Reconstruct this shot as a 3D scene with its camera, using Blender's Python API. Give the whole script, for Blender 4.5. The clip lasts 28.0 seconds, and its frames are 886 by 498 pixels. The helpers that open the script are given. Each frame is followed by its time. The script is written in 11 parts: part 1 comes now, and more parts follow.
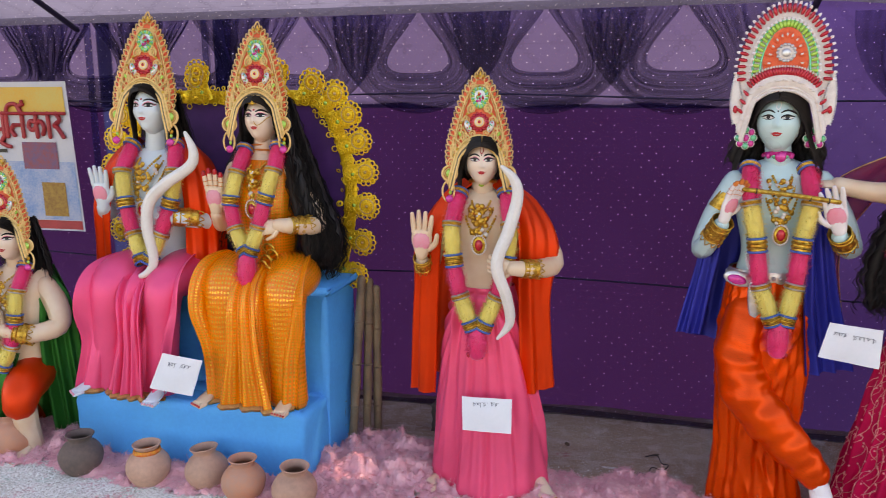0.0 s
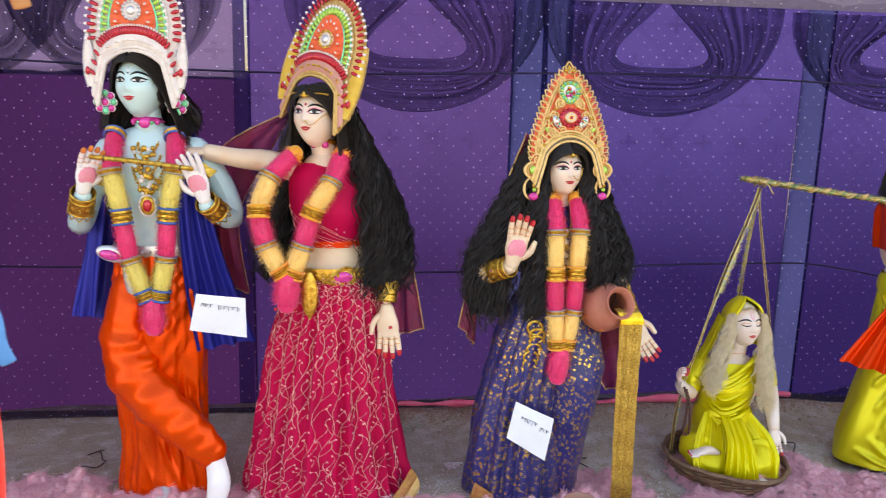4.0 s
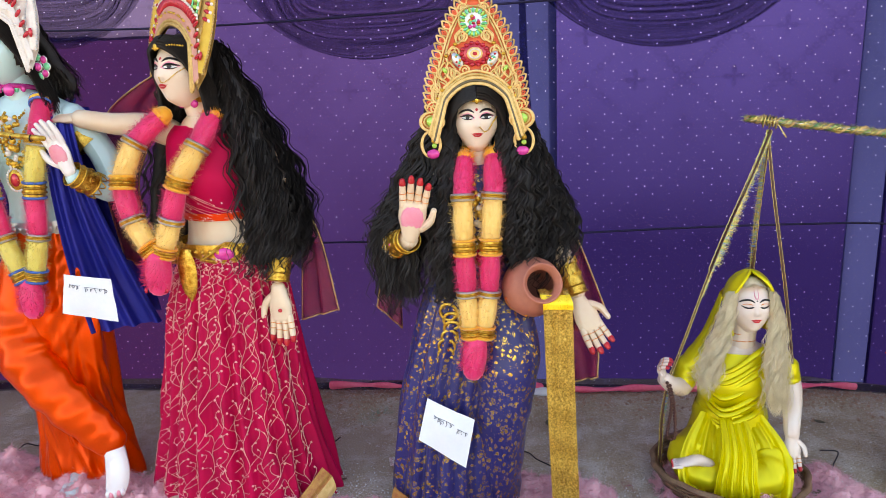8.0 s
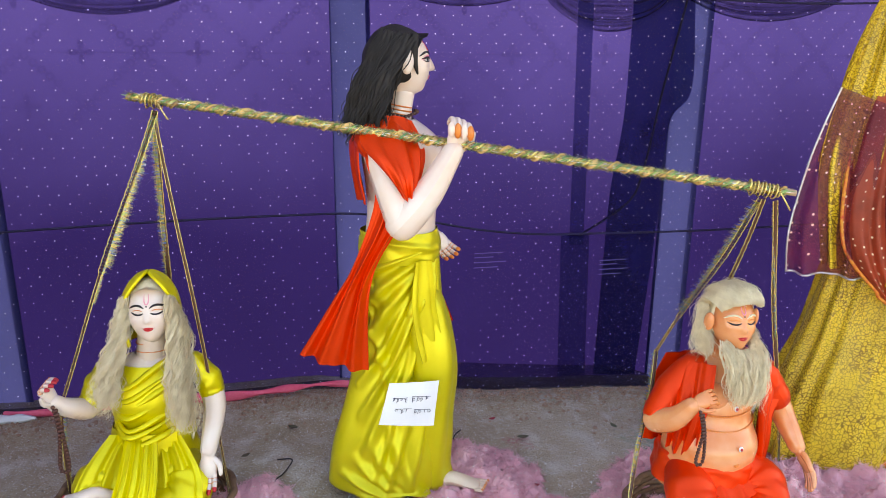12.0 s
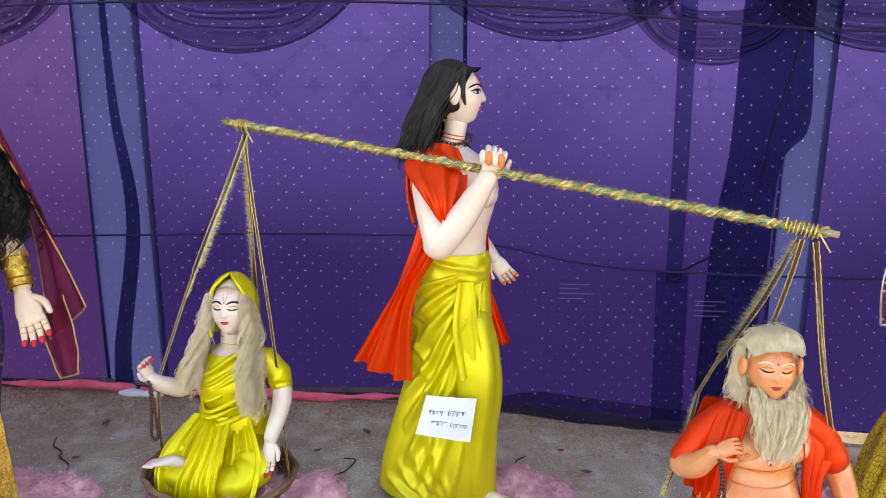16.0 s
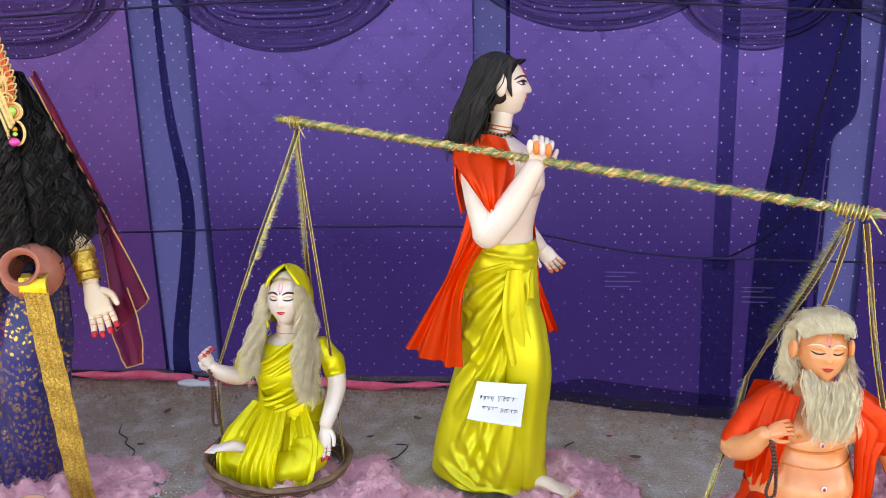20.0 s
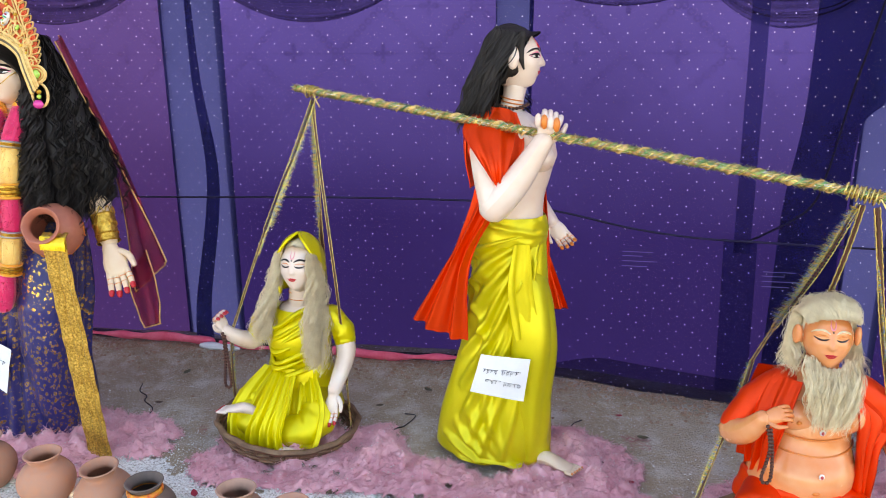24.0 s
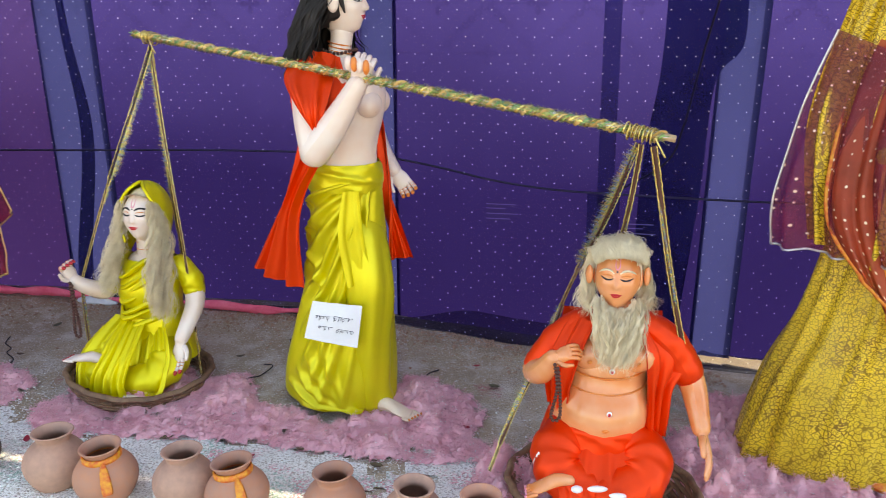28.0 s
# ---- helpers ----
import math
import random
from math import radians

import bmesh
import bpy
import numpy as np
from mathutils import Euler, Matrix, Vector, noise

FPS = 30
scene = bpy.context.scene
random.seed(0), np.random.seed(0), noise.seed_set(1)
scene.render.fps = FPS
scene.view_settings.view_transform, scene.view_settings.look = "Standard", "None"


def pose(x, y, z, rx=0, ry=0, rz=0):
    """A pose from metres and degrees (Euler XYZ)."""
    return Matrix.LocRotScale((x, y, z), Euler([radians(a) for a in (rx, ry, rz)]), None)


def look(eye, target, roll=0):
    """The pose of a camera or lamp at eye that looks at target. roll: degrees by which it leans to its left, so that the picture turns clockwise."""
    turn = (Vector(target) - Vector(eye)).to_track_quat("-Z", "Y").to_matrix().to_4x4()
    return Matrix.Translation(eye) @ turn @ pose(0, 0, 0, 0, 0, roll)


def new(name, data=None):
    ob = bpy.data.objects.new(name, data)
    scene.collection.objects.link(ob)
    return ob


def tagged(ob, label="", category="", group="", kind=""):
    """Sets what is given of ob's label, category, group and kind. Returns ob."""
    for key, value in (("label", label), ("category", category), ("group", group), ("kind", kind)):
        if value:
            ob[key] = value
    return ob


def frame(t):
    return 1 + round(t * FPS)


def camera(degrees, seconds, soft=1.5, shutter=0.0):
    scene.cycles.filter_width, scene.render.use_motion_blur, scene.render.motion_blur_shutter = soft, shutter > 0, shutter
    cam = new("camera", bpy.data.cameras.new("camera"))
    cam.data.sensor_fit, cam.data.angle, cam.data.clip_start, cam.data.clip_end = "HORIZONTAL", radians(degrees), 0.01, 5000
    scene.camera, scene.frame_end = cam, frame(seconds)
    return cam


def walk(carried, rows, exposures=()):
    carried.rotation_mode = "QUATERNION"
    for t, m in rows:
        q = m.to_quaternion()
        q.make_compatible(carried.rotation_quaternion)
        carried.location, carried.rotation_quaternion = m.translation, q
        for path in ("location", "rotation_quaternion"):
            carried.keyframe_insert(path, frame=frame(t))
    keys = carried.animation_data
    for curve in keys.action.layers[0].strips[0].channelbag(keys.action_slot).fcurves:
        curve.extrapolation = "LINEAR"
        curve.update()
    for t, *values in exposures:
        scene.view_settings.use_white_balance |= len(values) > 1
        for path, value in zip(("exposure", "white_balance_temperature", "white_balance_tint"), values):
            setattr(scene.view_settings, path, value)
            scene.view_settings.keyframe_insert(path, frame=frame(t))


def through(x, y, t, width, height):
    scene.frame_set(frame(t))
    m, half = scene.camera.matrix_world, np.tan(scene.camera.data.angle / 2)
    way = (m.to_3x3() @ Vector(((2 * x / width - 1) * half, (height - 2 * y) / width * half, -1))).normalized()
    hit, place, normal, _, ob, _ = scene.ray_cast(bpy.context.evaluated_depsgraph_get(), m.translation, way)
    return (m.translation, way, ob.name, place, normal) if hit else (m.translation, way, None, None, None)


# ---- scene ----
cam = camera(60.8, 28.0, 0.6, 0.15)
METRES, EYE, TILT, LEAN, TURN = 5.5, 1.65, -11.0, 0.0, 0.0
ROWS = [
    (0.0, 0.0, 0.0, 0.0, 0.0, 0.0, -0.0),
    (0.5, -0.006, -0.0106, -0.0014, -6.44, 0.88, 0.06),
    (1.0, -0.0047, -0.0186, -0.0048, -9.97, 1.39, 0.2),
    (1.5, 0.0214, -0.0265, -0.0046, -11.12, 1.97, 0.4),
    (2.0, 0.061, -0.0288, -0.0033, -12.32, 2.43, 0.74),
    (2.5, 0.0943, -0.0119, -0.0076, -14.3, 2.22, 1.2),
    (3.0, 0.1341, 0.0031, -0.0088, -16.75, 1.33, 1.7),
    (3.5, 0.1821, -0.0004, -0.0123, -19.58, 0.12, 2.19),
    (4.0, 0.2223, -0.0076, -0.0172, -21.61, -1.18, 2.71),
    (4.5, 0.2678, 0.0022, -0.0238, -25.93, -4.11, 2.93),
    (6.5, 0.3975, 0.0237, -0.0259, -16.5, -5.38, 3.85),
    (7.0, 0.4034, 0.0282, -0.0235, -13.74, -5.11, 4.17),
    (7.5, 0.4086, 0.0292, -0.0234, -10.94, -4.58, 4.21),
    (8.0, 0.4045, 0.0262, -0.0196, -8.75, -3.89, 4.21),
    (8.5, 0.4025, 0.027, -0.0163, -7.79, -3.51, 4.1),
    (9.0, 0.4044, 0.029, -0.0176, -7.94, -3.35, 4.0),
    (9.5, 0.4308, 0.031, -0.027, -13.89, -5.96, 4.31),
    (10.0, 0.4763, 0.0229, -0.0315, -20.64, -7.94, 5.05),
    (10.5, 0.5134, 0.026, -0.0347, -25.79, -8.08, 5.55),
    (11.0, 0.5545, 0.0343, -0.0304, -28.7, -6.94, 6.04),
    (11.5, 0.5881, 0.0284, -0.0337, -29.27, -5.88, 6.05),
    (12.0, 0.6258, 0.0213, -0.0361, -26.47, -5.98, 4.39),
    (12.5, 0.6455, 0.033, -0.0383, -22.4, -4.98, 3.39),
    (13.0, 0.664, 0.0238, -0.0404, -13.87, -1.09, -0.12),
    (13.5, 0.6706, 0.0071, -0.0443, -7.22, -0.55, -1.07),
    (15.5, 0.7139, -0.0213, -0.0462, -8.55, -2.4, 1.42),
    (16.0, 0.7097, -0.0286, -0.0477, -9.99, -2.38, 1.66),
    (16.5, 0.7084, -0.0344, -0.0483, -10.8, -2.6, 1.78),
    (17.0, 0.7074, -0.0363, -0.0508, -10.95, -2.92, 1.93),
    (17.5, 0.7054, -0.0355, -0.0514, -10.53, -3.12, 2.06),
    (18.0, 0.704, -0.0352, -0.0512, -9.8, -3.14, 2.25),
    (18.5, 0.7041, -0.0357, -0.0509, -9.07, -3.04, 2.38),
    (19.0, 0.704, -0.0367, -0.0507, -8.37, -2.89, 2.51),
    (19.5, 0.7023, -0.0372, -0.0503, -7.7, -2.76, 2.62),
    (20.0, 0.7017, -0.0381, -0.0501, -7.14, -2.68, 2.67),
    (20.5, 0.7019, -0.0375, -0.0505, -6.67, -2.7, 2.55),
    (21.0, 0.7012, -0.0371, -0.0495, -6.28, -2.77, 2.36),
    (21.5, 0.7004, -0.0363, -0.0507, -5.8, -2.94, 2.08),
    (23.5, 0.7076, -0.039, -0.0497, -3.95, -3.74, 0.94),
    (24.0, 0.7233, -0.0414, -0.0535, -3.65, -4.31, 0.98),
    (24.5, 0.747, -0.0374, -0.0602, -3.82, -4.9, 1.35),
    (25.0, 0.7514, -0.0409, -0.0597, -4.11, -5.45, 1.86),
    (25.5, 0.7424, -0.0544, -0.0578, -5.22, -5.49, 2.79),
    (26.0, 0.7426, -0.0639, -0.0571, -6.76, -4.55, 0.96),
    (26.5, 0.7573, -0.0688, -0.06, -3.93, -3.75, 0.03),
    (27.0, 0.7831, -0.0721, -0.0595, -1.51, -4.13, 0.22),
    (27.5, 0.7988, -0.0679, -0.0644, -1.73, -5.3, 0.42),
    (28.0, 0.8169, -0.0503, -0.0703, -4.52, -6.4, 0.86),
]
walk(cam, [(t, pose(0, 0, EYE, TILT, LEAN, TURN) @ pose(METRES * x, METRES * y, METRES * z, 90 + pitch, roll, yaw)) for t, x, y, z, yaw, pitch, roll in ROWS], [(0, 1.7, 9200, 19), (2, 1.62, 9000, 18), (3, 1.8, 9200, 18), (4, 2.2, 9200, 15), (7, 2.3, 9200, 12), (9, 2.2, 9200, 12), (10.5, 2.4, 9200, 12), (13, 2.35, 9200, 12), (17, 2.42, 9200, 12), (22, 2.45, 9200, 12), (26, 2.3, 9200, 11), (28, 2.25, 9200, 11)])

# ---- world and light ----
world = bpy.data.worlds.new("daylight")
scene.world = world
world.use_nodes = True
wn = world.node_tree
sky = wn.nodes.new("ShaderNodeTexSky")
sky.sky_type, sky.sun_disc = "NISHITA", False
sky.sun_elevation, sky.sun_rotation = radians(56), radians(39)
wn.links.new(sky.outputs[0], wn.nodes["Background"].inputs[0])
wn.nodes["Background"].inputs[1].default_value = 0.15
sun = new("sun", bpy.data.lights.new("sun", "SUN"))
sun.data.energy, sun.data.angle, sun.data.color = 4.0, radians(0.6), (1.0, 0.95, 0.87)
sun.matrix_world = look((4.0, 5.0, 9.5), (0, 0, 0))


# ---- materials ----
def nodes_of(name):
    m = bpy.data.materials.new(name)
    m.use_nodes = True
    t = m.node_tree
    return m, t, t.nodes["Principled BSDF"]


def put(t, kind, **values):
    n = t.nodes.new(kind)
    for key, value in values.items():
        n.inputs[key].default_value = value
    return n


def math_node(t, op, a, b=None):
    n = t.nodes.new("ShaderNodeMath")
    n.operation = op
    for i, value in enumerate((a, b)):
        if value is None:
            continue
        if isinstance(value, (int, float)):
            n.inputs[i].default_value = value
        else:
            t.links.new(value, n.inputs[i])
    return n.outputs[0]


def mix_colour(t, fac, a, b):
    n = t.nodes.new("ShaderNodeMix")
    n.data_type = "RGBA"
    for slot, value in ((0, fac), (6, a), (7, b)):
        if isinstance(value, (tuple, list)):
            n.inputs[slot].default_value = (*value, 1)
        elif isinstance(value, (int, float)):
            n.inputs[slot].default_value = value
        else:
            t.links.new(value, n.inputs[slot])
    return n.outputs[2]


def ramp(t, value, lo, hi):
    n = t.nodes.new("ShaderNodeMapRange")
    t.links.new(value, n.inputs[0])
    n.inputs[1].default_value, n.inputs[2].default_value = lo, hi
    return n.outputs[0]


def noise_out(t, scale, detail=4.0, vector=None):
    n = put(t, "ShaderNodeTexNoise", Scale=scale, Detail=detail)
    t.links.new(vector if vector else t.nodes["Texture Coordinate"].outputs["Object"], n.inputs["Vector"])
    return n.outputs[0]


def surface(name, c1, c2=None, rough=0.6, metal=0.0, scale=9.0, fine=90.0, bump=0.15, dist=0.004, sheen=0.0, coat=0.0, vary=0.0, spec=None):
    """A painted or woven surface with broad and fine variation and relief."""
    m, t, b = nodes_of(name)
    t.nodes.new("ShaderNodeTexCoord")
    c2 = c2 or tuple(c * 0.72 for c in c1)
    broad, grain = noise_out(t, scale), noise_out(t, fine, 6.0)
    both = math_node(t, "ADD", math_node(t, "MULTIPLY", broad, 0.65), math_node(t, "MULTIPLY", grain, 0.35))
    col = mix_colour(t, ramp(t, both, 0.36, 0.66), c2, c1)
    if vary:
        info = t.nodes.new("ShaderNodeObjectInfo")
        hue = put(t, "ShaderNodeHueSaturation")
        scale_v = math_node(t, "ADD", math_node(t, "MULTIPLY", info.outputs["Random"], vary), 1 - vary / 2)
        t.links.new(scale_v, hue.inputs["Value"])
        t.links.new(col, hue.inputs["Color"])
        col = hue.outputs[0]
    t.links.new(col, b.inputs["Base Color"])
    t.links.new(math_node(t, "ADD", math_node(t, "MULTIPLY", grain, 0.25), rough - 0.12), b.inputs["Roughness"])
    b.inputs["Metallic"].default_value = metal
    b.inputs["Sheen Weight"].default_value = sheen
    b.inputs["Coat Weight"].default_value = coat
    b.inputs["Coat Roughness"].default_value = 0.25
    if spec is not None:
        b.inputs["Specular IOR Level"].default_value = spec
    if bump:
        bp = put(t, "ShaderNodeBump", Strength=bump, Distance=dist)
        t.links.new(both, bp.inputs["Height"])
        t.links.new(bp.outputs[0], b.inputs["Normal"])
    return m


def patterned(name, ground, thread, kind, rough=0.45, scale=1.0, sheen=0.3, metal=0.85, spec=0.4):
    """Woven cloth whose metal thread makes a repeated motif; the motif runs along the cloth's own UV metres."""
    m, t, b = nodes_of(name)
    tc = t.nodes.new("ShaderNodeTexCoord")
    uv = tc.outputs["UV"]
    mp = put(t, "ShaderNodeMapping")
    t.links.new(uv, mp.inputs[0])
    mp.inputs["Scale"].default_value = (scale, scale, scale)
    if kind == "dots":
        v = put(t, "ShaderNodeTexVoronoi", Scale=62.0, Randomness=0.12)
        t.links.new(mp.outputs[0], v.inputs["Vector"])
        fac = ramp(t, v.outputs["Distance"], 0.34, 0.25)
    elif kind == "spangles":
        v = put(t, "ShaderNodeTexVoronoi", Scale=30.0, Randomness=1.0)
        t.links.new(mp.outputs[0], v.inputs["Vector"])
        fac = math_node(t, "MULTIPLY", ramp(t, v.outputs["Distance"], 0.09, 0.06), ramp(t, noise_out(t, 9.0, 1.0, mp.outputs[0]), 0.5, 0.56))
    elif kind == "leaf":
        w = put(t, "ShaderNodeTexNoise", Scale=14.0, Detail=2.0)
        t.links.new(mp.outputs[0], w.inputs["Vector"])
        bend = mix_colour(t, 0.06, mp.outputs[0], w.outputs[1])
        v = put(t, "ShaderNodeTexVoronoi", Scale=52.0, Randomness=0.75)
        v.feature = "DISTANCE_TO_EDGE"
        t.links.new(bend, v.inputs["Vector"])
        e = put(t, "ShaderNodeTexVoronoi", Scale=110.0, Randomness=1.0)
        e.feature = "DISTANCE_TO_EDGE"
        t.links.new(bend, e.inputs["Vector"])
        fac = math_node(t, "MAXIMUM", ramp(t, v.outputs["Distance"], 0.10, 0.05), math_node(t, "MULTIPLY", ramp(t, e.outputs["Distance"], 0.07, 0.03), 0.7))
    else:
        w = put(t, "ShaderNodeTexNoise", Scale=16.0, Detail=2.0)
        t.links.new(mp.outputs[0], w.inputs["Vector"])
        bend = mix_colour(t, 0.035, mp.outputs[0], w.outputs[1])
        v = put(t, "ShaderNodeTexVoronoi", Scale=30.0, Randomness=0.8)
        t.links.new(bend, v.inputs["Vector"])
        e = put(t, "ShaderNodeTexVoronoi", Scale=60.0, Randomness=1.0)
        e.feature = "DISTANCE_TO_EDGE"
        t.links.new(bend, e.inputs["Vector"])
        flower = math_node(t, "MULTIPLY", ramp(t, v.outputs["Distance"], 0.37, 0.31), ramp(t, e.outputs["Distance"], 0.04, 0.11))
        stem = ramp(t, noise_out(t, 55.0, 2.0, bend), 0.63, 0.66)
        fac = math_node(t, "MAXIMUM", flower, stem)
    wear = ramp(t, noise_out(t, 5.0, 3.0), 0.25, 0.6)
    fac = math_node(t, "MULTIPLY", fac, math_node(t, "ADD", math_node(t, "MULTIPLY", wear, 0.5), 0.5))
    grain = noise_out(t, 240.0, 2.0)
    shade = mix_colour(t, ramp(t, noise_out(t, 6.0), 0.3, 0.7), tuple(c * 0.7 for c in ground), ground)
    t.links.new(mix_colour(t, fac, shade, thread), b.inputs["Base Color"])
    t.links.new(math_node(t, "MULTIPLY", fac, metal), b.inputs["Metallic"])
    t.links.new(math_node(t, "SUBTRACT", rough, math_node(t, "MULTIPLY", fac, 0.15)), b.inputs["Roughness"])
    b.inputs["Sheen Weight"].default_value = sheen
    b.inputs["Specular IOR Level"].default_value = spec
    bp = put(t, "ShaderNodeBump", Strength=0.25, Distance=0.002)
    t.links.new(math_node(t, "ADD", fac, math_node(t, "MULTIPLY", grain, 0.4)), bp.inputs["Height"])
    t.links.new(bp.outputs[0], b.inputs["Normal"])
    return m


def tent_cloth(name, colour, through_colour, dots=0.0, damask=0.0, clear=0.0, passing=0.5, period=0.068, band=None, lit_top=None):
    """Thin tent cloth: lets light through, carries rows of small sequins and a faint printed diamond of flowers."""
    m, t, b = nodes_of(name)
    tc = t.nodes.new("ShaderNodeTexCoord")
    sep = t.nodes.new("ShaderNodeSeparateXYZ")
    t.links.new(tc.outputs["UV"], sep.inputs[0])
    x, z = sep.outputs[0], sep.outputs[1]
    broad = noise_out(t, 1.3, 3.0)
    weave = noise_out(t, 320.0, 2.0)
    col = mix_colour(t, ramp(t, broad, 0.3, 0.72), tuple(c * 0.6 for c in colour), colour)
    col = mix_colour(t, ramp(t, weave, 0.2, 0.8), mix_colour(t, 0.82, (0, 0, 0), col), col)
    # daylight gradient painted into the cloth: paler colours towards the top
    if lit_top:
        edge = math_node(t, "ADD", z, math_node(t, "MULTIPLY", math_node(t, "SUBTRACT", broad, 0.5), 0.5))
        pale = ramp(t, edge, lit_top[0], lit_top[1])
        col = mix_colour(t, pale, col, mix_colour(t, ramp(t, broad, 0.3, 0.72), tuple(c * 0.75 for c in lit_top[2]), lit_top[2]))
        through_colour_out = mix_colour(t, pale, through_colour, lit_top[3])
    else:
        through_colour_out = through_colour
    if damask:
        # a diamond lattice of four-petalled flowers, with chains of small rings between them
        pu, pv = 0.408, 0.39
        qa = math_node(t, "ADD", math_node(t, "DIVIDE", math_node(t, "ADD", x, 20.0), pu), math_node(t, "DIVIDE", math_node(t, "ADD", z, 19.7), pv))
        qb = math_node(t, "SUBTRACT", math_node(t, "DIVIDE", math_node(t, "ADD", x, 20.0), pu), math_node(t, "DIVIDE", math_node(t, "ADD", z, 19.7), pv))
        ring_out = []
        for qa_, qb_ in ((qa, qb), (qb, qa)):
            da = math_node(t, "MULTIPLY", math_node(t, "SUBTRACT", math_node(t, "FRACT", math_node(t, "ADD", qa_, 40.0)), 0.5), 0.28)
            db = math_node(t, "MULTIPLY", math_node(t, "SUBTRACT", math_node(t, "FRACT", math_node(t, "MULTIPLY", math_node(t, "ADD", qb_, 40.0), 8.0)), 0.5), 0.035)
            rr = math_node(t, "SQRT", math_node(t, "ADD", math_node(t, "MULTIPLY", da, da), math_node(t, "MULTIPLY", db, db)))
            ring_out.append(ramp(t, math_node(t, "ABSOLUTE", math_node(t, "SUBTRACT", rr, 0.0115)), 0.0055, 0.0025))
        fa, fb = (math_node(t, "SUBTRACT", math_node(t, "FRACT", math_node(t, "ADD", q, 40.5)), 0.5) for q in (qa, qb))
        du, dv = math_node(t, "MULTIPLY", math_node(t, "ADD", fa, fb), pu / 2), math_node(t, "MULTIPLY", math_node(t, "SUBTRACT", fa, fb), pv / 2)
        du2, dv2 = math_node(t, "MULTIPLY", du, du), math_node(t, "MULTIPLY", dv, dv)
        r2 = math_node(t, "ADD", math_node(t, "ADD", du2, dv2), 0.00001)
        c2 = math_node(t, "DIVIDE", math_node(t, "SUBTRACT", du2, dv2), r2)
        reach = math_node(t, "ADD", math_node(t, "MULTIPLY", math_node(t, "MULTIPLY", c2, c2), 0.036), 0.010)
        rad = math_node(t, "SQRT", r2)
        flower = ramp(t, math_node(t, "SUBTRACT", rad, reach), 0.004, -0.004)
        hollow = ramp(t, math_node(t, "ABSOLUTE", math_node(t, "SUBTRACT", rad, math_node(t, "MULTIPLY", reach, 0.6))), 0.002, 0.006)
        flower = math_node(t, "MULTIPLY", flower, math_node(t, "ADD", math_node(t, "MULTIPLY", hollow, 0.5), 0.5))
        stem = math_node(t, "MULTIPLY", ramp(t, math_node(t, "ABSOLUTE", dv), 0.003, 0.0015), ramp(t, math_node(t, "ABSOLUTE", du), 0.2, 0.15))
        worn = ramp(t, noise_out(t, 9.0, 2.0, tc.outputs["UV"]), 0.3, 0.6)
        fac = math_node(t, "MULTIPLY", math_node(t, "MAXIMUM", math_node(t, "MULTIPLY", math_node(t, "MAXIMUM", math_node(t, "MAXIMUM", ring_out[0], ring_out[1]), stem), 0.7), flower), math_node(t, "MULTIPLY", worn, damask))
        if band:
            fac = math_node(t, "MULTIPLY", fac, ramp(t, z, band - 0.25, band + 0.1))
        col = mix_colour(t, fac, col, tuple(c * 0.4 for c in colour))
    through = mix_colour(t, 0.5, through_colour_out, col)
    if damask:
        through = mix_colour(t, math_node(t, "MULTIPLY", fac, 0.8), through, tuple(c * 0.45 for c in through_colour))
    mask = None
    if dots:
        row = math_node(t, "DIVIDE", math_node(t, "ADD", z, 20.0), period * 0.5)
        odd = math_node(t, "MODULO", math_node(t, "FLOOR", row), 2.0)
        cx = math_node(t, "SUBTRACT", math_node(t, "FRACT", math_node(t, "ADD", math_node(t, "DIVIDE", math_node(t, "ADD", x, 20.0), period), math_node(t, "MULTIPLY", odd, 0.5))), 0.5)
        cz = math_node(t, "SUBTRACT", math_node(t, "FRACT", row), 0.5)
        d = math_node(t, "ADD", math_node(t, "POWER", math_node(t, "MULTIPLY", cx, period), 2.0), math_node(t, "POWER", math_node(t, "MULTIPLY", cz, period * 0.5), 2.0))
        mask = ramp(t, d, (0.0019 * dots) ** 2 * 1.6, (0.0019 * dots) ** 2 * 0.7)
        cell = t.nodes.new("ShaderNodeCombineXYZ")
        t.links.new(math_node(t, "FLOOR", math_node(t, "ADD", math_node(t, "DIVIDE", math_node(t, "ADD", x, 20.0), period), math_node(t, "MULTIPLY", odd, 0.5))), cell.inputs[0])
        t.links.new(math_node(t, "FLOOR", row), cell.inputs[1])
        luck = t.nodes.new("ShaderNodeTexWhiteNoise")
        luck.noise_dimensions = "2D"
        t.links.new(cell.outputs[0], luck.inputs["Vector"])
        mask = math_node(t, "MULTIPLY", mask, ramp(t, luck.outputs["Value"], 0.02, 0.55))
        col = mix_colour(t, mask, col, (0.95, 0.95, 0.98))
    t.links.new(col, b.inputs["Base Color"])
    if mask:
        t.links.new(math_node(t, "MULTIPLY", mask, 0.25), b.inputs["Metallic"])
        t.links.new(math_node(t, "SUBTRACT", 0.85, math_node(t, "MULTIPLY", mask, 0.45)), b.inputs["Roughness"])
    else:
        b.inputs["Roughness"].default_value = 0.85
    b.inputs["Specular IOR Level"].default_value = 0.12
    bp = put(t, "ShaderNodeBump", Strength=0.12, Distance=0.002)
    t.links.new(weave, bp.inputs["Height"])
    t.links.new(bp.outputs[0], b.inputs["Normal"])
    out = t.nodes["Material Output"]
    tr = put(t, "ShaderNodeBsdfTranslucent")
    t.links.new(through, tr.inputs[0])
    mx = put(t, "ShaderNodeMixShader", Fac=passing)
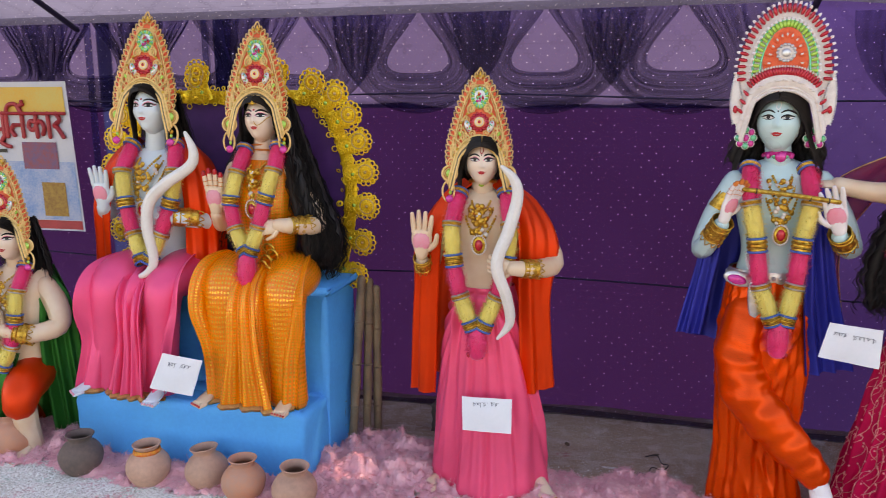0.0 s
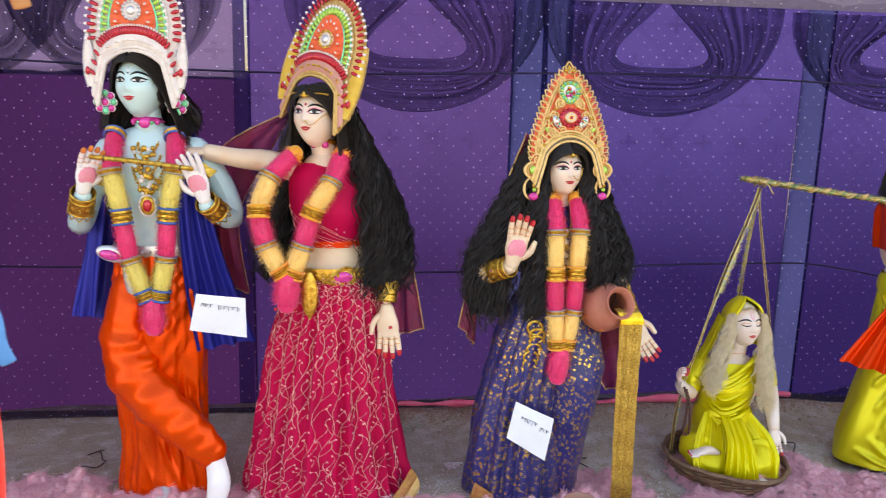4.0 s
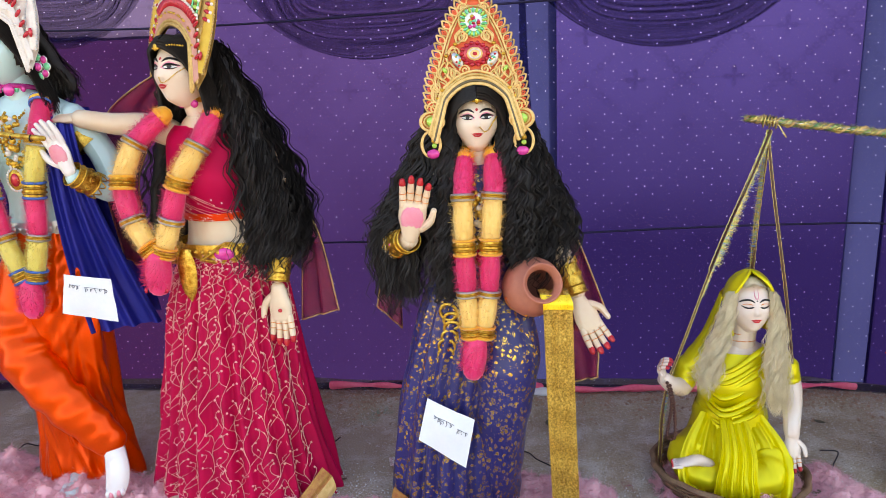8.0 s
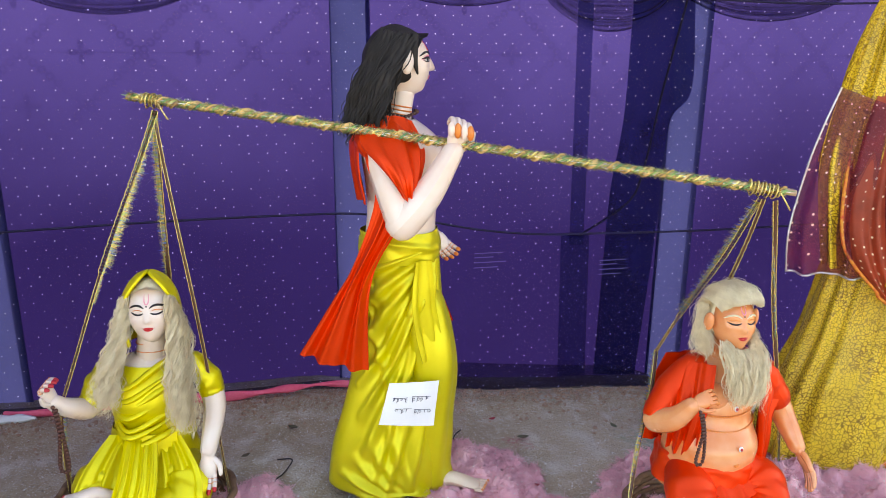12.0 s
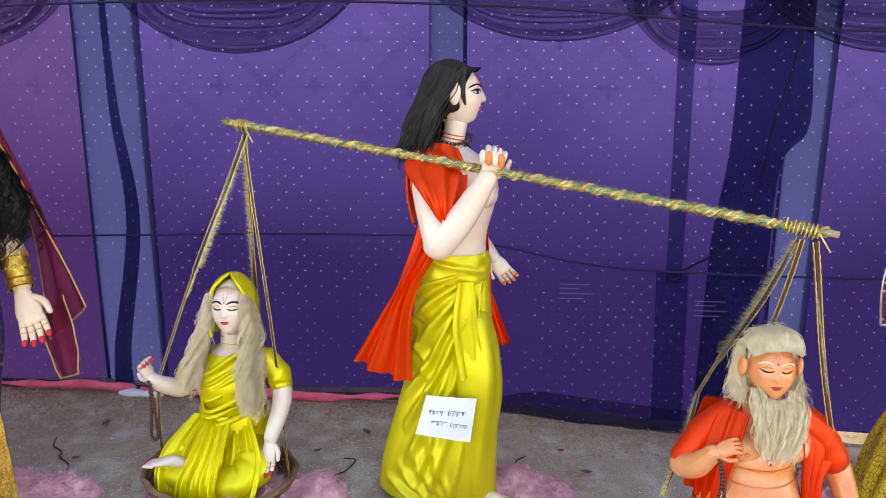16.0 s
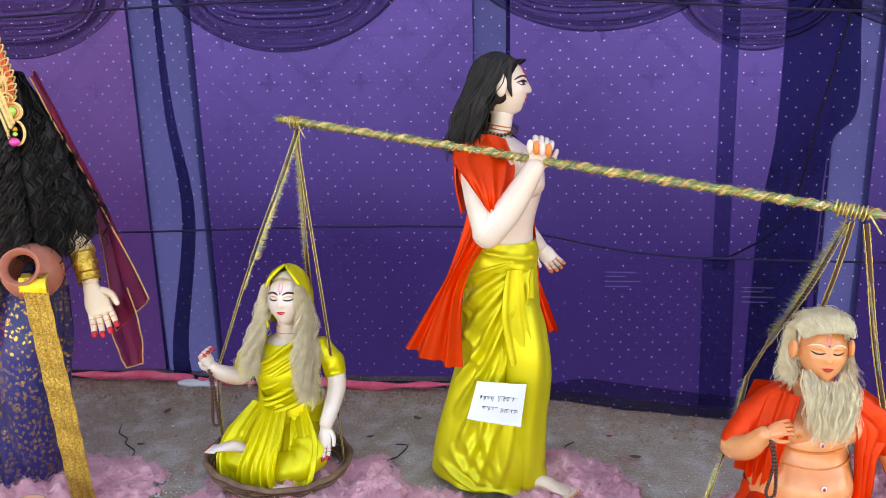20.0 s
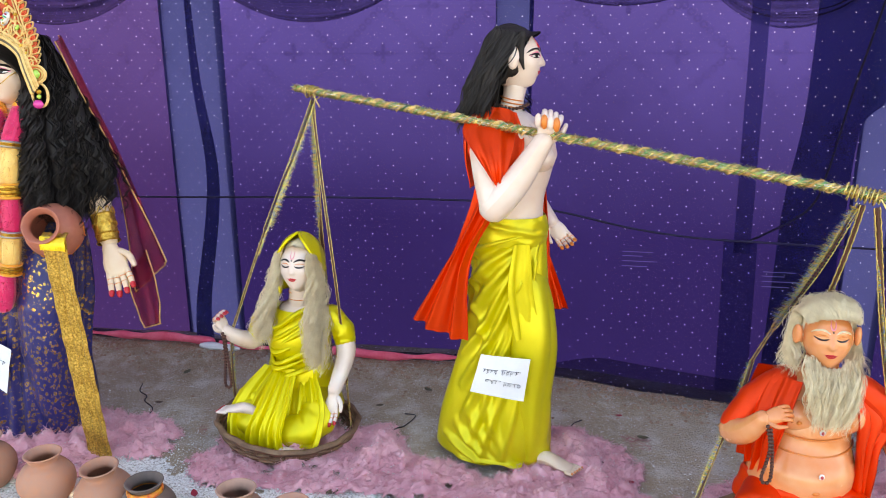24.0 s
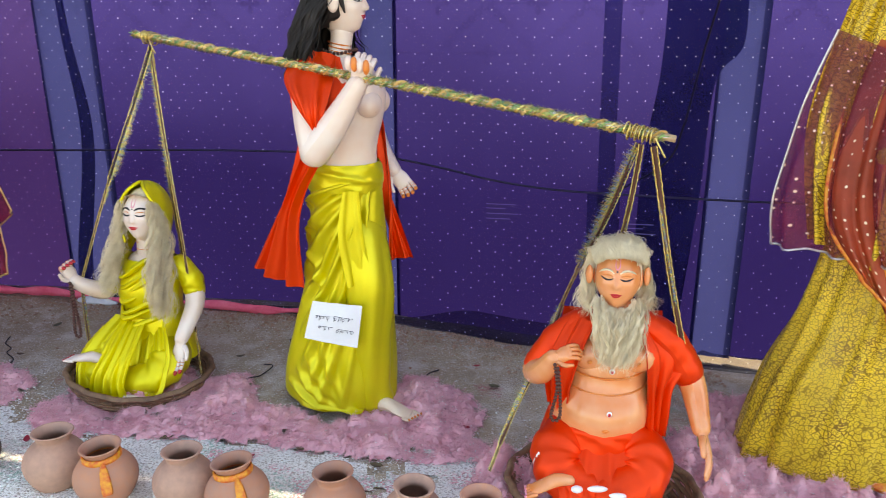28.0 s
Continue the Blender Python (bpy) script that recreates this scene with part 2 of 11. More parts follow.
    if mask:
        t.links.new(math_node(t, "MULTIPLY", math_node(t, "SUBTRACT", 1.0, mask), passing), mx.inputs[0])
    t.links.new(b.outputs[0], mx.inputs[1])
    t.links.new(tr.outputs[0], mx.inputs[2])
    last = mx
    if clear:
        cl = put(t, "ShaderNodeBsdfTransparent")
        last = put(t, "ShaderNodeMixShader", Fac=clear)
        if mask:
            t.links.new(math_node(t, "MULTIPLY", math_node(t, "SUBTRACT", 1.0, mask), clear), last.inputs[0])
        t.links.new(mx.outputs[0], last.inputs[1])
        t.links.new(cl.outputs[0], last.inputs[2])
    t.links.new(last.outputs[0], out.inputs[0])
    return m


def gathered(name, colour, through_colour):
    """Gathered voile: pleats drawn as stripes along the cloth, darker-coloured and denser where they overlap, clear
    between.
    """
    m, t, b = nodes_of(name)
    tc = t.nodes.new("ShaderNodeTexCoord")
    mp = put(t, "ShaderNodeMapping")
    t.links.new(tc.outputs["UV"], mp.inputs[0])
    mp.inputs["Scale"].default_value = (0.9, 20.0, 1.0)
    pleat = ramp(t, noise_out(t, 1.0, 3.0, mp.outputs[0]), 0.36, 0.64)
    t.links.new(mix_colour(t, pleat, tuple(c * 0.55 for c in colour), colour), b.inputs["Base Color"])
    b.inputs["Roughness"].default_value = 0.8
    b.inputs["Specular IOR Level"].default_value = 0.15
    tr = put(t, "ShaderNodeBsdfTranslucent")
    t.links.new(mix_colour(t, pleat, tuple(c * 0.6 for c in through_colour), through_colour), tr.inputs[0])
    mx, last = put(t, "ShaderNodeMixShader", Fac=0.45), put(t, "ShaderNodeMixShader", Fac=0.4)
    cl = put(t, "ShaderNodeBsdfTransparent")
    t.links.new(math_node(t, "ADD", math_node(t, "MULTIPLY", pleat, 0.42), 0.14), last.inputs[0])
    t.links.new(b.outputs[0], mx.inputs[1])
    t.links.new(tr.outputs[0], mx.inputs[2])
    t.links.new(mx.outputs[0], last.inputs[1])
    t.links.new(cl.outputs[0], last.inputs[2])
    t.links.new(last.outputs[0], t.nodes["Material Output"].inputs[0])
    return m


def sheer(name, colour, clear=0.55, dots=False):
    m, t, b = nodes_of(name)
    tc = t.nodes.new("ShaderNodeTexCoord")
    col = mix_colour(t, ramp(t, noise_out(t, 12.0), 0.3, 0.7), tuple(c * 0.6 for c in colour), colour)
    fac = None
    if dots:
        v = put(t, "ShaderNodeTexVoronoi", Scale=34.0, Randomness=0.25)
        t.links.new(tc.outputs["UV"], v.inputs["Vector"])
        fac = ramp(t, v.outputs["Distance"], 0.16, 0.1)
        col = mix_colour(t, fac, col, (0.75, 0.6, 0.45))
    t.links.new(col, b.inputs["Base Color"])
    b.inputs["Roughness"].default_value = 0.55
    cl = put(t, "ShaderNodeBsdfTransparent")
    mx = put(t, "ShaderNodeMixShader", Fac=clear)
    if fac:
        t.links.new(math_node(t, "MULTIPLY", math_node(t, "SUBTRACT", 1.0, fac), clear), mx.inputs[0])
    t.links.new(b.outputs[0], mx.inputs[1])
    t.links.new(cl.outputs[0], mx.inputs[2])
    t.links.new(mx.outputs[0], t.nodes["Material Output"].inputs[0])
    return m


CREAM = surface("cream_enamel", (0.80, 0.64, 0.48), (0.72, 0.48, 0.31), 0.34, scale=3.5, fine=14, bump=0.02, coat=0.25)
FACE = surface("face_enamel", (0.82, 0.67, 0.56), (0.76, 0.55, 0.42), 0.30, scale=3.5, fine=14, bump=0.02, coat=0.30)
PALEBLUE = surface("pale_blue_enamel", (0.52, 0.73, 0.74), (0.46, 0.67, 0.7), 0.30, scale=3.5, fine=14, bump=0.02, coat=0.35)
ICEBLUE = surface("ice_blue_enamel", (0.64, 0.74, 0.8), (0.57, 0.66, 0.74), 0.33, scale=3.5, fine=14, bump=0.02, coat=0.30)
TAN = surface("tan_enamel", (0.84, 0.39, 0.19), (0.76, 0.22, 0.06), 0.22, scale=6, fine=14, bump=0.02, coat=0.50)
WHITEPAINT = surface("white_enamel", (0.86, 0.84, 0.84), (0.78, 0.72, 0.74), 0.35, scale=3.5, fine=14, bump=0.02, coat=0.20)
ROSE = surface("rose_paint", (0.85, 0.22, 0.33), (0.80, 0.34, 0.42), 0.4, bump=0.03)
RED = surface("red_paint", (0.62, 0.02, 0.03), (0.45, 0.01, 0.02), 0.3, bump=0.03)
RUST = surface("orange_brown_paint", (0.80, 0.26, 0.05), (0.72, 0.18, 0.03), 0.4, bump=0.03)
INK = surface("black_paint", (0.012, 0.010, 0.012), None, 0.35, bump=0.0)
EYEWHITE = surface("eye_white", (0.8, 0.79, 0.76), None, 0.25, bump=0.0)
BLACKHAIR = surface("black_fibre_hair", (0.026, 0.022, 0.022), (0.013, 0.011, 0.012), 0.55, scale=40, fine=400, bump=0.5, dist=0.002, sheen=0.0, spec=0.25)
GREYHAIR = surface("pale_jute_hair", (0.92, 0.78, 0.54), (0.70, 0.56, 0.35), 0.62, scale=40, fine=420, bump=0.6, dist=0.002, sheen=0.2)
GOLD = surface("gold_foil", (0.95, 0.62, 0.12), (0.42, 0.19, 0.02), 0.34, 0.9, scale=75, fine=240, bump=1.0, dist=0.004)
GOLDCORD = surface("gold_cord", (0.74, 0.52, 0.22), (0.50, 0.30, 0.09), 0.5, 0.45, scale=60, fine=500, bump=0.6, dist=0.001)
STRAWCORD = surface("straw_cord", (0.90, 0.62, 0.28), (0.72, 0.44, 0.14), 0.5, 0.1, scale=60, fine=500, bump=0.6, dist=0.001)
CORAL = surface("coral_felt", (0.92, 0.17, 0.07), (0.78, 0.11, 0.04), 0.7, scale=30, fine=300, bump=0.4, dist=0.001)
SILVER = surface("silver_foil", (0.72, 0.72, 0.74), (0.5, 0.5, 0.52), 0.35, 0.8, scale=40, fine=200, bump=0.5, dist=0.001)
PEARL = surface("pearl_white", (0.80, 0.74, 0.70), (0.66, 0.58, 0.55), 0.4, scale=30, fine=200, bump=0.2, dist=0.001, coat=0.2)
GREENGEM = surface("green_stone", (0.06, 0.55, 0.20), (0.15, 0.65, 0.45), 0.15, 0.3, scale=60, bump=0.3, dist=0.001, coat=0.5)
LIMEGEM = surface("lime_stone", (0.45, 0.72, 0.12), (0.3, 0.55, 0.08), 0.15, 0.2, scale=60, bump=0.2, coat=0.5)
PINKGEM = surface("pink_stone", (0.80, 0.06, 0.38), (0.6, 0.02, 0.25), 0.15, 0.2, scale=60, bump=0.1, coat=0.5)
REDGEM = surface("red_stone", (0.62, 0.01, 0.03), (0.4, 0.0, 0.02), 0.15, 0.2, scale=60, bump=0.1, coat=0.5)
PINKSILK = surface("pink_satin", (1.0, 0.1, 0.26), (0.82, 0.082, 0.2132), 0.40, 0.3, scale=5, fine=380, bump=0.06, dist=0.001, sheen=0.0, spec=0.3)
HOTPINK = surface("hot_pink_satin", (1.0, 0.1, 0.23), (0.82, 0.082, 0.1886), 0.40, 0.3, scale=5, fine=380, bump=0.06, dist=0.001, sheen=0.0, spec=0.3)
REDSILK = surface("red_orange_satin", (0.86, 0.05, 0.004), (0.688, 0.04, 0.0032), 0.40, 0.42, scale=5, fine=380, bump=0.06, dist=0.001, sheen=0.0, spec=0.3)
ORANGESILK = surface("orange_satin", (0.92, 0.075, 0.001), (0.72, 0.052, 0.0008), 0.30, 0.45, scale=5, fine=380, bump=0.06, dist=0.001, sheen=0.0, spec=0.3)
BLUESILK = surface("royal_blue_satin", (0.02, 0.03, 0.34), (0.016, 0.024, 0.272), 0.40, 0.42, scale=5, fine=380, bump=0.06, dist=0.001, sheen=0.0, spec=0.3)
LEMONSILK = surface("lemon_satin", (0.84, 0.71, 0.022), (0.66, 0.56, 0.015), 0.36, 0.35, scale=5, fine=380, bump=0.06, dist=0.001, sheen=0.0, spec=0.3)
OLIVESILK = surface("lime_yellow_satin", (0.74, 0.64, 0.028), (0.62, 0.54, 0.02), 0.36, 0.38, scale=5, fine=380, bump=0.06, dist=0.001, sheen=0.0, spec=0.3)
SCARLET = surface("scarlet_satin", (0.92, 0.05, 0.005), (0.736, 0.04, 0.004), 0.40, 0.42, scale=5, fine=380, bump=0.06, dist=0.001, sheen=0.0, spec=0.3)
GREENSILK = surface("green_satin", (0.012, 0.19, 0.03), (0.0096, 0.152, 0.024), 0.40, 0.42, scale=5, fine=380, bump=0.06, dist=0.001, sheen=0.0, spec=0.3)
BROWNHEM = surface("brown_gold_border", (0.42, 0.13, 0.05), (0.55, 0.3, 0.08), 0.5, 0.2, scale=60, fine=300, bump=0.4, dist=0.001)
ORANGEBROCADE = patterned("orange_gold_brocade", (0.96, 0.22, 0.003), (1.0, 0.5, 0.05), "dots", 0.30, 1.35, 0.0, metal=0.6)
NAVYBROCADE = patterned("navy_gold_brocade", (0.022, 0.022, 0.15), (0.62, 0.36, 0.08), "flowers", 0.36, 2.2, 0.05)
MAGENTANET = patterned("magenta_net", (0.56, 0.002, 0.062), (0.85, 0.66, 0.62), "spangles", 0.62, 1.0, 0.0, metal=0.5, spec=0.15)
VINETHREAD = surface("pale_gold_pink_thread", (0.86, 0.50, 0.42), (0.72, 0.30, 0.28), 0.45, 0.35, scale=60, bump=0.2)
GOLDBROCADE = patterned("yellow_gold_brocade", (0.86, 0.56, 0.03), (0.22, 0.12, 0.02), "leaf", 0.36, 1.9, 0.03, metal=0.15)
MAROONNET = sheer("maroon_net", (0.36, 0.012, 0.055), 0.45)
MAROONDOT = sheer("maroon_dotted_net", (0.26, 0.012, 0.04), 0.6, True)
ORANGENET = sheer("rust_dotted_net", (0.52, 0.06, 0.02), 0.3, True)
PAPER = surface("white_paper", (0.80, 0.81, 0.86), (0.74, 0.76, 0.82), 0.75, scale=12, bump=0.1)
PENINK = surface("pen_ink", (0.05, 0.06, 0.12), None, 0.6, bump=0.0)
IVORY = surface("white_painted_wood", (0.78, 0.76, 0.74), (0.68, 0.65, 0.62), 0.45, bump=0.15)
THRONEBLUE = surface("sky_blue_distemper", (0.03, 0.43, 0.93), (0.02, 0.34, 0.82), 0.62, scale=4, fine=60, bump=0.35)
PURPLEBOARD = surface("purple_cloth_board", (0.09, 0.02, 0.16), (0.06, 0.012, 0.11), 0.7, bump=0.1)
TERRACOTTA = surface("terracotta", (0.60, 0.25, 0.14), (0.48, 0.25, 0.18), 0.8, scale=7, fine=60, bump=0.4, vary=0.35)
TERRADUST = surface("dusty_terracotta", (0.60, 0.34, 0.24), (0.42, 0.24, 0.18), 0.85, scale=9, fine=60, bump=0.4, vary=0.3)
POTDARK = surface("smoked_terracotta", (0.20, 0.13, 0.11), (0.11, 0.08, 0.07), 0.8, scale=8, fine=60, bump=0.4)
CLAYPOT = surface("painted_clay", (0.48, 0.16, 0.10), (0.40, 0.12, 0.08), 0.6, scale=9, fine=70, bump=0.25)
REDRIBBON = surface("red_gold_ribbon", (0.62, 0.05, 0.02), (0.80, 0.36, 0.03), 0.5, 0.1, scale=60, bump=0.3, dist=0.001)
WICKER = surface("wicker", (0.30, 0.17, 0.09), (0.14, 0.07, 0.04), 0.65, scale=30, fine=200, bump=0.5, vary=0.35)
BAMBOO = surface("old_bamboo", (0.30, 0.21, 0.12), (0.17, 0.11, 0.07), 0.6, scale=12, fine=150, bump=0.4)
BEADWOOD = surface("brown_seed_beads", (0.10, 0.03, 0.02), (0.05, 0.015, 0.01), 0.5, bump=0.2)
DARKCORD = surface("dark_cord", (0.20, 0.15, 0.09), (0.10, 0.08, 0.05), 0.5, 0.3, scale=60, fine=500, bump=0.6, dist=0.001)
DUSTYPINK = surface("dusty_pink_felt", (0.66, 0.32, 0.27), (0.55, 0.25, 0.2), 0.7, bump=0.2)
FOIL = surface("bright_gold_foil", (0.98, 0.70, 0.05), (0.85, 0.5, 0.02), 0.3, 0.6, scale=60, fine=260, bump=0.5, dist=0.001)
GOLDRIBBON = surface("glittering_gold_ribbon", (0.92, 0.58, 0.13), (0.30, 0.15, 0.02), 0.34, 0.7, scale=170, fine=420, bump=1.0, dist=0.006)
PORCELAIN = surface("pinkish_white_enamel", (0.80, 0.69, 0.63), (0.76, 0.56, 0.46), 0.32, scale=3.5, fine=14, bump=0.02, coat=0.30)
REDSOIL = surface("loose_reddish_soil", (0.50, 0.31, 0.21), (0.34, 0.21, 0.14), 0.95, scale=30, fine=200, bump=0.6, dist=0.003)


# ---- mesh building ----
def spline(points, n):
    """n points on a Catmull-Rom curve through the given rows."""
    p = np.array(points, float)
    k = len(p)
    s = np.linspace(0, k - 1, n)
    i = np.clip(s.astype(int), 0, k - 2)
    f = (s - i)[:, None]
    a, b, c, d = p[np.maximum(i - 1, 0)], p[i], p[i + 1], p[np.minimum(i + 2, k - 1)]
    return 0.5 * (2 * b + (c - a) * f + (2 * a - 5 * b + 4 * c - d) * f ** 2 + (3 * b - a - 3 * c + d) * f ** 3)


def unit(v):
    v = np.asarray(v, float)
    return v / (np.linalg.norm(v) + 1e-12)


class Sculpt:
    """Collects surfaces of several materials into one mesh."""

    def __init__(self):
        self.v, self.f, self.m, self.uv, self.mats, self.count = [], [], [], [], [], 0

    def slot(self, material):
        if material not in self.mats:
            self.mats.append(material)
        return self.mats.index(material)

    def raw(self, verts, faces, material, uvs=None):
        verts = np.asarray(verts, float).reshape(-1, 3)
        k = self.slot(material)
        self.v.append(verts)
        self.uv.append(np.zeros((len(verts), 2)) if uvs is None else np.asarray(uvs, float).reshape(-1, 2))
        base = self.count
        for face in faces:
            self.f.append([base + i for i in face])
            self.m.append(k)
        self.count += len(verts)

    def grid(self, rows, material, closed=True, ulen=1.0, vlen=1.0, hem=None, hem_rows=0):
        """A sheet or tube from an array of rows of points. The last hem_rows rows take the material hem."""
        g = np.asarray(rows, float)
        r, c = g.shape[:2]
        if closed:
            g = np.concatenate([g, g[:, :1]], 1)
            c += 1
        uu, vv = np.meshgrid(np.linspace(0, ulen, c), np.linspace(0, vlen, r))
        faces = [(i * c + j, i * c + j + 1, (i + 1) * c + j + 1, (i + 1) * c + j) for i in range(r - 1 - hem_rows) for j in range(c - 1)]
        k, base = self.slot(material), self.count
        self.v.append(g.reshape(-1, 3))
        self.uv.append(np.stack([uu, vv], -1).reshape(-1, 2))
        self.f += [[base + i for i in q] for q in faces]
        self.m += [k] * len(faces)
        if hem_rows:
            k2 = self.slot(hem)
            more = [(i * c + j, i * c + j + 1, (i + 1) * c + j + 1, (i + 1) * c + j) for i in range(r - 1 - hem_rows, r - 1) for j in range(c - 1)]
            self.f += [[base + i for i in q] for q in more]
            self.m += [k2] * len(more)
        self.count += r * c

    def tube(self, points, radii, material, seg=10, n=None, up=None, cap=True, round_cap=True, ripple=None):
        """A limb, cord or lock along a curve; radii: one, or one a point, or pairs (across, along up)."""
        p = np.array(points, float)
        rr = np.array(radii, float)
        if rr.ndim == 0:
            rr = np.full((len(p), 2), float(rr))
        elif rr.ndim == 1:
            rr = np.stack([rr, rr], 1)
        n = n or max(2, (len(p) - 1) * 4 + 1)
        if len(p) > 2 or n > 2:
            q = spline(np.concatenate([p, rr], 1), n)
            p, rr = q[:, :3], np.maximum(q[:, 3:], 0.0003)
        tan = np.gradient(p, axis=0)
        tan /= np.linalg.norm(tan, axis=1)[:, None] + 1e-12
        ref = unit(up if up is not None else (0, 0, 1))
        if abs(ref @ tan[0]) > 0.95:
            ref = np.array((0.0, 1.0, 0.0)) if abs(tan[0][1]) < 0.9 else np.array((1.0, 0.0, 0.0))
        ang = np.linspace(0, 2 * math.pi, seg, endpoint=False)
        rows = []
        prev = ref
        for i in range(len(p)):
            w = prev - tan[i] * (prev @ tan[i])
            w = unit(w)
            prev = w if up is None else ref
            side = np.cross(tan[i], w)
            rows.append((p[i], side, w, rr[i], tan[i]))
        out = []
        if cap and round_cap:
            c, side, w, r, tg = rows[0]
            for k in (1.0, 0.8, 0.45):
                out.append(c - tg * min(r) * math.sin(math.acos(1 - k if k == 1.0 else math.sqrt(1 - k * k))) + (np.outer(np.cos(ang), side) * r[0] + np.outer(np.sin(ang), w) * r[1]) * math.sqrt(max(0.0004, 1 - k * k)))
        for i, (c, side, w, r, tg) in enumerate(rows):
            k = np.ones(seg)
            if ripple:
                h = i / max(1, len(rows) - 1)
                w3 = np.sin(ripple[0] * 6.28 * h + 1.5 * np.sin(ang + 0.4) + 0.8 * np.sin(2 * ang + 9 * h)) + 0.5 * np.sin(ripple[0] * 11.3 * h - 2 * ang)
                k = 1 + ripple[1] * w3 * min(1.0, 6 * h, 6 * (1 - h))
                if len(ripple) > 2:
                    w4 = np.sin(ripple[2] * ang + 1.1 * np.sin(3 * h + ang) + 2.5 * h)
                    k = k + ripple[3] * np.sign(w4) * np.abs(w4) ** 1.4 * min(1.0, 8 * h + 0.3)
            out.append(c + np.outer(np.cos(ang) * k, side) * r[0] + np.outer(np.sin(ang) * k, w) * r[1])
        if cap and round_cap:
            c, side, w, r, tg = rows[-1]
            for k in (0.45, 0.8, 1.0):
                out.append(c + tg * min(r) * k + (np.outer(np.cos(ang), side) * r[0] + np.outer(np.sin(ang), w) * r[1]) * math.sqrt(max(0.0004, 1 - k * k)))
        elif cap:
            out = [np.repeat(rows[0][0][None], seg, 0) + (out[0] - rows[0][0]) * 0.02] + out + [np.repeat(rows[-1][0][None], seg, 0) + (out[-1] - rows[-1][0]) * 0.02]
        length = float(np.linalg.norm(np.diff(p, axis=0), axis=1).sum())
        self.grid(out, material, True, 2 * math.pi * float(rr.mean()), length)

    def blob(self, centre, radii, material, turn=None, seg=14, rings=9):
        a = np.linspace(0, 2 * math.pi, seg, endpoint=False)
        rows = []
        r = np.array((radii,) * 3 if isinstance(radii, (int, float)) else radii, float)
        for i in range(rings + 1):
            b = math.pi * i / rings
            s = max(math.sin(b), 0.004)
            rows.append(np.stack([np.cos(a) * s * r[0], np.sin(a) * s * r[1], np.full(seg, math.cos(b) * r[2])], -1))
        g = np.array(rows)
        if turn is not None:
            g = g @ np.array(turn.to_3x3()).T
        self.grid(g + np.array(centre, float), material, True, 0.1, 0.1)

    def ring(self, centre, axis, radius, thick, material, seg=28, tube=7, squash=1.0):
        """A torus; squash flattens it along its second axis."""
        axis = unit(axis)
        a = unit(np.cross(axis, (0, 0, 1) if abs(axis[2]) < 0.9 else (0, 1, 0)))
        b = np.cross(axis, a)
        rows = []
        for k in range(seg):
            t = 2 * math.pi * k / seg
            out = a * math.cos(t) + b * math.sin(t) * squash
            c = np.array(centre, float) + out * radius
            o = unit(out)
            rows.append([c + (o * math.cos(s) + axis * math.sin(s)) * thick for s in np.linspace(0, 2 * math.pi, tube, endpoint=False)])
        rows.append(rows[0])
        self.grid(rows, material, True, 0.1, 0.1)

    def loft(self, rings, material, seg=40, n=24, folds=0, amp=0.0, front=None, seed=0, hem=None, hem_rows=0, twist=0.0, sharp=1.0, ridges=()):
        """Stacked ellipses (z, cx, cy, rx, ry, fold depth): a torso, or a hanging skirt with folds.
        front: (angle, half width, number) gathers pleats round that angle in degrees."""
        rng = np.random.default_rng(seed)
        q = spline([list(r) + [0.0] * (6 - len(r)) for r in rings], n)
        ang = np.linspace(0, 2 * math.pi, seg, endpoint=False)
        ph = rng.uniform(0, 6.28, 4)
        rows = []
        for i, (z, cx, cy, rx, ry, fd) in enumerate(q):
            h = i / (n - 1)
            wob = np.zeros(seg)
            if folds:
                a = ang + twist * h
                wob = 0.55 * np.sin(folds * a + ph[0] + 1.2 * np.sin(2 * a + ph[1]) + 0.6 * h) + 0.3 * np.sin((folds * 1.6 // 1) * a + ph[2] - h) + 0.25 * np.sin(3 * a + ph[3] + 2 * h)
                if sharp != 1.0:
                    wob = np.sign(wob) * np.abs(wob) ** sharp
                for ka, kh, kp in ((5, 9.0, 0), (8, -13.0, 1), (13, 17.0, 2)):
                    w3 = np.sin(ka * a + kh * h + ph[kp] + 0.9 * np.sin(3 * a - 4 * h))
                    wob = wob + (0.22 if ka < 9 else 0.12) * np.sign(w3) * np.abs(w3) ** 1.6
                wob = wob * amp * fd
            if front:
                mid, half, number = radians(front[0]), radians(front[1]), front[2]
                d = (ang - mid + math.pi) % (2 * math.pi) - math.pi
                gate = np.clip(1 - (d / half) ** 2, 0, 1)
                wob = wob * (1 - 0.7 * gate) + gate * amp * fd * np.abs(np.sin(number * d * math.pi / (2 * half) + 0.3 * h)) * 1.1
            for a0, h0, a1, h1, wd, hi in ridges:
                span = abs(q[0, 0] - q[-1, 0])
                da = (ang - radians(a0) + math.pi) % (2 * math.pi) - math.pi
                px, py = da * 0.17, (h - h0) * span
                ex, ey = radians(a1 - a0) * 0.17, (h1 - h0) * span
                t = np.clip((px * ex + py * ey) / (ex * ex + ey * ey), 0, 1)
                d2 = (px - t * ex) ** 2 + (py - t * ey + 0.012 * np.sin(3.14 * t)) ** 2
                wob = wob + hi * (np.exp(-d2 / wd ** 2) - 0.5 * np.exp(-d2 / (2.2 * wd) ** 2)) * np.sin(math.pi * np.clip(t, 0.04, 0.96)) ** 0.6
            rows.append(np.stack([cx + (rx + wob) * np.cos(ang), cy + (ry + wob) * np.sin(ang), np.full(seg, z)], -1))
        mean = float(np.mean(q[:, 3] + q[:, 4])) * math.pi
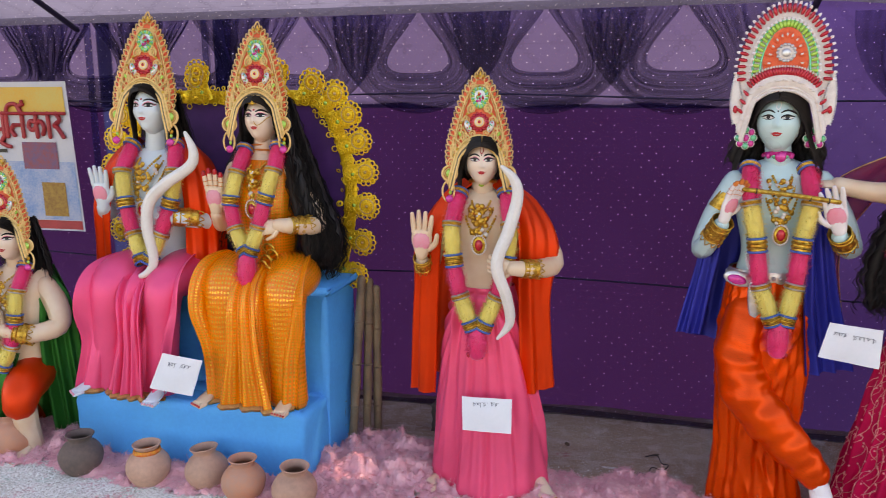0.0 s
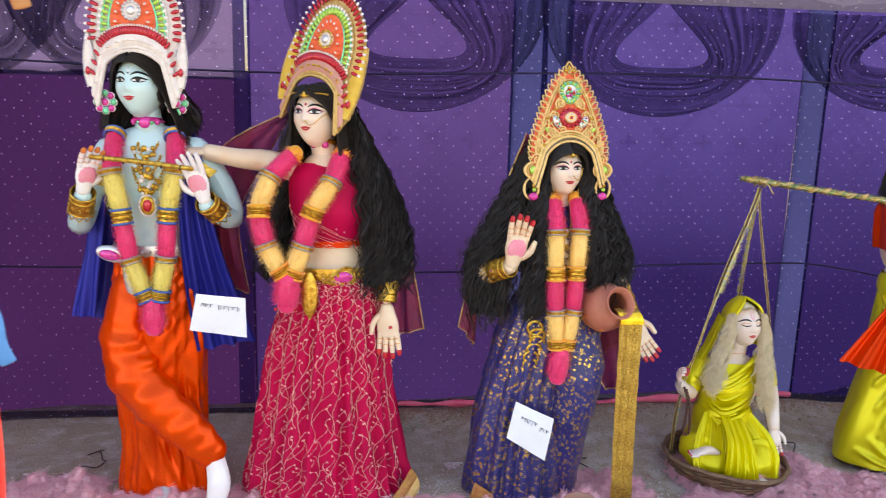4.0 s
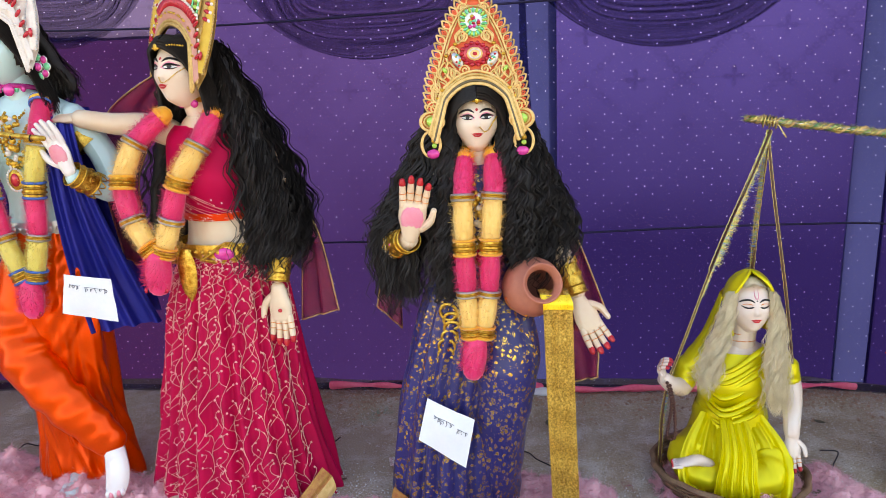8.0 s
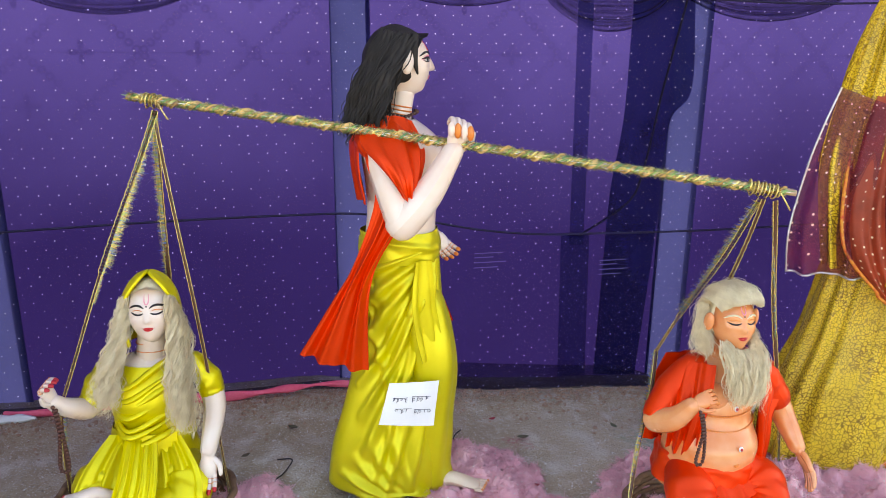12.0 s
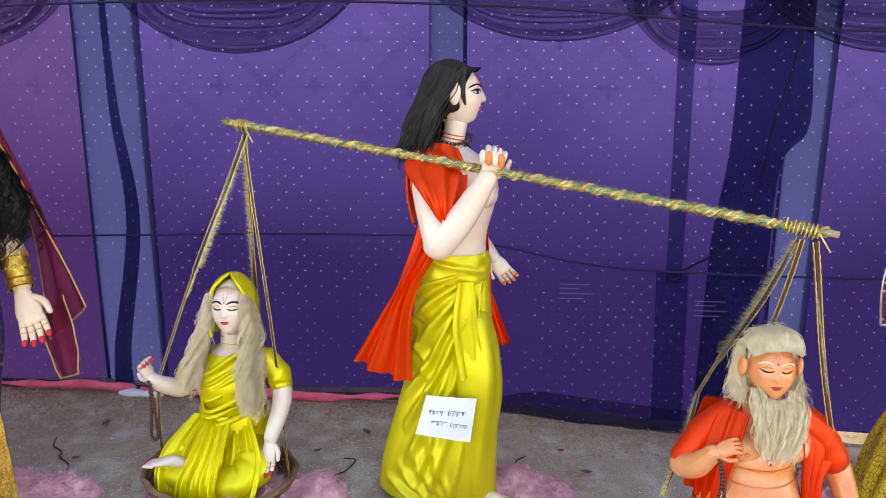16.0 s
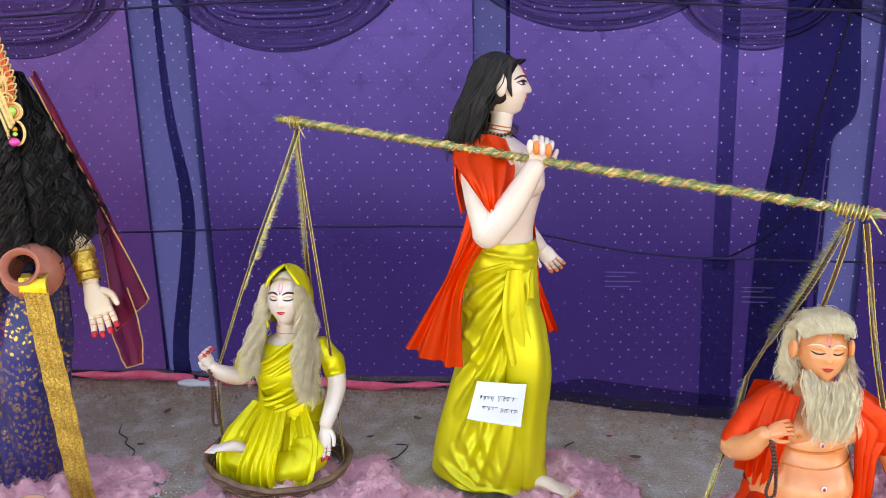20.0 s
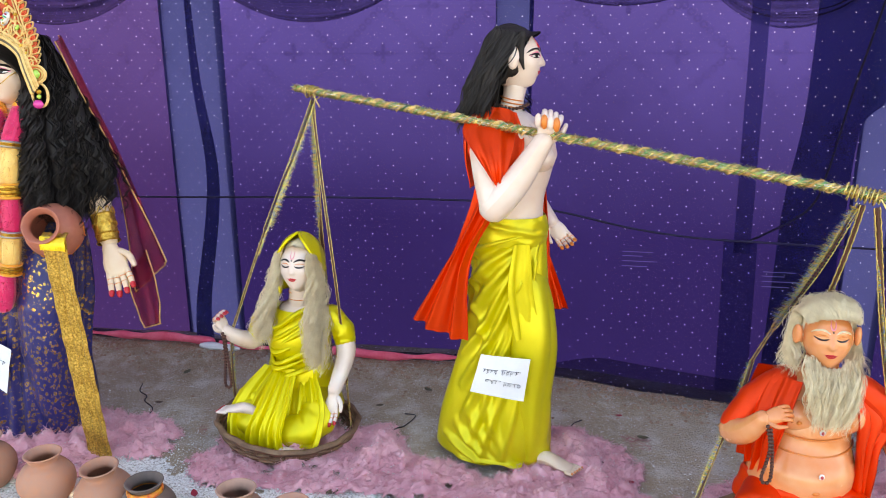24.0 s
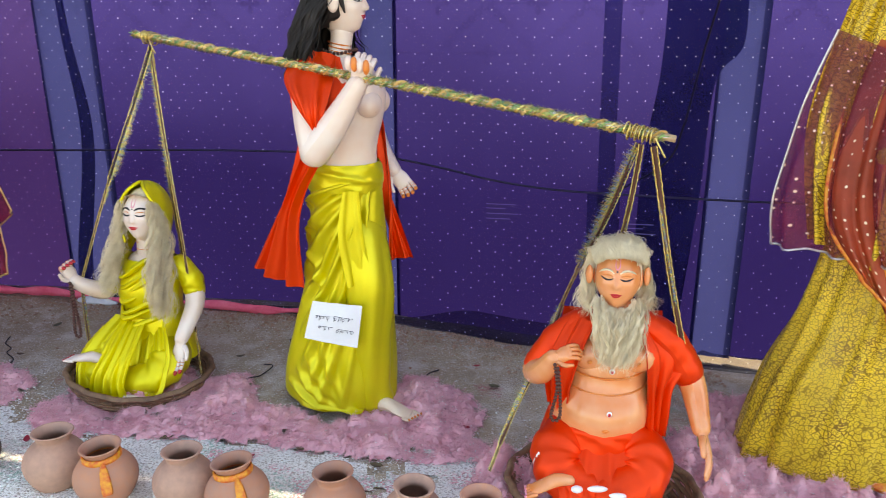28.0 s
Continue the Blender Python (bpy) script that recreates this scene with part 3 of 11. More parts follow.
        self.grid(rows, material, True, mean, abs(q[0, 0] - q[-1, 0]), hem, hem_rows)

    def sheet(self, left, right, material, n=24, across=22, folds=4, amp=0.02, belly=0.0, thick=0.004, seed=0, trim=None, trim_size=0.006, grow=True, grow_trim=True, knees=0.0):
        """Hanging cloth between two edge curves, with folds that deepen towards the free end."""
        rng = np.random.default_rng(seed)
        a, b = spline(left, n), spline(right, n)
        s = np.linspace(0, 1, across)
        ph = rng.uniform(0, 6.28, 3)
        rows, back = [], []
        for i in range(n):
            h = i / (n - 1)
            d = b[i] - a[i]
            tan = a[min(i + 1, n - 1)] + b[min(i + 1, n - 1)] - a[max(i - 1, 0)] - b[max(i - 1, 0)]
            nor = unit(np.cross(d, tan))
            k = amp * ((0.25 + 0.75 * h) if grow else 1.0)
            wave = k * (np.sin(folds * 2 * math.pi * s + ph[0] + h) + 0.45 * np.sin(folds * 3.7 * math.pi * s + ph[1] - 2 * h)) * np.clip(8 * np.minimum(s, 1 - s) + 0.35, 0, 1) + belly * np.sin(math.pi * s)
            wave = wave + 0.35 * k * np.sin(9 * s + 11 * h + ph[2] + 2 * np.sin(5 * s - 3 * h)) * np.sin(3.14 * h)
            if knees:
                wave = wave - knees * np.cos(4 * math.pi * s) * math.exp(-((h - 0.3) / 0.28) ** 2)
            line = a[i] + np.outer(s, d) + np.outer(wave, nor)
            rows.append(line)
            back.append(line + nor * thick)
        wid = float(np.linalg.norm(b - a, axis=1).mean())
        ln = float(np.linalg.norm(np.diff(a, axis=0), axis=1).sum())
        self.grid(rows, material, False, wid, ln)
        self.grid(back, material, False, wid, ln)
        rim = [r[0] for r in rows] + list(rows[-1]) + [r[-1] for r in rows[::-1]]
        rim2 = [r[0] for r in back] + list(back[-1]) + [r[-1] for r in back[::-1]]
        self.grid([rim, rim2], material, False, wid, ln)
        if trim and not grow_trim:
            self.tube(rows[-1], trim_size, trim, 6, len(rows[-1]), cap=False)
        elif trim:
            self.tube(rim, trim_size, trim, 5, len(rim), cap=False)

    def done(self, name, parent=None, label="", m=None, smooth=True):
        me = bpy.data.meshes.new(name)
        verts = np.concatenate(self.v)
        me.from_pydata(verts.tolist(), [], self.f)
        for material in self.mats:
            me.materials.append(material)
        me.polygons.foreach_set("material_index", np.array(self.m, np.int32))
        me.polygons.foreach_set("use_smooth", np.full(len(self.f), smooth))
        uvs = np.concatenate(self.uv)
        loops = np.zeros(len(me.loops), np.int32)
        me.loops.foreach_get("vertex_index", loops)
        me.uv_layers.new(name="UVMap").data.foreach_set("uv", uvs[loops].astype(np.float32).ravel())
        me.update()
        ob = new(name, me)
        if parent:
            ob.parent = parent
        if m is not None:
            ob.matrix_basis = m
        if label:
            ob["label"] = label
        return ob


def drape_lines(seed, n, angles, heights, turn, drop, width=0.013, depth=0.015):
    """Fold ridges for a skirt: each starts within the given angles and heights and runs by turn and drop."""
    rng = np.random.default_rng(seed)
    out = []
    for _ in range(n):
        a0, h0 = rng.uniform(*angles), rng.uniform(*heights)
        k = rng.uniform(0.6, 1.3)
        out.append((a0, h0, a0 + turn * k, h0 + drop * k, width * rng.uniform(0.7, 1.5), depth * rng.uniform(0.5, 1.2)))
    return out


def thing(name, m, label, category, group="", kind=""):
    ob = new(name)
    ob.matrix_basis = m
    ob.empty_display_size = 0.05
    return tagged(ob, label, category, group, kind)


def box(sc, centre, size, material, turn=0.0, bevel=0.006, wob=0.0, seed=0):
    """A block with rounded edges."""
    rng = np.random.default_rng(seed)
    hx, hy, hz = (s / 2 for s in size)
    rows = []
    prof = [(-hz, bevel), (-hz + bevel * 0.3, bevel * 0.3), (-hz + bevel, 0)] + [(z, 0) for z in np.linspace(-hz + bevel * 2, hz - bevel * 2, 4)] + [(hz - bevel, 0), (hz - bevel * 0.3, bevel * 0.3), (hz, bevel)]
    for z, inset in prof:
        x, y, b = hx - inset, hy - inset, bevel
        loop = []
        for sx, sy, a0 in ((1, 1, 0), (-1, 1, 90), (-1, -1, 180), (1, -1, 270)):
            for a in (0, 45, 90):
                loop.append((sx * (x - b) + b * math.cos(radians(a0 + a)), sy * (y - b) + b * math.sin(radians(a0 + a)), z))
        rows.append(loop)
    first = [(0, 0, -hz)] * 12
    last = [(0, 0, hz)] * 12
    g = np.array([first] + rows + [last], float)
    if wob:
        g[1:-1] += rng.normal(0, wob, g[1:-1].shape)
    c, s = math.cos(radians(turn)), math.sin(radians(turn))
    g = g @ np.array([[c, s, 0], [-s, c, 0], [0, 0, 1]])
    sc.grid(g + np.array(centre, float), material, True, 1, 1)


# ---- parts of painted clay figures ----
def skull(d, h):
    """The surface of a head of height h in the direction d (face towards -y)."""
    x, y, z = d
    w, dp, hh = 0.35 * h, 0.44 * h, 0.5 * h
    low = max(0.0, -z)
    w *= 1 - 0.24 * low ** 2.2
    if y > 0:
        dp *= 1 - 0.25 * low
    r = 1 / math.sqrt((x / w) ** 2 + (y / dp) ** 2 + (z / hh) ** 2)
    px, pz = x * r / h, z * r / h
    if y < 0:
        front = min(1.0, -y * 1.6)
        nose = math.exp(-(px / (0.028 + 0.035 * max(0, 0.06 - pz))) ** 2) * max(0.0, min(1.0, (0.10 - pz) / 0.17)) * (1.0 if pz > -0.085 else math.exp(-((pz + 0.085) / 0.022) ** 2))
        eyes = -0.018 * (math.exp(-((px - 0.145) / 0.075) ** 2 - ((pz - 0.055) / 0.05) ** 2) + math.exp(-((px + 0.145) / 0.075) ** 2 - ((pz - 0.055) / 0.05) ** 2))
        brow = 0.014 * math.exp(-((abs(px) - 0.13) / 0.12) ** 2 - ((pz - 0.13) / 0.04) ** 2)
        lips = 0.022 * math.exp(-(px / 0.085) ** 2) * (math.exp(-((pz + 0.185) / 0.022) ** 2) + 0.9 * math.exp(-((pz + 0.228) / 0.022) ** 2))
        chin = 0.035 * math.exp(-(px / 0.1) ** 2 - ((pz + 0.37) / 0.07) ** 2)
        cheek = 0.018 * math.exp(-((abs(px) - 0.2) / 0.09) ** 2 - ((pz + 0.07) / 0.1) ** 2)
        r += h * front * (0.085 * nose + eyes + brow + lips + chin + cheek)
    return r


HEAD_SHARE = [1.0]


def head(s, c, h, skin, yaw=0.0, pitch=0.0, brow_mat=None, lids=ROSE, open_eyes=True, lips=RED, mark="dot", width=1.0, k=0.82):
    """A painted head: one closed surface, and brows, eyes, lips and a forehead mark laid on it. k: its share of h; the chin stays."""
    c = (c[0], c[1] - 0.26 * h * (1 - k), c[2] - 0.5 * h * (1 - k))
    h = h * k
    HEAD_SHARE[0] = k
    m = Matrix.Translation(c) @ pose(0, 0, 0, pitch, 0, yaw) @ Matrix.Diagonal((width, 1, 1, 1))
    mm = np.array(m)

    def put_at(p):
        return mm[:3, :3] @ np.asarray(p, float) + mm[:3, 3]

    rows = []
    for i in range(45):
        b = math.pi * i / 44
        row = []
        for j in range(60):
            a = 2 * math.pi * j / 60
            d = (math.sin(b) * math.cos(a), math.sin(b) * math.sin(a), math.cos(b))
            row.append(put_at(np.array(d) * skull(d, h)))
        rows.append(row)
    s.grid(rows, skin, True, 0.5, 0.3)

    def on_face(x, z, lift=0.0012):
        d = unit((x, -0.42, z))
        for _ in range(7):
            r = skull(d, h) / h
            y = -math.sqrt(max(r * r - x * x - z * z, 0.01))
            d = unit((x, y, z))
        return put_at(d * (skull(d, h) + lift))

    def patch(outline, mat, lift):
        o = np.array(outline, float)
        mid = o.mean(0)
        s.grid([[on_face(*(mid + (p - mid) * k), lift) for p in o] for k in (0.02, 0.4, 0.75, 1.0)], mat, True, 0.02, 0.02)

    def stroke(points, r0, mat):
        pts = [on_face(x, z, 0.0006) for x, z in points]
        s.tube(pts, [r0 * 0.35] + [r0] * (len(pts) - 2) + [r0 * 0.3], mat, 5, cap=False)

    for sx in (-1, 1):
        al = [(0.058, 0.043), (0.095, 0.072), (0.147, 0.087), (0.2, 0.075), (0.245, 0.052), (0.2, 0.036), (0.147, 0.028), (0.095, 0.032)]
        al = [(0.136 + (x - 0.147) * 0.93, 0.055 + (z - 0.055) * 1.02) for x, z in al]
        if lids:
            patch([(sx * (0.136 + (x - 0.136) * 1.32), 0.068 + (z - 0.055) * 1.9) for x, z in al], lids, 0.0009)
        if open_eyes:
            patch([(sx * x, z) for x, z in al], EYEWHITE, 0.0018)
            patch([(sx * 0.136 + 0.031 * math.cos(k), 0.0585 + 0.029 * math.sin(k)) for k in np.linspace(0, 6.28, 11)[:-1]], INK, 0.0026)
            stroke([(sx * x, z + 0.004) for x, z in ((0.045, 0.042), (0.085, 0.074), (0.136, 0.088), (0.188, 0.078), (0.252, 0.066))], 0.0034, INK)
            stroke([(sx * x, z) for x, z in ((0.05, 0.042), (0.09, 0.03), (0.136, 0.026), (0.188, 0.034), (0.235, 0.054))], 0.0017, INK)
        else:
            stroke([(sx * x, z) for x, z in ((0.05, 0.05), (0.09, 0.03), (0.136, 0.022), (0.186, 0.032), (0.24, 0.058))], 0.0026, INK)
            stroke([(sx * x, z) for x, z in ((0.06, 0.075), (0.1, 0.092), (0.136, 0.096), (0.18, 0.09), (0.225, 0.07))], 0.0012, RUST)
        stroke([(sx * x, z) for x, z in ((0.04, 0.122), (0.095, 0.158), (0.155, 0.166), (0.222, 0.145), (0.272, 0.108))], 0.0034, brow_mat or INK)
    if lips:
        patch([(-0.098, -0.186), (-0.05, -0.182), (-0.016, -0.172), (0, -0.177), (0.016, -0.172), (0.05, -0.182), (0.098, -0.186), (0.05, -0.203), (0, -0.207), (-0.05, -0.203)], lips, 0.0013)
        patch([(-0.08, -0.198), (-0.04, -0.208), (0, -0.211), (0.04, -0.208), (0.08, -0.198), (0.042, -0.232), (0, -0.241), (-0.042, -0.232)], lips, 0.0013)
    if mark == "dot":
        patch([(0.021 * math.cos(k), 0.165 + 0.021 * math.sin(k)) for k in np.linspace(0, 6.28, 11)[:-1]], RED, 0.0014)
    elif mark:
        stroke([(-0.03, 0.33), (-0.03, 0.22), (0, 0.18), (0.03, 0.22), (0.03, 0.33)], 0.0018, mark)
        patch([(0.013 * math.cos(k), 0.15 + 0.013 * math.sin(k)) for k in np.linspace(0, 6.28, 9)[:-1]], INK, 0.0014)
    for sx in (-1, 1):
        s.blob(put_at((sx * 0.345 * h, 0.02 * h, 0.0)), (0.035 * h, 0.085 * h, 0.14 * h), skin, m, 10, 7)
    return m


def hand(s, wrist, along, palm, size, skin, thumb=1, curl=0.1, tips=None, paint=None, spread=0.08, wrist_r=0.024):
    """A hand from the wrist along a direction; palm: where its inside faces; thumb: on which side."""
    d, n = unit(along), unit(np.asarray(palm, float) - unit(along) * (np.asarray(palm, float) @ unit(along)))
    w = np.cross(d, n)
    o = np.array(wrist, float)
    s.tube([o, o + d * 0.12 * size, o + d * 0.32 * size, o + d * 0.52 * size], [(wrist_r, wrist_r * 0.8), (0.16 * size, 0.10 * size), (0.215 * size, 0.095 * size), (0.205 * size, 0.075 * size)], skin, 14, 9, up=n)
    if paint:
        s.blob(o + d * 0.32 * size + n * 0.055 * size, (0.185 * size, 0.22 * size, 0.05 * size), paint, Matrix((w, d, n)).transposed(), 12, 7)
    for k, ln in zip((-1.5, -0.5, 0.5, 1.5), (0.37, 0.44, 0.46, 0.40) if thumb < 0 else (0.40, 0.46, 0.44, 0.37)):
        b = o + d * 0.5 * size + w * 0.105 * size * k
        pts = [b]
        ang = 0.0
        dir0 = unit(d + w * spread * k)
        for step in range(4):
            ang += curl
            pts.append(pts[-1] + (dir0 * math.cos(ang) + n * math.sin(ang)) * ln * size / 4)
        r = 0.055 * size
        s.tube(pts, [r * 1.08, r * 1.05, r, r * 0.92, r * 0.72], skin, 8, 9)
        if tips:
            s.tube([pts[-2] * 0.45 + pts[-1] * 0.55, pts[-1]], [r * 1.0, r * 0.8], tips, 8, 3)
            for q in (1, 2):
                s.ring(pts[q], pts[q + 1] - pts[q], r * 1.03, 0.0012, RUST, 10, 4)
    b = o + d * 0.16 * size + w * thumb * 0.15 * size
    s.tube([b, b + d * 0.13 * size + w * thumb * 0.13 * size + n * 0.03 * size, b + d * 0.32 * size + w * thumb * 0.17 * size + n * (0.04 + curl * 0.15) * size], [0.075 * size, 0.065 * size, 0.048 * size], skin, 8, 8)


def foot(s, heel, along, size, skin, tips=None, rise=0.0):
    """A bare foot that rests on its sole."""
    d = unit(along)
    w = np.cross(d, (0, 0, 1))
    w = unit(w)
    h = np.array(heel, float)
    s.tube([h + (0, 0, 0.1 * size), h + d * 0.3 * size + (0, 0, 0.17 * size), h + d * 0.6 * size + (0, 0, 0.11 * size), h + d * 0.8 * size + (0, 0, 0.065 * size)], [(0.12 * size, 0.1 * size), (0.14 * size, 0.14 * size), (0.18 * size, 0.09 * size), (0.17 * size, 0.055 * size)], skin, 12, 12, up=(0, 0, 1))
    for k, ln in zip((-2, -1, 0, 1, 2), (0.2, 0.17, 0.15, 0.13, 0.1)):
        b = h + d * 0.78 * size + w * 0.08 * size * k + np.array((0, 0, 0.05 * size))
        e = b + d * ln * size + np.array((0, 0, -0.015 * size))
        s.tube([b, e], [0.048 * size, 0.036 * size], skin, 8, 4)
        if tips:
            s.blob(e + d * 0.015 * size + np.array((0, 0, 0.02 * size)), 0.028 * size, tips, None, 8, 5)


def bangle(s, a, b, radius, mat=None, count=3):
    """A worked metal cuff round a limb that runs from a to b."""
    a, b = np.array(a, float), np.array(b, float)
    ax = unit(b - a)
    mat = mat or GOLD
    a = a - (b - a) * 0.25
    s.tube([a, (a + b) / 2, b], [radius * 1.02, radius, radius * 0.96], mat, 20, 7, cap=False)
    for k in (0.0, 0.72, 1.0):
        s.ring(a + (b - a) * k, ax, radius * 1.0, radius * 0.07, mat, 22, 5)
    side = unit(np.cross(ax, (0, 0, 1) if abs(ax[2]) < 0.9 else (0, 1, 0)))
    up = np.cross(ax, side)
    for k in range(10):
        t = 2 * math.pi * k / 10
        out = side * math.cos(t) + up * math.sin(t)
        foot_pt, wide = a + out * radius * 1.02, np.cross(ax, out) * radius * 0.3
        s.tube([foot_pt - wide, foot_pt - ax * radius * 0.55 + out * radius * 0.06, foot_pt + wide], radius * 0.055, mat, 5, 9)
        s.ring(a + (b - a) * 0.36 + out * radius * 1.03, out, radius * 0.19, radius * 0.06, mat, 10, 4)
        s.blob(a + (b - a) * 0.36 + out * radius * 1.05, radius * 0.09, PINKGEM if count > 4 and k % 5 == 0 else mat, None, 6, 4)


def beads(s, points, r, mat, gap=2.1, seg=6):
    p = spline(points, 200)
    step = np.linalg.norm(np.diff(p, axis=0), axis=1)
    run = np.concatenate([[0], np.cumsum(step)])
    for k in np.arange(0, run[-1], r * gap):
        i = min(int(np.searchsorted(run, k)), 199)
        s.blob(p[i], r, mat, None, seg, 4)


def strands(s, lines, radii, mat):
    """Thin three-sided fibres along many curves at once. lines: (count, steps, 3)."""
    q = np.asarray(lines, float)
    n, k = q.shape[:2]
    tan = np.gradient(q, axis=1)
    tan /= np.linalg.norm(tan, axis=2, keepdims=True) + 1e-12
    side = np.cross(tan, (0.31, 0.87, 0.2))
    side /= np.linalg.norm(side, axis=2, keepdims=True) + 1e-12
    other = np.cross(tan, side)
    r = np.asarray(radii, float)[:, :, None]
    ring = np.stack([q + (side * math.cos(t) + other * math.sin(t)) * r for t in (0.3, 2.4, 4.5)], 2)
    base = (np.arange(n)[:, None] * k + np.arange(k - 1)[None]) * 3
    faces = [np.stack([base + i, base + (i + 1) % 3, base + 3 + (i + 1) % 3, base + 3 + i], -1).reshape(-1, 4) for i in range(2)]
    s.raw(ring.reshape(-1, 3), np.concatenate(faces).tolist(), mat)


def hair_locks(s, guides, count, mat, spread=0.03, wave=0.008, r=0.011, seed=0, turns=7, bulk=None):
    """Long wavy fibres, in bundles, that follow blends of the guide curves over a dark filling."""
    rng = np.random.default_rng(seed)
    grey = mat is GREYHAIR
    steps = 30 if grey else 36 if turns > 7 else 24
    g = [spline(x, steps) for x in guides]
    h = np.linspace(0, 1, steps)[:, None]
    out, rad = [], []
    if not grey and count > 60:
        for t in np.linspace(0.06, len(g) - 1.06, 5 * len(g)):
            i = min(int(t), len(g) - 2)
            p = g[i] * (1 - t + i) + g[i + 1] * (t - i)
            s.tube(p[::3] + rng.normal(0, 0.003, (len(p[::3]), 3)), [0.006 + spread * 0.85 * math.sin(math.pi * min(0.93, 0.12 + 0.8 * q)) for q in np.linspace(0, 1, len(p[::3]))], mat, 8, 26)
    for k in range(int(count * 1.1)):
        t = rng.uniform(0, len(g) - 1)
        i = min(int(t), len(g) - 2)
        p = g[i] * (1 - t + i) + g[i + 1] * (t - i)
        off = rng.normal(0, 1, 3) * spread * (0.35 + 0.9 * h)
        ph, fr = rng.uniform(0, 6.28), turns * rng.uniform(0.75, 1.25)
        curl = np.concatenate([np.sin(fr * 6.28 * h + ph), np.cos(fr * 6.28 * h + ph) * 0.7, np.zeros_like(h)], 1) * wave * 0.7 * np.clip(h * 4, 0, 1)
        cut = rng.uniform(0.82, 1.0)
        mid = p + off + curl
        mid = np.stack([np.interp(h[:, 0] * cut, h[:, 0], mid[:, c]) for c in range(3)], 1)
        if not grey or k % 3 == 0:
            out.append(mid)
            rad.append(r * (0.28 if grey else 0.42) * (1 - 0.75 * h[:, 0] ** 3))
        for _ in range(5 if grey else 3):
            o2 = rng.normal(0, 1, 3) * r * 0.55 * (0.6 + h * 0.8)
            ph2 = rng.uniform(0, 6.28)
            o2 = o2 + np.concatenate([np.sin(fr * 9 * h + ph2), np.cos(fr * 8 * h + ph2), np.zeros_like(h)], 1) * wave * 0.2
            out.append(mid + o2)
            rad.append(r * rng.uniform(0.09, 0.15) * (1 - 0.7 * h[:, 0] ** 2) * (1.0 if grey else 1.5))
    strands(s, out, rad, mat)


def hair_frame(s, m, h, mat, seed=0, low=-0.6, flare=0.0, n=46):
    """Hair parted over the brow that frames the face and hides the ears."""
    rng = np.random.default_rng(seed + 900)
    h = h * (0.45 + 0.55 * HEAD_SHARE[0])
    mm = np.array(m)
    out, rad = [], []
    t = np.linspace(0, 1, 26)
    for sg in (-1, 1):
        for k in range(n):
            u = k / (n - 1)
            e = rng.normal(0, 0.012)
            pts = [(sg * (0.0 + 0.02 * u), -0.47 + 0.16 * u, 0.33 + 0.14 * u + e), (sg * (0.15 + 0.04 * u), -0.455 + 0.18 * u, 0.29 + 0.15 * u + e), (sg * (0.285 + 0.075 * u), -0.345 + 0.2 * u, 0.16 + 0.18 * u), (sg * (0.365 + 0.09 * u), -0.24 + 0.24 * u, -0.02), (sg * (0.40 + 0.06 * u + 0.3 * flare), -0.12 + 0.22 * u, -0.28), (sg * (0.40 + 0.08 * u + flare), -0.02 + 0.2 * u, low + rng.normal(0, 0.05))]
            q = spline(pts, 26) * h + np.stack([0.01 * h * np.sin(t * 22 + u * 3 + rng.normal()), 0 * t, 0 * t], 1) * t[:, None]
            out.append(q @ mm[:3, :3].T + mm[:3, 3])
            rad.append(np.full(26, h * rng.uniform(0.014, 0.028)) * (1 - 0.5 * t ** 3))
    strands(s, out, rad, mat)


def hair_cap(s, m, h, mat, front=0.12, size=1.1, back=0.05):
    """The hair on the skull, drawn back from the face."""
    h = h * (0.3 + 0.7 * HEAD_SHARE[0])
    mm = np.array(m)
    rows = []
    for i in range(22):
        b = math.pi * i / 21 * 0.80
        row = []
        for j in range(36):
            a = 2 * math.pi * j / 36
            d = np.array((math.sin(b) * math.cos(a), math.sin(b) * math.sin(a), math.cos(b)))
            r = skull((d[0], abs(d[1]), d[2]), h) * size * (1 + 0.02 * math.sin(a * 17 + b * 5))
            p = d * r
            if p[1] < 0:
                lim = (0.30 + front) * h - 0.32 * abs(p[0])
                p[2] = max(p[2], lim)
                if abs(p[0]) > 0.28 * h:
                    p[2] = max(d[2] * r, -0.25 * h)
                    p[1] = max(p[1], -0.2 * h)
                k = 1.03
                p[:2] *= k
            p[1] += back * h
            row.append(mm[:3, :3] @ p + mm[:3, 3])
        rows.append(row)
    s.grid(rows, mat, True, 0.3, 0.3)


def brow_beads(s, hm, h):
    """A string of gold beads under the hairline with a drop at the parting."""
    h = h * HEAD_SHARE[0]
    mm = np.array(hm)

    def at(x, y, z):
        return mm[:3, :3] @ np.array((x * h, y * h, z * h)) + mm[:3, 3]

    beads(s, [at(-0.33, -0.27, 0.33), at(-0.2, -0.42, 0.34), at(0, -0.49, 0.29), at(0.2, -0.42, 0.34), at(0.33, -0.27, 0.33)], 0.0036, GOLD)
    s.blob(at(0, -0.50, 0.31), (0.007, 0.005, 0.011), GOLD, None, 8, 5)


def nose_ring(s, hm, h):
    """A fine gold ring at the nose with a beaded chain to the ear."""
    h = h * HEAD_SHARE[0]
    mm = np.array(hm)

    def at(x, y, z):
        return mm[:3, :3] @ np.array((x * h, y * h, z * h)) + mm[:3, 3]

    beads(s, [at(0.04, -0.50, -0.09), at(0.10, -0.51, -0.16), at(0.17, -0.46, -0.13), at(0.25, -0.36, -0.02), at(0.31, -0.24, 0.05)], 0.0022, GOLD)


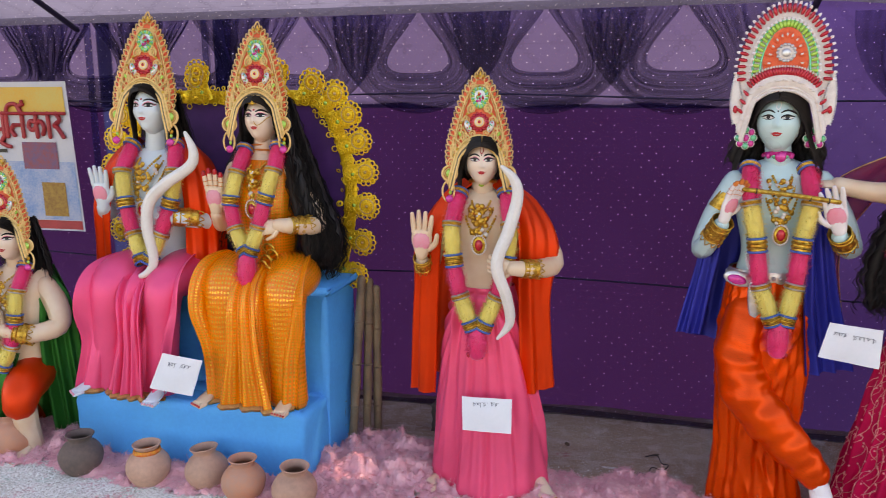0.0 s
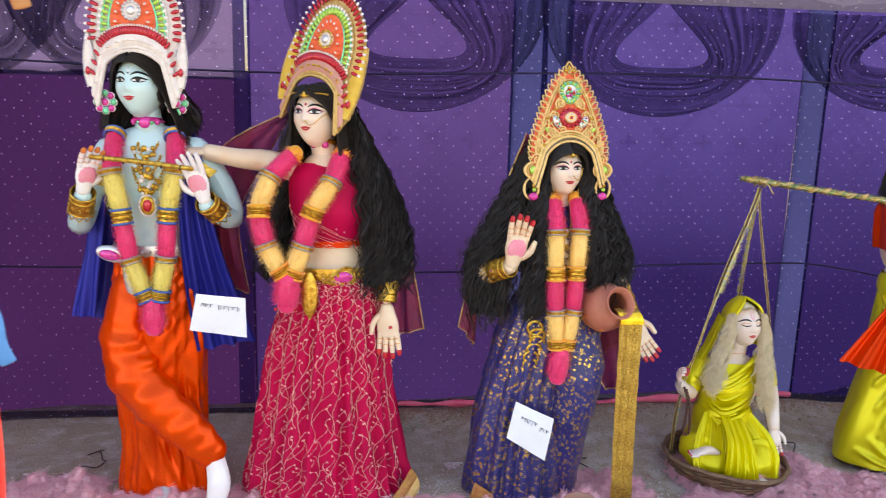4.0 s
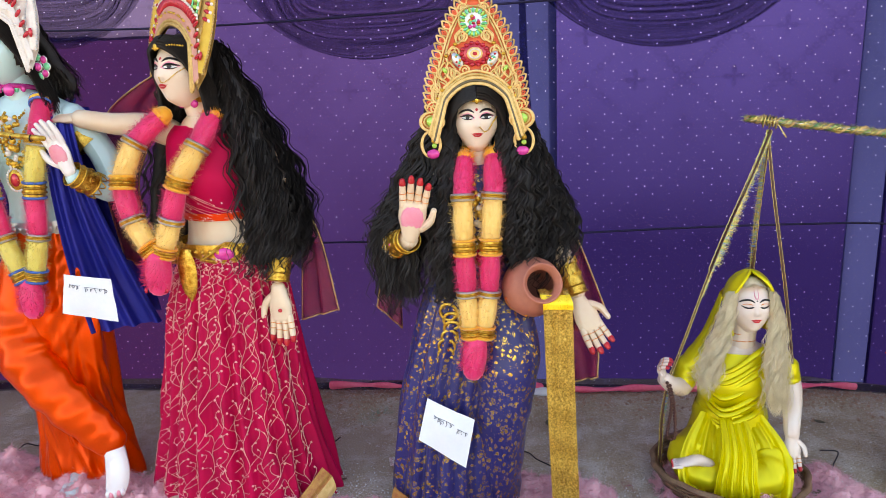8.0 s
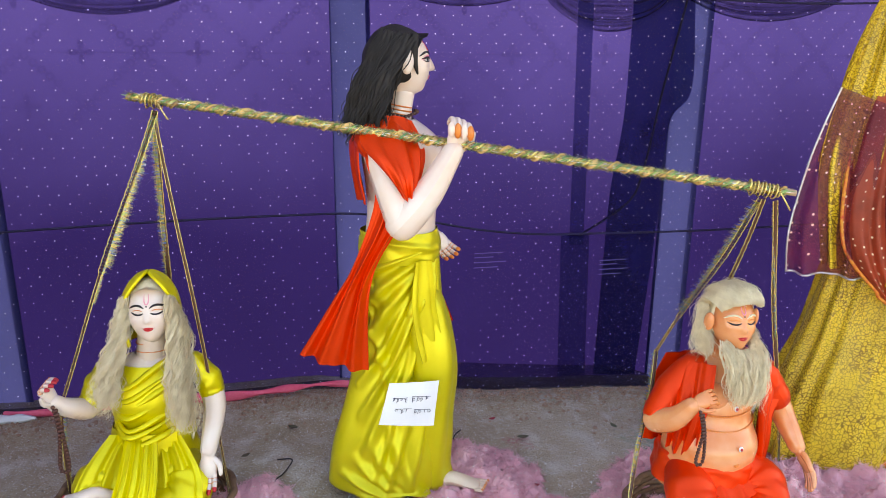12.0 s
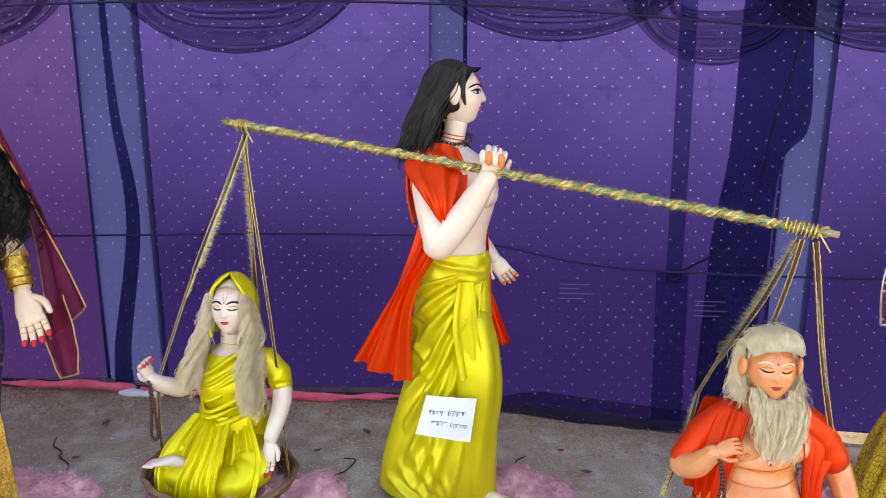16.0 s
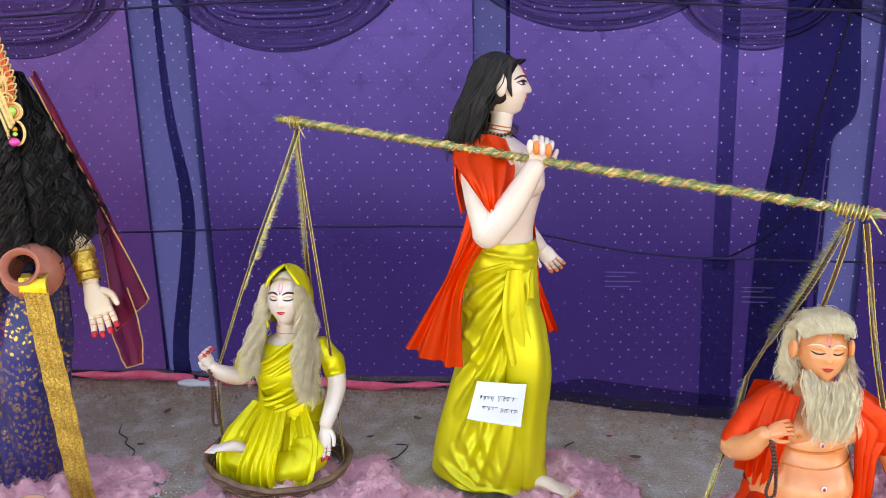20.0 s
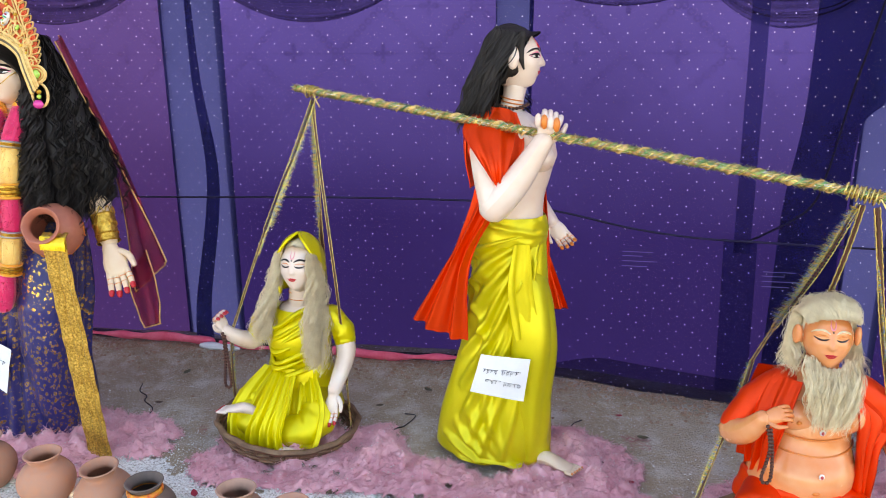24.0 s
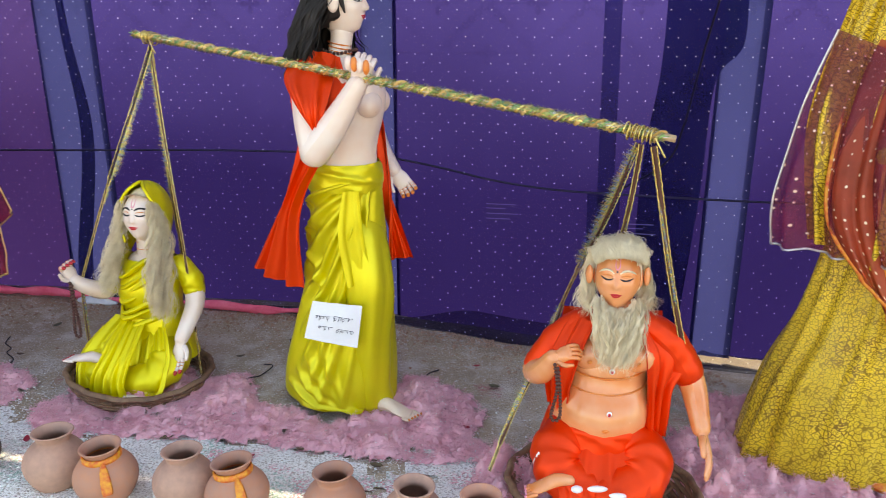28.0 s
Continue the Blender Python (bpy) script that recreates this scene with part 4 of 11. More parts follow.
def chest_jewels(s, neck, width, drop, lead, seed=0):
    """Necklaces: beaded strings and a worked gold breast piece with a pendant."""
    rng = np.random.default_rng(seed)
    n = np.array(neck, float)
    for k in range(3):
        w, d = width * (0.55 + 0.2 * k), drop * (0.35 + 0.26 * k)
        beads(s, [n + (-w, 0.02, 0.0), n + (-w * 0.75, -lead * 0.8, -d * 0.6), n + (0, -lead, -d), n + (w * 0.75, -lead * 0.8, -d * 0.6), n + (w, 0.02, 0)], 0.0055, GOLD)
    for k in range(46):
        x = rng.normal(0, width * 0.36)
        z = -drop * rng.uniform(0.2, 0.85)
        if abs(x) > width * (1 - 0.8 * abs(z) / drop) + 0.012:
            continue
        s.blob(n + (x, -lead * (1 - 0.8 * (x / width) ** 2) - 0.006, z), rng.uniform(0.006, 0.012), GOLD if rng.random() < 0.85 else PEARL, None, 7, 5)
    p = n + (0, -lead - 0.016, -drop)
    s.blob(p, (0.026, 0.008, 0.034), GOLD, None, 12, 7)
    s.blob(p + (0, -0.006, 0.0), (0.016, 0.007, 0.022), REDGEM, None, 10, 6)
    beads(s, [p + (0.028 * math.cos(t), -0.003, 0.037 * math.sin(t)) for t in np.linspace(0, 6.28, 12)], 0.004, PEARL)


def torso(s, rings, mat):
    s.loft(rings, mat, 28, 26)


# ---- things that the figures wear and hold ----
TALL_SIDE = ((0.120, 0.0), (0.127, 0.045), (0.124, 0.1), (0.112, 0.15), (0.098, 0.205), (0.082, 0.26), (0.06, 0.312), (0.03, 0.358), (0.0, 0.385))


def crown_y(x, z, wide=0.165):
    return -0.085 * math.sqrt(max(0.0, 1 - (x / (wide * 1.25)) ** 2)) * (1 - 0.55 * max(0.0, z) / 0.41)


def brow_z(k):
    return 0.105 * (1 - abs(k) ** 2.2) - 0.075 * max(0.0, (abs(k) - 0.72) / 0.28)


def leaf_loop(s, x, z, a, ln, w, mat, r=0.0026, lift=0.006, fill=None):
    """A pointed leaf of bent cord that lies on the crown; a turns it from upright towards +x."""
    ca, sa = math.cos(a), math.sin(a)
    pts = []
    for u, v in ((0, 0), (0.75, 0.3), (1.0, 0.55), (0.6, 0.85), (0, 1.12), (-0.6, 0.85), (-1.0, 0.55), (-0.75, 0.3), (0, 0)):
        px, pz = u * w, v * ln
        qx, qz = x + px * ca + pz * sa, z - px * sa + pz * ca
        pts.append((qx, crown_y(qx, qz) - lift, qz))
    s.tube(pts, r, mat, 5, 26, cap=False)
    if fill:
        cx, cz = x + 0.5 * ln * sa, z + 0.5 * ln * ca
        s.blob((cx, crown_y(cx, cz) - lift + 0.001, cz), (w * 0.45, 0.004, ln * 0.3), fill, pose(0, 0, 0, 0, math.degrees(a), 0), 8, 5)


def tall_crown(m, label, size=1.0):
    """A tall pointed pageant crown of felt, cord loops and paste stones; its foot is at the brow."""
    root = thing("crown", m @ Matrix.Scale(size, 4), label, "crown", "crowns of the figures")
    side = spline(TALL_SIDE, 40)
    s = Sculpt()
    rows, back = [], []
    for k in np.linspace(-1, 1, 41):
        i = (1 - abs(k)) * 39
        sx, sz = side[int(i)] * (1 - i % 1) + side[min(39, int(i) + 1)] * (i % 1)
        x1 = (sx if k > 0 else -sx) * 0.965
        x0 = k * 0.108
        z0 = brow_z(k)
        line = []
        for t in np.linspace(0, 1, 14):
            x = x0 + (x1 - x0) * t
            z = z0 + (sz - z0) * t
            line.append((x, crown_y(x, z), z))
        rows.append(line)
        back.append([(x, y + 0.012, z) for x, y, z in line])
    s.grid(rows, CORAL, False, 0.3, 0.4)
    s.grid(back, CORAL, False, 0.3, 0.4)
    plate = s.done("plate", root, "coral felt crown plate")
    s = Sculpt()
    for sg in (-1, 1):
        for k in range(2, 38, 2):
            x, z = side[k]
            t = unit(side[min(39, k + 1)] - side[k - 1])
            nx, nz = t[1], -t[0]
            a = math.atan2(sg * nx * 0.8, nz * 0.8 + 0.75)
            leaf_loop(s, sg * (x - nx * 0.016), z - nz * 0.016, a, 0.030, 0.0095, STRAWCORD if k % 4 else GOLDCORD, 0.0027, 0.004)
            leaf_loop(s, sg * (x - nx * 0.016), z - nz * 0.016, a, 0.019, 0.0048, CORAL, 0.0022, 0.004)
    leaf_loop(s, 0, 0.365, 0, 0.04, 0.012, STRAWCORD, 0.003, 0.004, GOLD)
    s.done("loop_edging", root, "straw-gold cord loops")
    s = Sculpt()
    for off, r, mt in ((-0.004, 0.0055, STRAWCORD), (0.006, 0.005, DARKCORD), (0.015, 0.0055, STRAWCORD), (0.025, 0.005, GOLDCORD), (0.036, 0.0042, STRAWCORD)):
        pts = []
        for k in np.linspace(-1, 1, 31):
            z = brow_z(k) + off * (1 - 0.35 * abs(k))
            x = k * (0.108 + off * 0.45)
            pts.append((x, crown_y(x, z) - 0.006, z))
        s.tube(pts, r, mt, 6, 60)
    s.done("brow_band", root, "gold cord brow band")
    s = Sculpt()
    rng = np.random.default_rng(4)
    for sg in (-1, 1):
        for off in (0.016, 0.0235):
            s.tube([(sg * max(0.004, x - off), crown_y(x - off, z) - 0.006, z - 0.006) for x, z in side[6:36:3]], 0.0028, GOLDCORD if off > 0.02 else STRAWCORD, 5, 30)
        for cx, cz, ln, w, a in ((0.085, 0.075, 0.055, 0.015, 0.5), (0.105, 0.04, 0.05, 0.014, 0.35), (0.07, 0.115, 0.05, 0.014, 0.1), (0.098, 0.115, 0.05, 0.013, -0.15), (0.078, 0.165, 0.05, 0.013, -0.25), (0.05, 0.225, 0.045, 0.012, -0.3), (0.048, 0.115, 0.035, 0.011, 0.5)):
            leaf_loop(s, sg * cx * 0.87, cz, sg * a, ln, w, STRAWCORD, 0.0029, 0.007)
            leaf_loop(s, sg * cx * 0.87, cz + 0.003, sg * a, ln * 0.66, w * 0.55, GOLDCORD, 0.0024, 0.0075)
        for cx, cz, r0 in ((0.035, 0.245, 0.016), (0.058, 0.198, 0.015), (0.118, 0.09, 0.014), (0.125, 0.03, 0.018), (0.03, 0.145, 0.013), (0.03, 0.335, 0.012)):
            pts = []
            for a in np.linspace(0, 9.5, 26):
                rr = r0 * (1 - a / 12)
                x, z = sg * (cx * 0.87 + rr * math.cos(a)), cz + 1.2 * rr * math.sin(a)
                pts.append((x, crown_y(x, z) - 0.007, z))
            s.tube(pts, 0.0027, STRAWCORD, 5, 40)
    s.done("scrollwork", root, "bent gold cord leaves and scrolls")
    s = Sculpt()
    y = crown_y(0, 0.29) - 0.008
    drop = [(0.032 * math.sin(t) * (1 - 0.3 * math.cos(t)), 0.285 - 0.036 * math.cos(t) * (1.0 if math.cos(t) > 0 else 1.35)) for t in np.linspace(0, 6.28, 25)[:-1]]
    s.grid([[(x * k, y + 0.003, 0.287 + (z - 0.287) * k) for x, z in drop] for k in (0.02, 0.5, 1.0)], SILVER, True, 0.1, 0.1)
    for i, (x, z) in enumerate(drop):
        a = math.degrees(math.atan2(x, z - 0.285))
        s.blob((x * 0.86, y - 0.003, 0.287 + (z - 0.287) * 0.86), (0.0042, 0.004, 0.0085), LIMEGEM if i % 2 else GREENGEM, pose(0, 0, 0, 0, a, 0), 6, 5)
    for k in range(16):
        s.blob((rng.uniform(-0.014, 0.014), y - 0.003, 0.287 + rng.uniform(-0.02, 0.022)), rng.uniform(0.003, 0.006), (REDGEM, GOLD, GREENGEM, PINKGEM)[k % 4], None, 6, 4)
    s.tube([(x * 1.12, y, 0.287 + (z - 0.287) * 1.12) for x, z in drop + drop[:1]], 0.003, STRAWCORD, 5, 60, cap=False)
    s.done("drop_stone", plate, "green drop-shaped paste stone")
    s = Sculpt()
    y = crown_y(0, 0.19) - 0.008
    s.blob((0, y + 0.002, 0.193), (0.036, 0.005, 0.036), REDGEM, None, 18, 7)
    for t in np.linspace(0, 6.28, 15)[:-1]:
        s.blob((0.034 * math.cos(t), y - 0.003, 0.193 + 0.034 * math.sin(t)), (0.0062, 0.005, 0.0062), REDGEM, None, 7, 5)
    s.blob((0, y - 0.004, 0.193), (0.021, 0.005, 0.021), STRAWCORD, None, 16, 6)
    s.ring((0, y - 0.007, 0.193), (0, 1, 0), 0.014, 0.0022, PEARL, 18, 5)
    s.blob((0, y - 0.009, 0.193), (0.006, 0.004, 0.006), REDGEM, None, 8, 5)
    s.done("rosette", plate, "red rosette with a straw-coloured disc")
    for sg in (-1, 1):
        for cx, cz, w, hh, mt in ((0.055, 0.175, 0.013, 0.026, SILVER), (0.095, 0.145, 0.006, 0.010, LIMEGEM), (0.06, 0.225, 0.006, 0.006, GOLD), (0.09, 0.19, 0.006, 0.006, GOLD), (0.105, 0.085, 0.007, 0.007, GOLD), (0.12, 0.06, 0.006, 0.006, GOLD), (0.015, 0.375, 0.007, 0.007, GOLD), (0.035, 0.31, 0.005, 0.005, GOLD)):
            s = Sculpt()
            c = np.array((sg * cx * 0.82, crown_y(cx, cz) - 0.01, cz))
            s.blob(c, (w, 0.006, hh), mt, pose(0, 0, 0, 0, sg * 22, 0), 10, 6)
            if mt is SILVER:
                for q in range(9):
                    s.blob(c + (rng.uniform(-0.008, 0.008), -0.006, rng.uniform(-0.018, 0.018)), 0.0034, (GREENGEM, REDGEM, GOLD)[q % 3], None, 6, 4)
            s.done("paste_stone", plate)
        s = Sculpt()
        c = np.array((sg * 0.117, -0.06, -0.012))
        mark0 = len(s.v)
        s.blob(c, (0.024, 0.008, 0.026), CORAL, None, 14, 7)
        s.blob(c + (0, -0.009, 0), (0.013, 0.006, 0.014), LIMEGEM, None, 12, 6)
        s.ring(c + (0, -0.006, 0), (0, 1, 0), 0.0245, 0.0042, STRAWCORD, 20, 5)
        s.ring(c + (0, -0.006, 0), (0, 1, 0), 0.0165, 0.003, GOLDCORD, 20, 5)
        s.ring(c + (sg * 0.004, -0.002, -0.06), (0, 1, 0), 0.020, 0.0038, STRAWCORD, 20, 5, 1.7)
        s.blob(c + (0.003, -0.006, -0.05), (0.007, 0.005, 0.008), GOLD, None, 10, 6)
        s.blob(c + (0.003, -0.006, -0.064), (0.006, 0.005, 0.007), LIMEGEM, None, 10, 6)
        s.blob(c + (0, -0.008, -0.086), (0.014, 0.008, 0.013), PINKGEM, None, 10, 6)
        for q in range(mark0, len(s.v)):
            s.v[q] = c + (s.v[q] - c) * 1.2
        s.done("ear_drop", root, "gold ear disc with a pink drop")
    return root


WINGYELLOW = surface("yellow_felt", (0.78, 0.52, 0.08), (0.66, 0.4, 0.05), 0.7, scale=30, fine=300, bump=0.3, dist=0.001)


def arch_crown(m, label, base, rim, size=1.0):
    """A tall round-topped pageant crown with rings of leaf-shaped stones."""
    root = thing("crown", m @ Matrix.Scale(size, 4), label, "crown", "crowns of the figures")
    out = [(0.15, -0.03), (0.158, 0.06), (0.152, 0.14), (0.145, 0.2), (0.128, 0.27), (0.098, 0.325), (0.055, 0.36), (0.0, 0.372)]
    side = spline(out, 40)

    def depth(x, z):
        return -0.07 * math.sqrt(max(0.0, 1 - (x / 0.2) ** 2)) + 0.02 * max(0, z) / 0.37

    s = Sculpt()
    rows, back = [], []
    for k in np.linspace(-1, 1, 41):
        i = (1 - abs(k)) * 39
        sx, sz = side[int(i)] * (1 - i % 1) + side[min(39, int(i) + 1)] * (i % 1)
        x1, x0 = (sx if k > 0 else -sx), k * 0.125
        z0 = 0.085 * (1 - abs(k) ** 2.4) - 0.09 * max(0.0, (abs(k) - 0.75) / 0.25)
        line = [(x0 + (x1 - x0) * t, depth(x0 + (x1 - x0) * t, z0 + (sz - z0) * t), z0 + (sz - z0) * t) for t in np.linspace(0, 1, 12)]
        rows.append(line)
        back.append([(x, y + 0.012, z) for x, y, z in line])
    s.grid(rows, base, False, 0.3, 0.4)
    s.grid(back, base, False, 0.3, 0.4)
    plate = s.done("plate", root)

    def arc(cx, cz, rx, rz, a0, a1, n):
        return [(cx + rx * math.cos(radians(a)), cz + rz * math.sin(radians(a))) for a in np.linspace(a0, a1, n)]

    for name, rx, rz, n, mt, tip, ln in (("rim_leaves", 0.141, 0.212, 33, REDGEM, WHITEPAINT, 0.017), ("stone_ring", 0.094, 0.158, 29, LIMEGEM, WHITEPAINT, 0.014)):
        s = Sculpt()
        for x, z in arc(0, 0.155, rx, rz, -8, 188, n):
            dx, dz = unit((x, (z - 0.155) * 0.6))
            y = depth(x, z) - 0.008
            a = math.degrees(math.atan2(dx, dz))
            s.blob((x, y, z), (0.0068, 0.006, ln), mt, pose(0, 0, 0, 0, a, 0), 7, 5)
            s.blob((x + dx * ln * 1.05, y, z + dz * ln * 1.05), (0.0056, 0.004, 0.0085), tip, pose(0, 0, 0, 0, a, 0), 6, 4)
        s.done(name, root, "red leaf-shaped stones with pale tips" if mt is REDGEM else "bright green leaf-shaped stones")
    s = Sculpt()
    for rx, rz, mt in ((0.112, 0.18, rim), (0.08, 0.142, GREENGEM), (0.104, 0.17, GREENGEM)):
        s.tube([(x, depth(x, z) - 0.007, z) for x, z in arc(0, 0.155, rx, rz, -6, 186, 30)], 0.0034, mt, 5, 60)
    s.done("cord_rings", plate)
    s = Sculpt()
    rows = []
    for k in (0.02, 0.35, 0.7, 1.0):
        rows.append([(0.074 * k * math.cos(a), depth(0.07 * k * math.cos(a), 0.2) - 0.006, 0.178 + 0.122 * k * math.sin(a) * (1 if math.sin(a) > 0 else 0.45)) for a in np.linspace(0, 6.28, 40, endpoint=False)])
    s.grid(rows, CORAL, True, 0.1, 0.1)
    for a in np.linspace(0, 180, 11):
        x, z = 0.056 * math.cos(radians(a)), 0.178 + 0.098 * math.sin(radians(a))
        s.blob((x, depth(x, z) - 0.009, z), (0.009, 0.006, 0.014), CORAL, pose(0, 0, 0, 0, 90 - a, 0), 8, 5)
        s.blob((x * 0.95, depth(x, z) - 0.014, z), (0.0035, 0.003, 0.006), PEARL, pose(0, 0, 0, 0, 90 - a, 0), 6, 4)
    s.done("orange_fan", plate, "orange felt fan of petals")
    s = Sculpt()
    y = depth(0, 0.2) - 0.012
    s.blob((0, y, 0.213), (0.032, 0.005, 0.032), PEARL, None, 18, 6)
    for t in np.linspace(0, 6.28, 15)[:-1]:
        s.blob((0.028 * math.cos(t), y - 0.004, 0.213 + 0.028 * math.sin(t)), (0.006, 0.004, 0.006), SILVER if rim is PEARL else GOLD, None, 6, 4)
    s.blob((0, y - 0.006, 0.213), (0.015, 0.005, 0.015), SILVER, None, 12, 6)
    s.done("medallion", plate, "round silver medallion")
    s = Sculpt()
    for off, mt, r in ((0.0, rim, 0.007), (0.012, rim, 0.006), (0.045, rim, 0.005)):
        pts = []
        for k in np.linspace(-1, 1, 31):
            z = 0.085 * (1 - abs(k) ** 2.4) - 0.09 * max(0.0, (abs(k) - 0.75) / 0.25) + off * (1 - 0.3 * abs(k))
            x = k * (0.125 + off * 0.35)
            pts.append((x, depth(x, z) - 0.006, z))
        s.tube(pts, r, mt, 6, 60)
    rows = []
    for off in np.linspace(0.012, 0.062, 6):
        rows.append([(k * (0.125 + off * 0.35), depth(k * 0.125, 0.05) - 0.004 - 0.008 * math.sin((off - 0.012) / 0.05 * 3.14), 0.085 * (1 - abs(k) ** 2.4) - 0.09 * max(0.0, (abs(k) - 0.75) / 0.25) + off * (1 - 0.3 * abs(k))) for k in np.linspace(-1, 1, 31)])
    s.grid(rows, base if rim is PEARL else DUSTYPINK, False, 0.3, 0.05)
    s.done("brow_band", root)
    s = Sculpt()
    for k in np.linspace(-0.93, 0.93, 33):
        off = 0.062
        z = 0.085 * (1 - abs(k) ** 2.4) - 0.09 * max(0.0, (abs(k) - 0.75) / 0.25) + off
        x = k * (0.125 + off * 0.35)
        s.blob((x, depth(x, z) - 0.012, z + 0.004), (0.0062, 0.006, 0.015), REDGEM, pose(0, 0, 0, 0, 55 * k, 0), 7, 5)
        s.blob((x + 0.008 * k, depth(x, z) - 0.012, z + 0.02), (0.004, 0.004, 0.005), PEARL, None, 6, 4)
        if k * 10 % 2 < 1:
            s.blob((k * 0.135, depth(k * 0.125, 0.05) - 0.012, z - 0.028), (0.008, 0.004, 0.004), PEARL if rim is PEARL else GOLD, None, 6, 4)
    s.done("brow_leaves", root, "row of red leaf-shaped stones")
    for sg in (-1, 1):
        s = Sculpt()
        rows = []
        for t in np.linspace(0, 1, 10):
            z = -0.03 + (0.175 if rim is PEARL else 0.25) * t
            w = (0.017 if rim is PEARL else 0.026) * math.sin(math.pi * min(1, t * 0.8 + 0.2)) + 0.003
            rows.append([(sg * (0.145 + 0.012 * t) + w * u, depth(0.145, z) - 0.006 - 0.004 * (1 - u * u), z) for u in np.linspace(-1, 1, 7)])
        s.grid(rows, base if rim is PEARL else WINGYELLOW, False, 0.1, 0.1)
        s.grid([[(x, y + 0.01, z) for x, y, z in r] for r in rows], base, False, 0.1, 0.1)
        beads(s, [r[0] for r in rows], 0.004, rim if rim is not PEARL else SILVER)
        beads(s, [r[-1] for r in rows], 0.004, rim if rim is not PEARL else SILVER)
        s.blob((sg * 0.152, depth(0.145, 0) - 0.014, 0.02), (0.008, 0.004, 0.014), REDGEM, None, 8, 5)
        s.done("side_wing", root)
    return root


def tinsel(s, a, b, r, mat, core=None, seed=0, density=130000, hair=0.9):
    """A fluffy cylinder of tinsel between two points."""
    rng = np.random.default_rng(seed)
    a, b = np.array(a, float), np.array(b, float)
    ax = unit(b - a)
    ln = float(np.linalg.norm(b - a))
    s.tube([a, (a + b) / 2, b], [r * 0.74, r * 0.84, r * 0.74], core or mat, 12, 7)
    side = unit(np.cross(ax, (0.3, 1, 0.2)))
    up = np.cross(ax, side)
    n = int(density * ln * r * 2)
    t, ang = rng.uniform(0, 1, n), rng.uniform(0, 6.28, n)
    out = np.outer(np.cos(ang), side) + np.outer(np.sin(ang), up)
    base = a + np.outer(t, b - a) + out * r * 0.7
    tip = a + np.outer(t + rng.normal(0, 0.012 / max(ln, 0.02), n), b - a) + out * (r * rng.uniform(0.82, 1.1 + 0.32 * hair, n))[:, None]
    tan = np.cross(out, ax) * 0.0009 + ax * 0.0005
    tri = np.stack([base - tan, base + tan, tip], 1).reshape(-1, 3)
    s.raw(tri, np.arange(3 * n).reshape(-1, 3).tolist(), mat)


def garland(m, strands, colours, label, r=0.028, tassel=None, joint=None, seed=0):
    """A tinsel garland: strands of fluffy lengths with bands between them. colours: (share, material or 'band')."""
    root = thing("garland", m, label, "garland", "tinsel garlands")
    k = seed
    for strand in strands:
        p = spline(strand, 80)
        step = np.concatenate([[0], np.cumsum(np.linalg.norm(np.diff(p, axis=0), axis=1))])
        total = sum(c[0] for c in colours)
        at = 0.0
        for share, mt in colours:
            d0, d1 = at / total * step[-1], (at + share) / total * step[-1]
            at += share
            a, b = (np.array([np.interp(d, step, p[:, i]) for i in range(3)]) for d in (d0, d1))
            s = Sculpt()
            k += 1
            if isinstance(mt, tuple):
                ax = unit(b - a)
                s.tube([a, b], r * 0.92, mt[0], 14, 4, cap=False)
                for t in np.linspace(0, 1, 4):
                    s.ring(a + (b - a) * t, ax, r * 0.93, r * 0.13, mt[1] if t in (0, 1) else mt[0], 16, 5)
                s.done("band", root, "metallic band")
            else:
                tinsel(s, a, b, r, mt, seed=k)
                s.done("tuft", root)
    if tassel:
        a, b, mt = tassel
        s = Sculpt()
        tinsel(s, a, b, r * 1.25, mt, seed=k + 1)
        rng = np.random.default_rng(k)
        for q in range(6):
            x = np.array(b) + (rng.uniform(-r, r), -r * 0.4, -rng.uniform(0.0, 0.02))
            s.blob(x, (0.006, 0.005, 0.009), REDGEM, None, 6, 4)
        s.done("tassel", root)
    return root


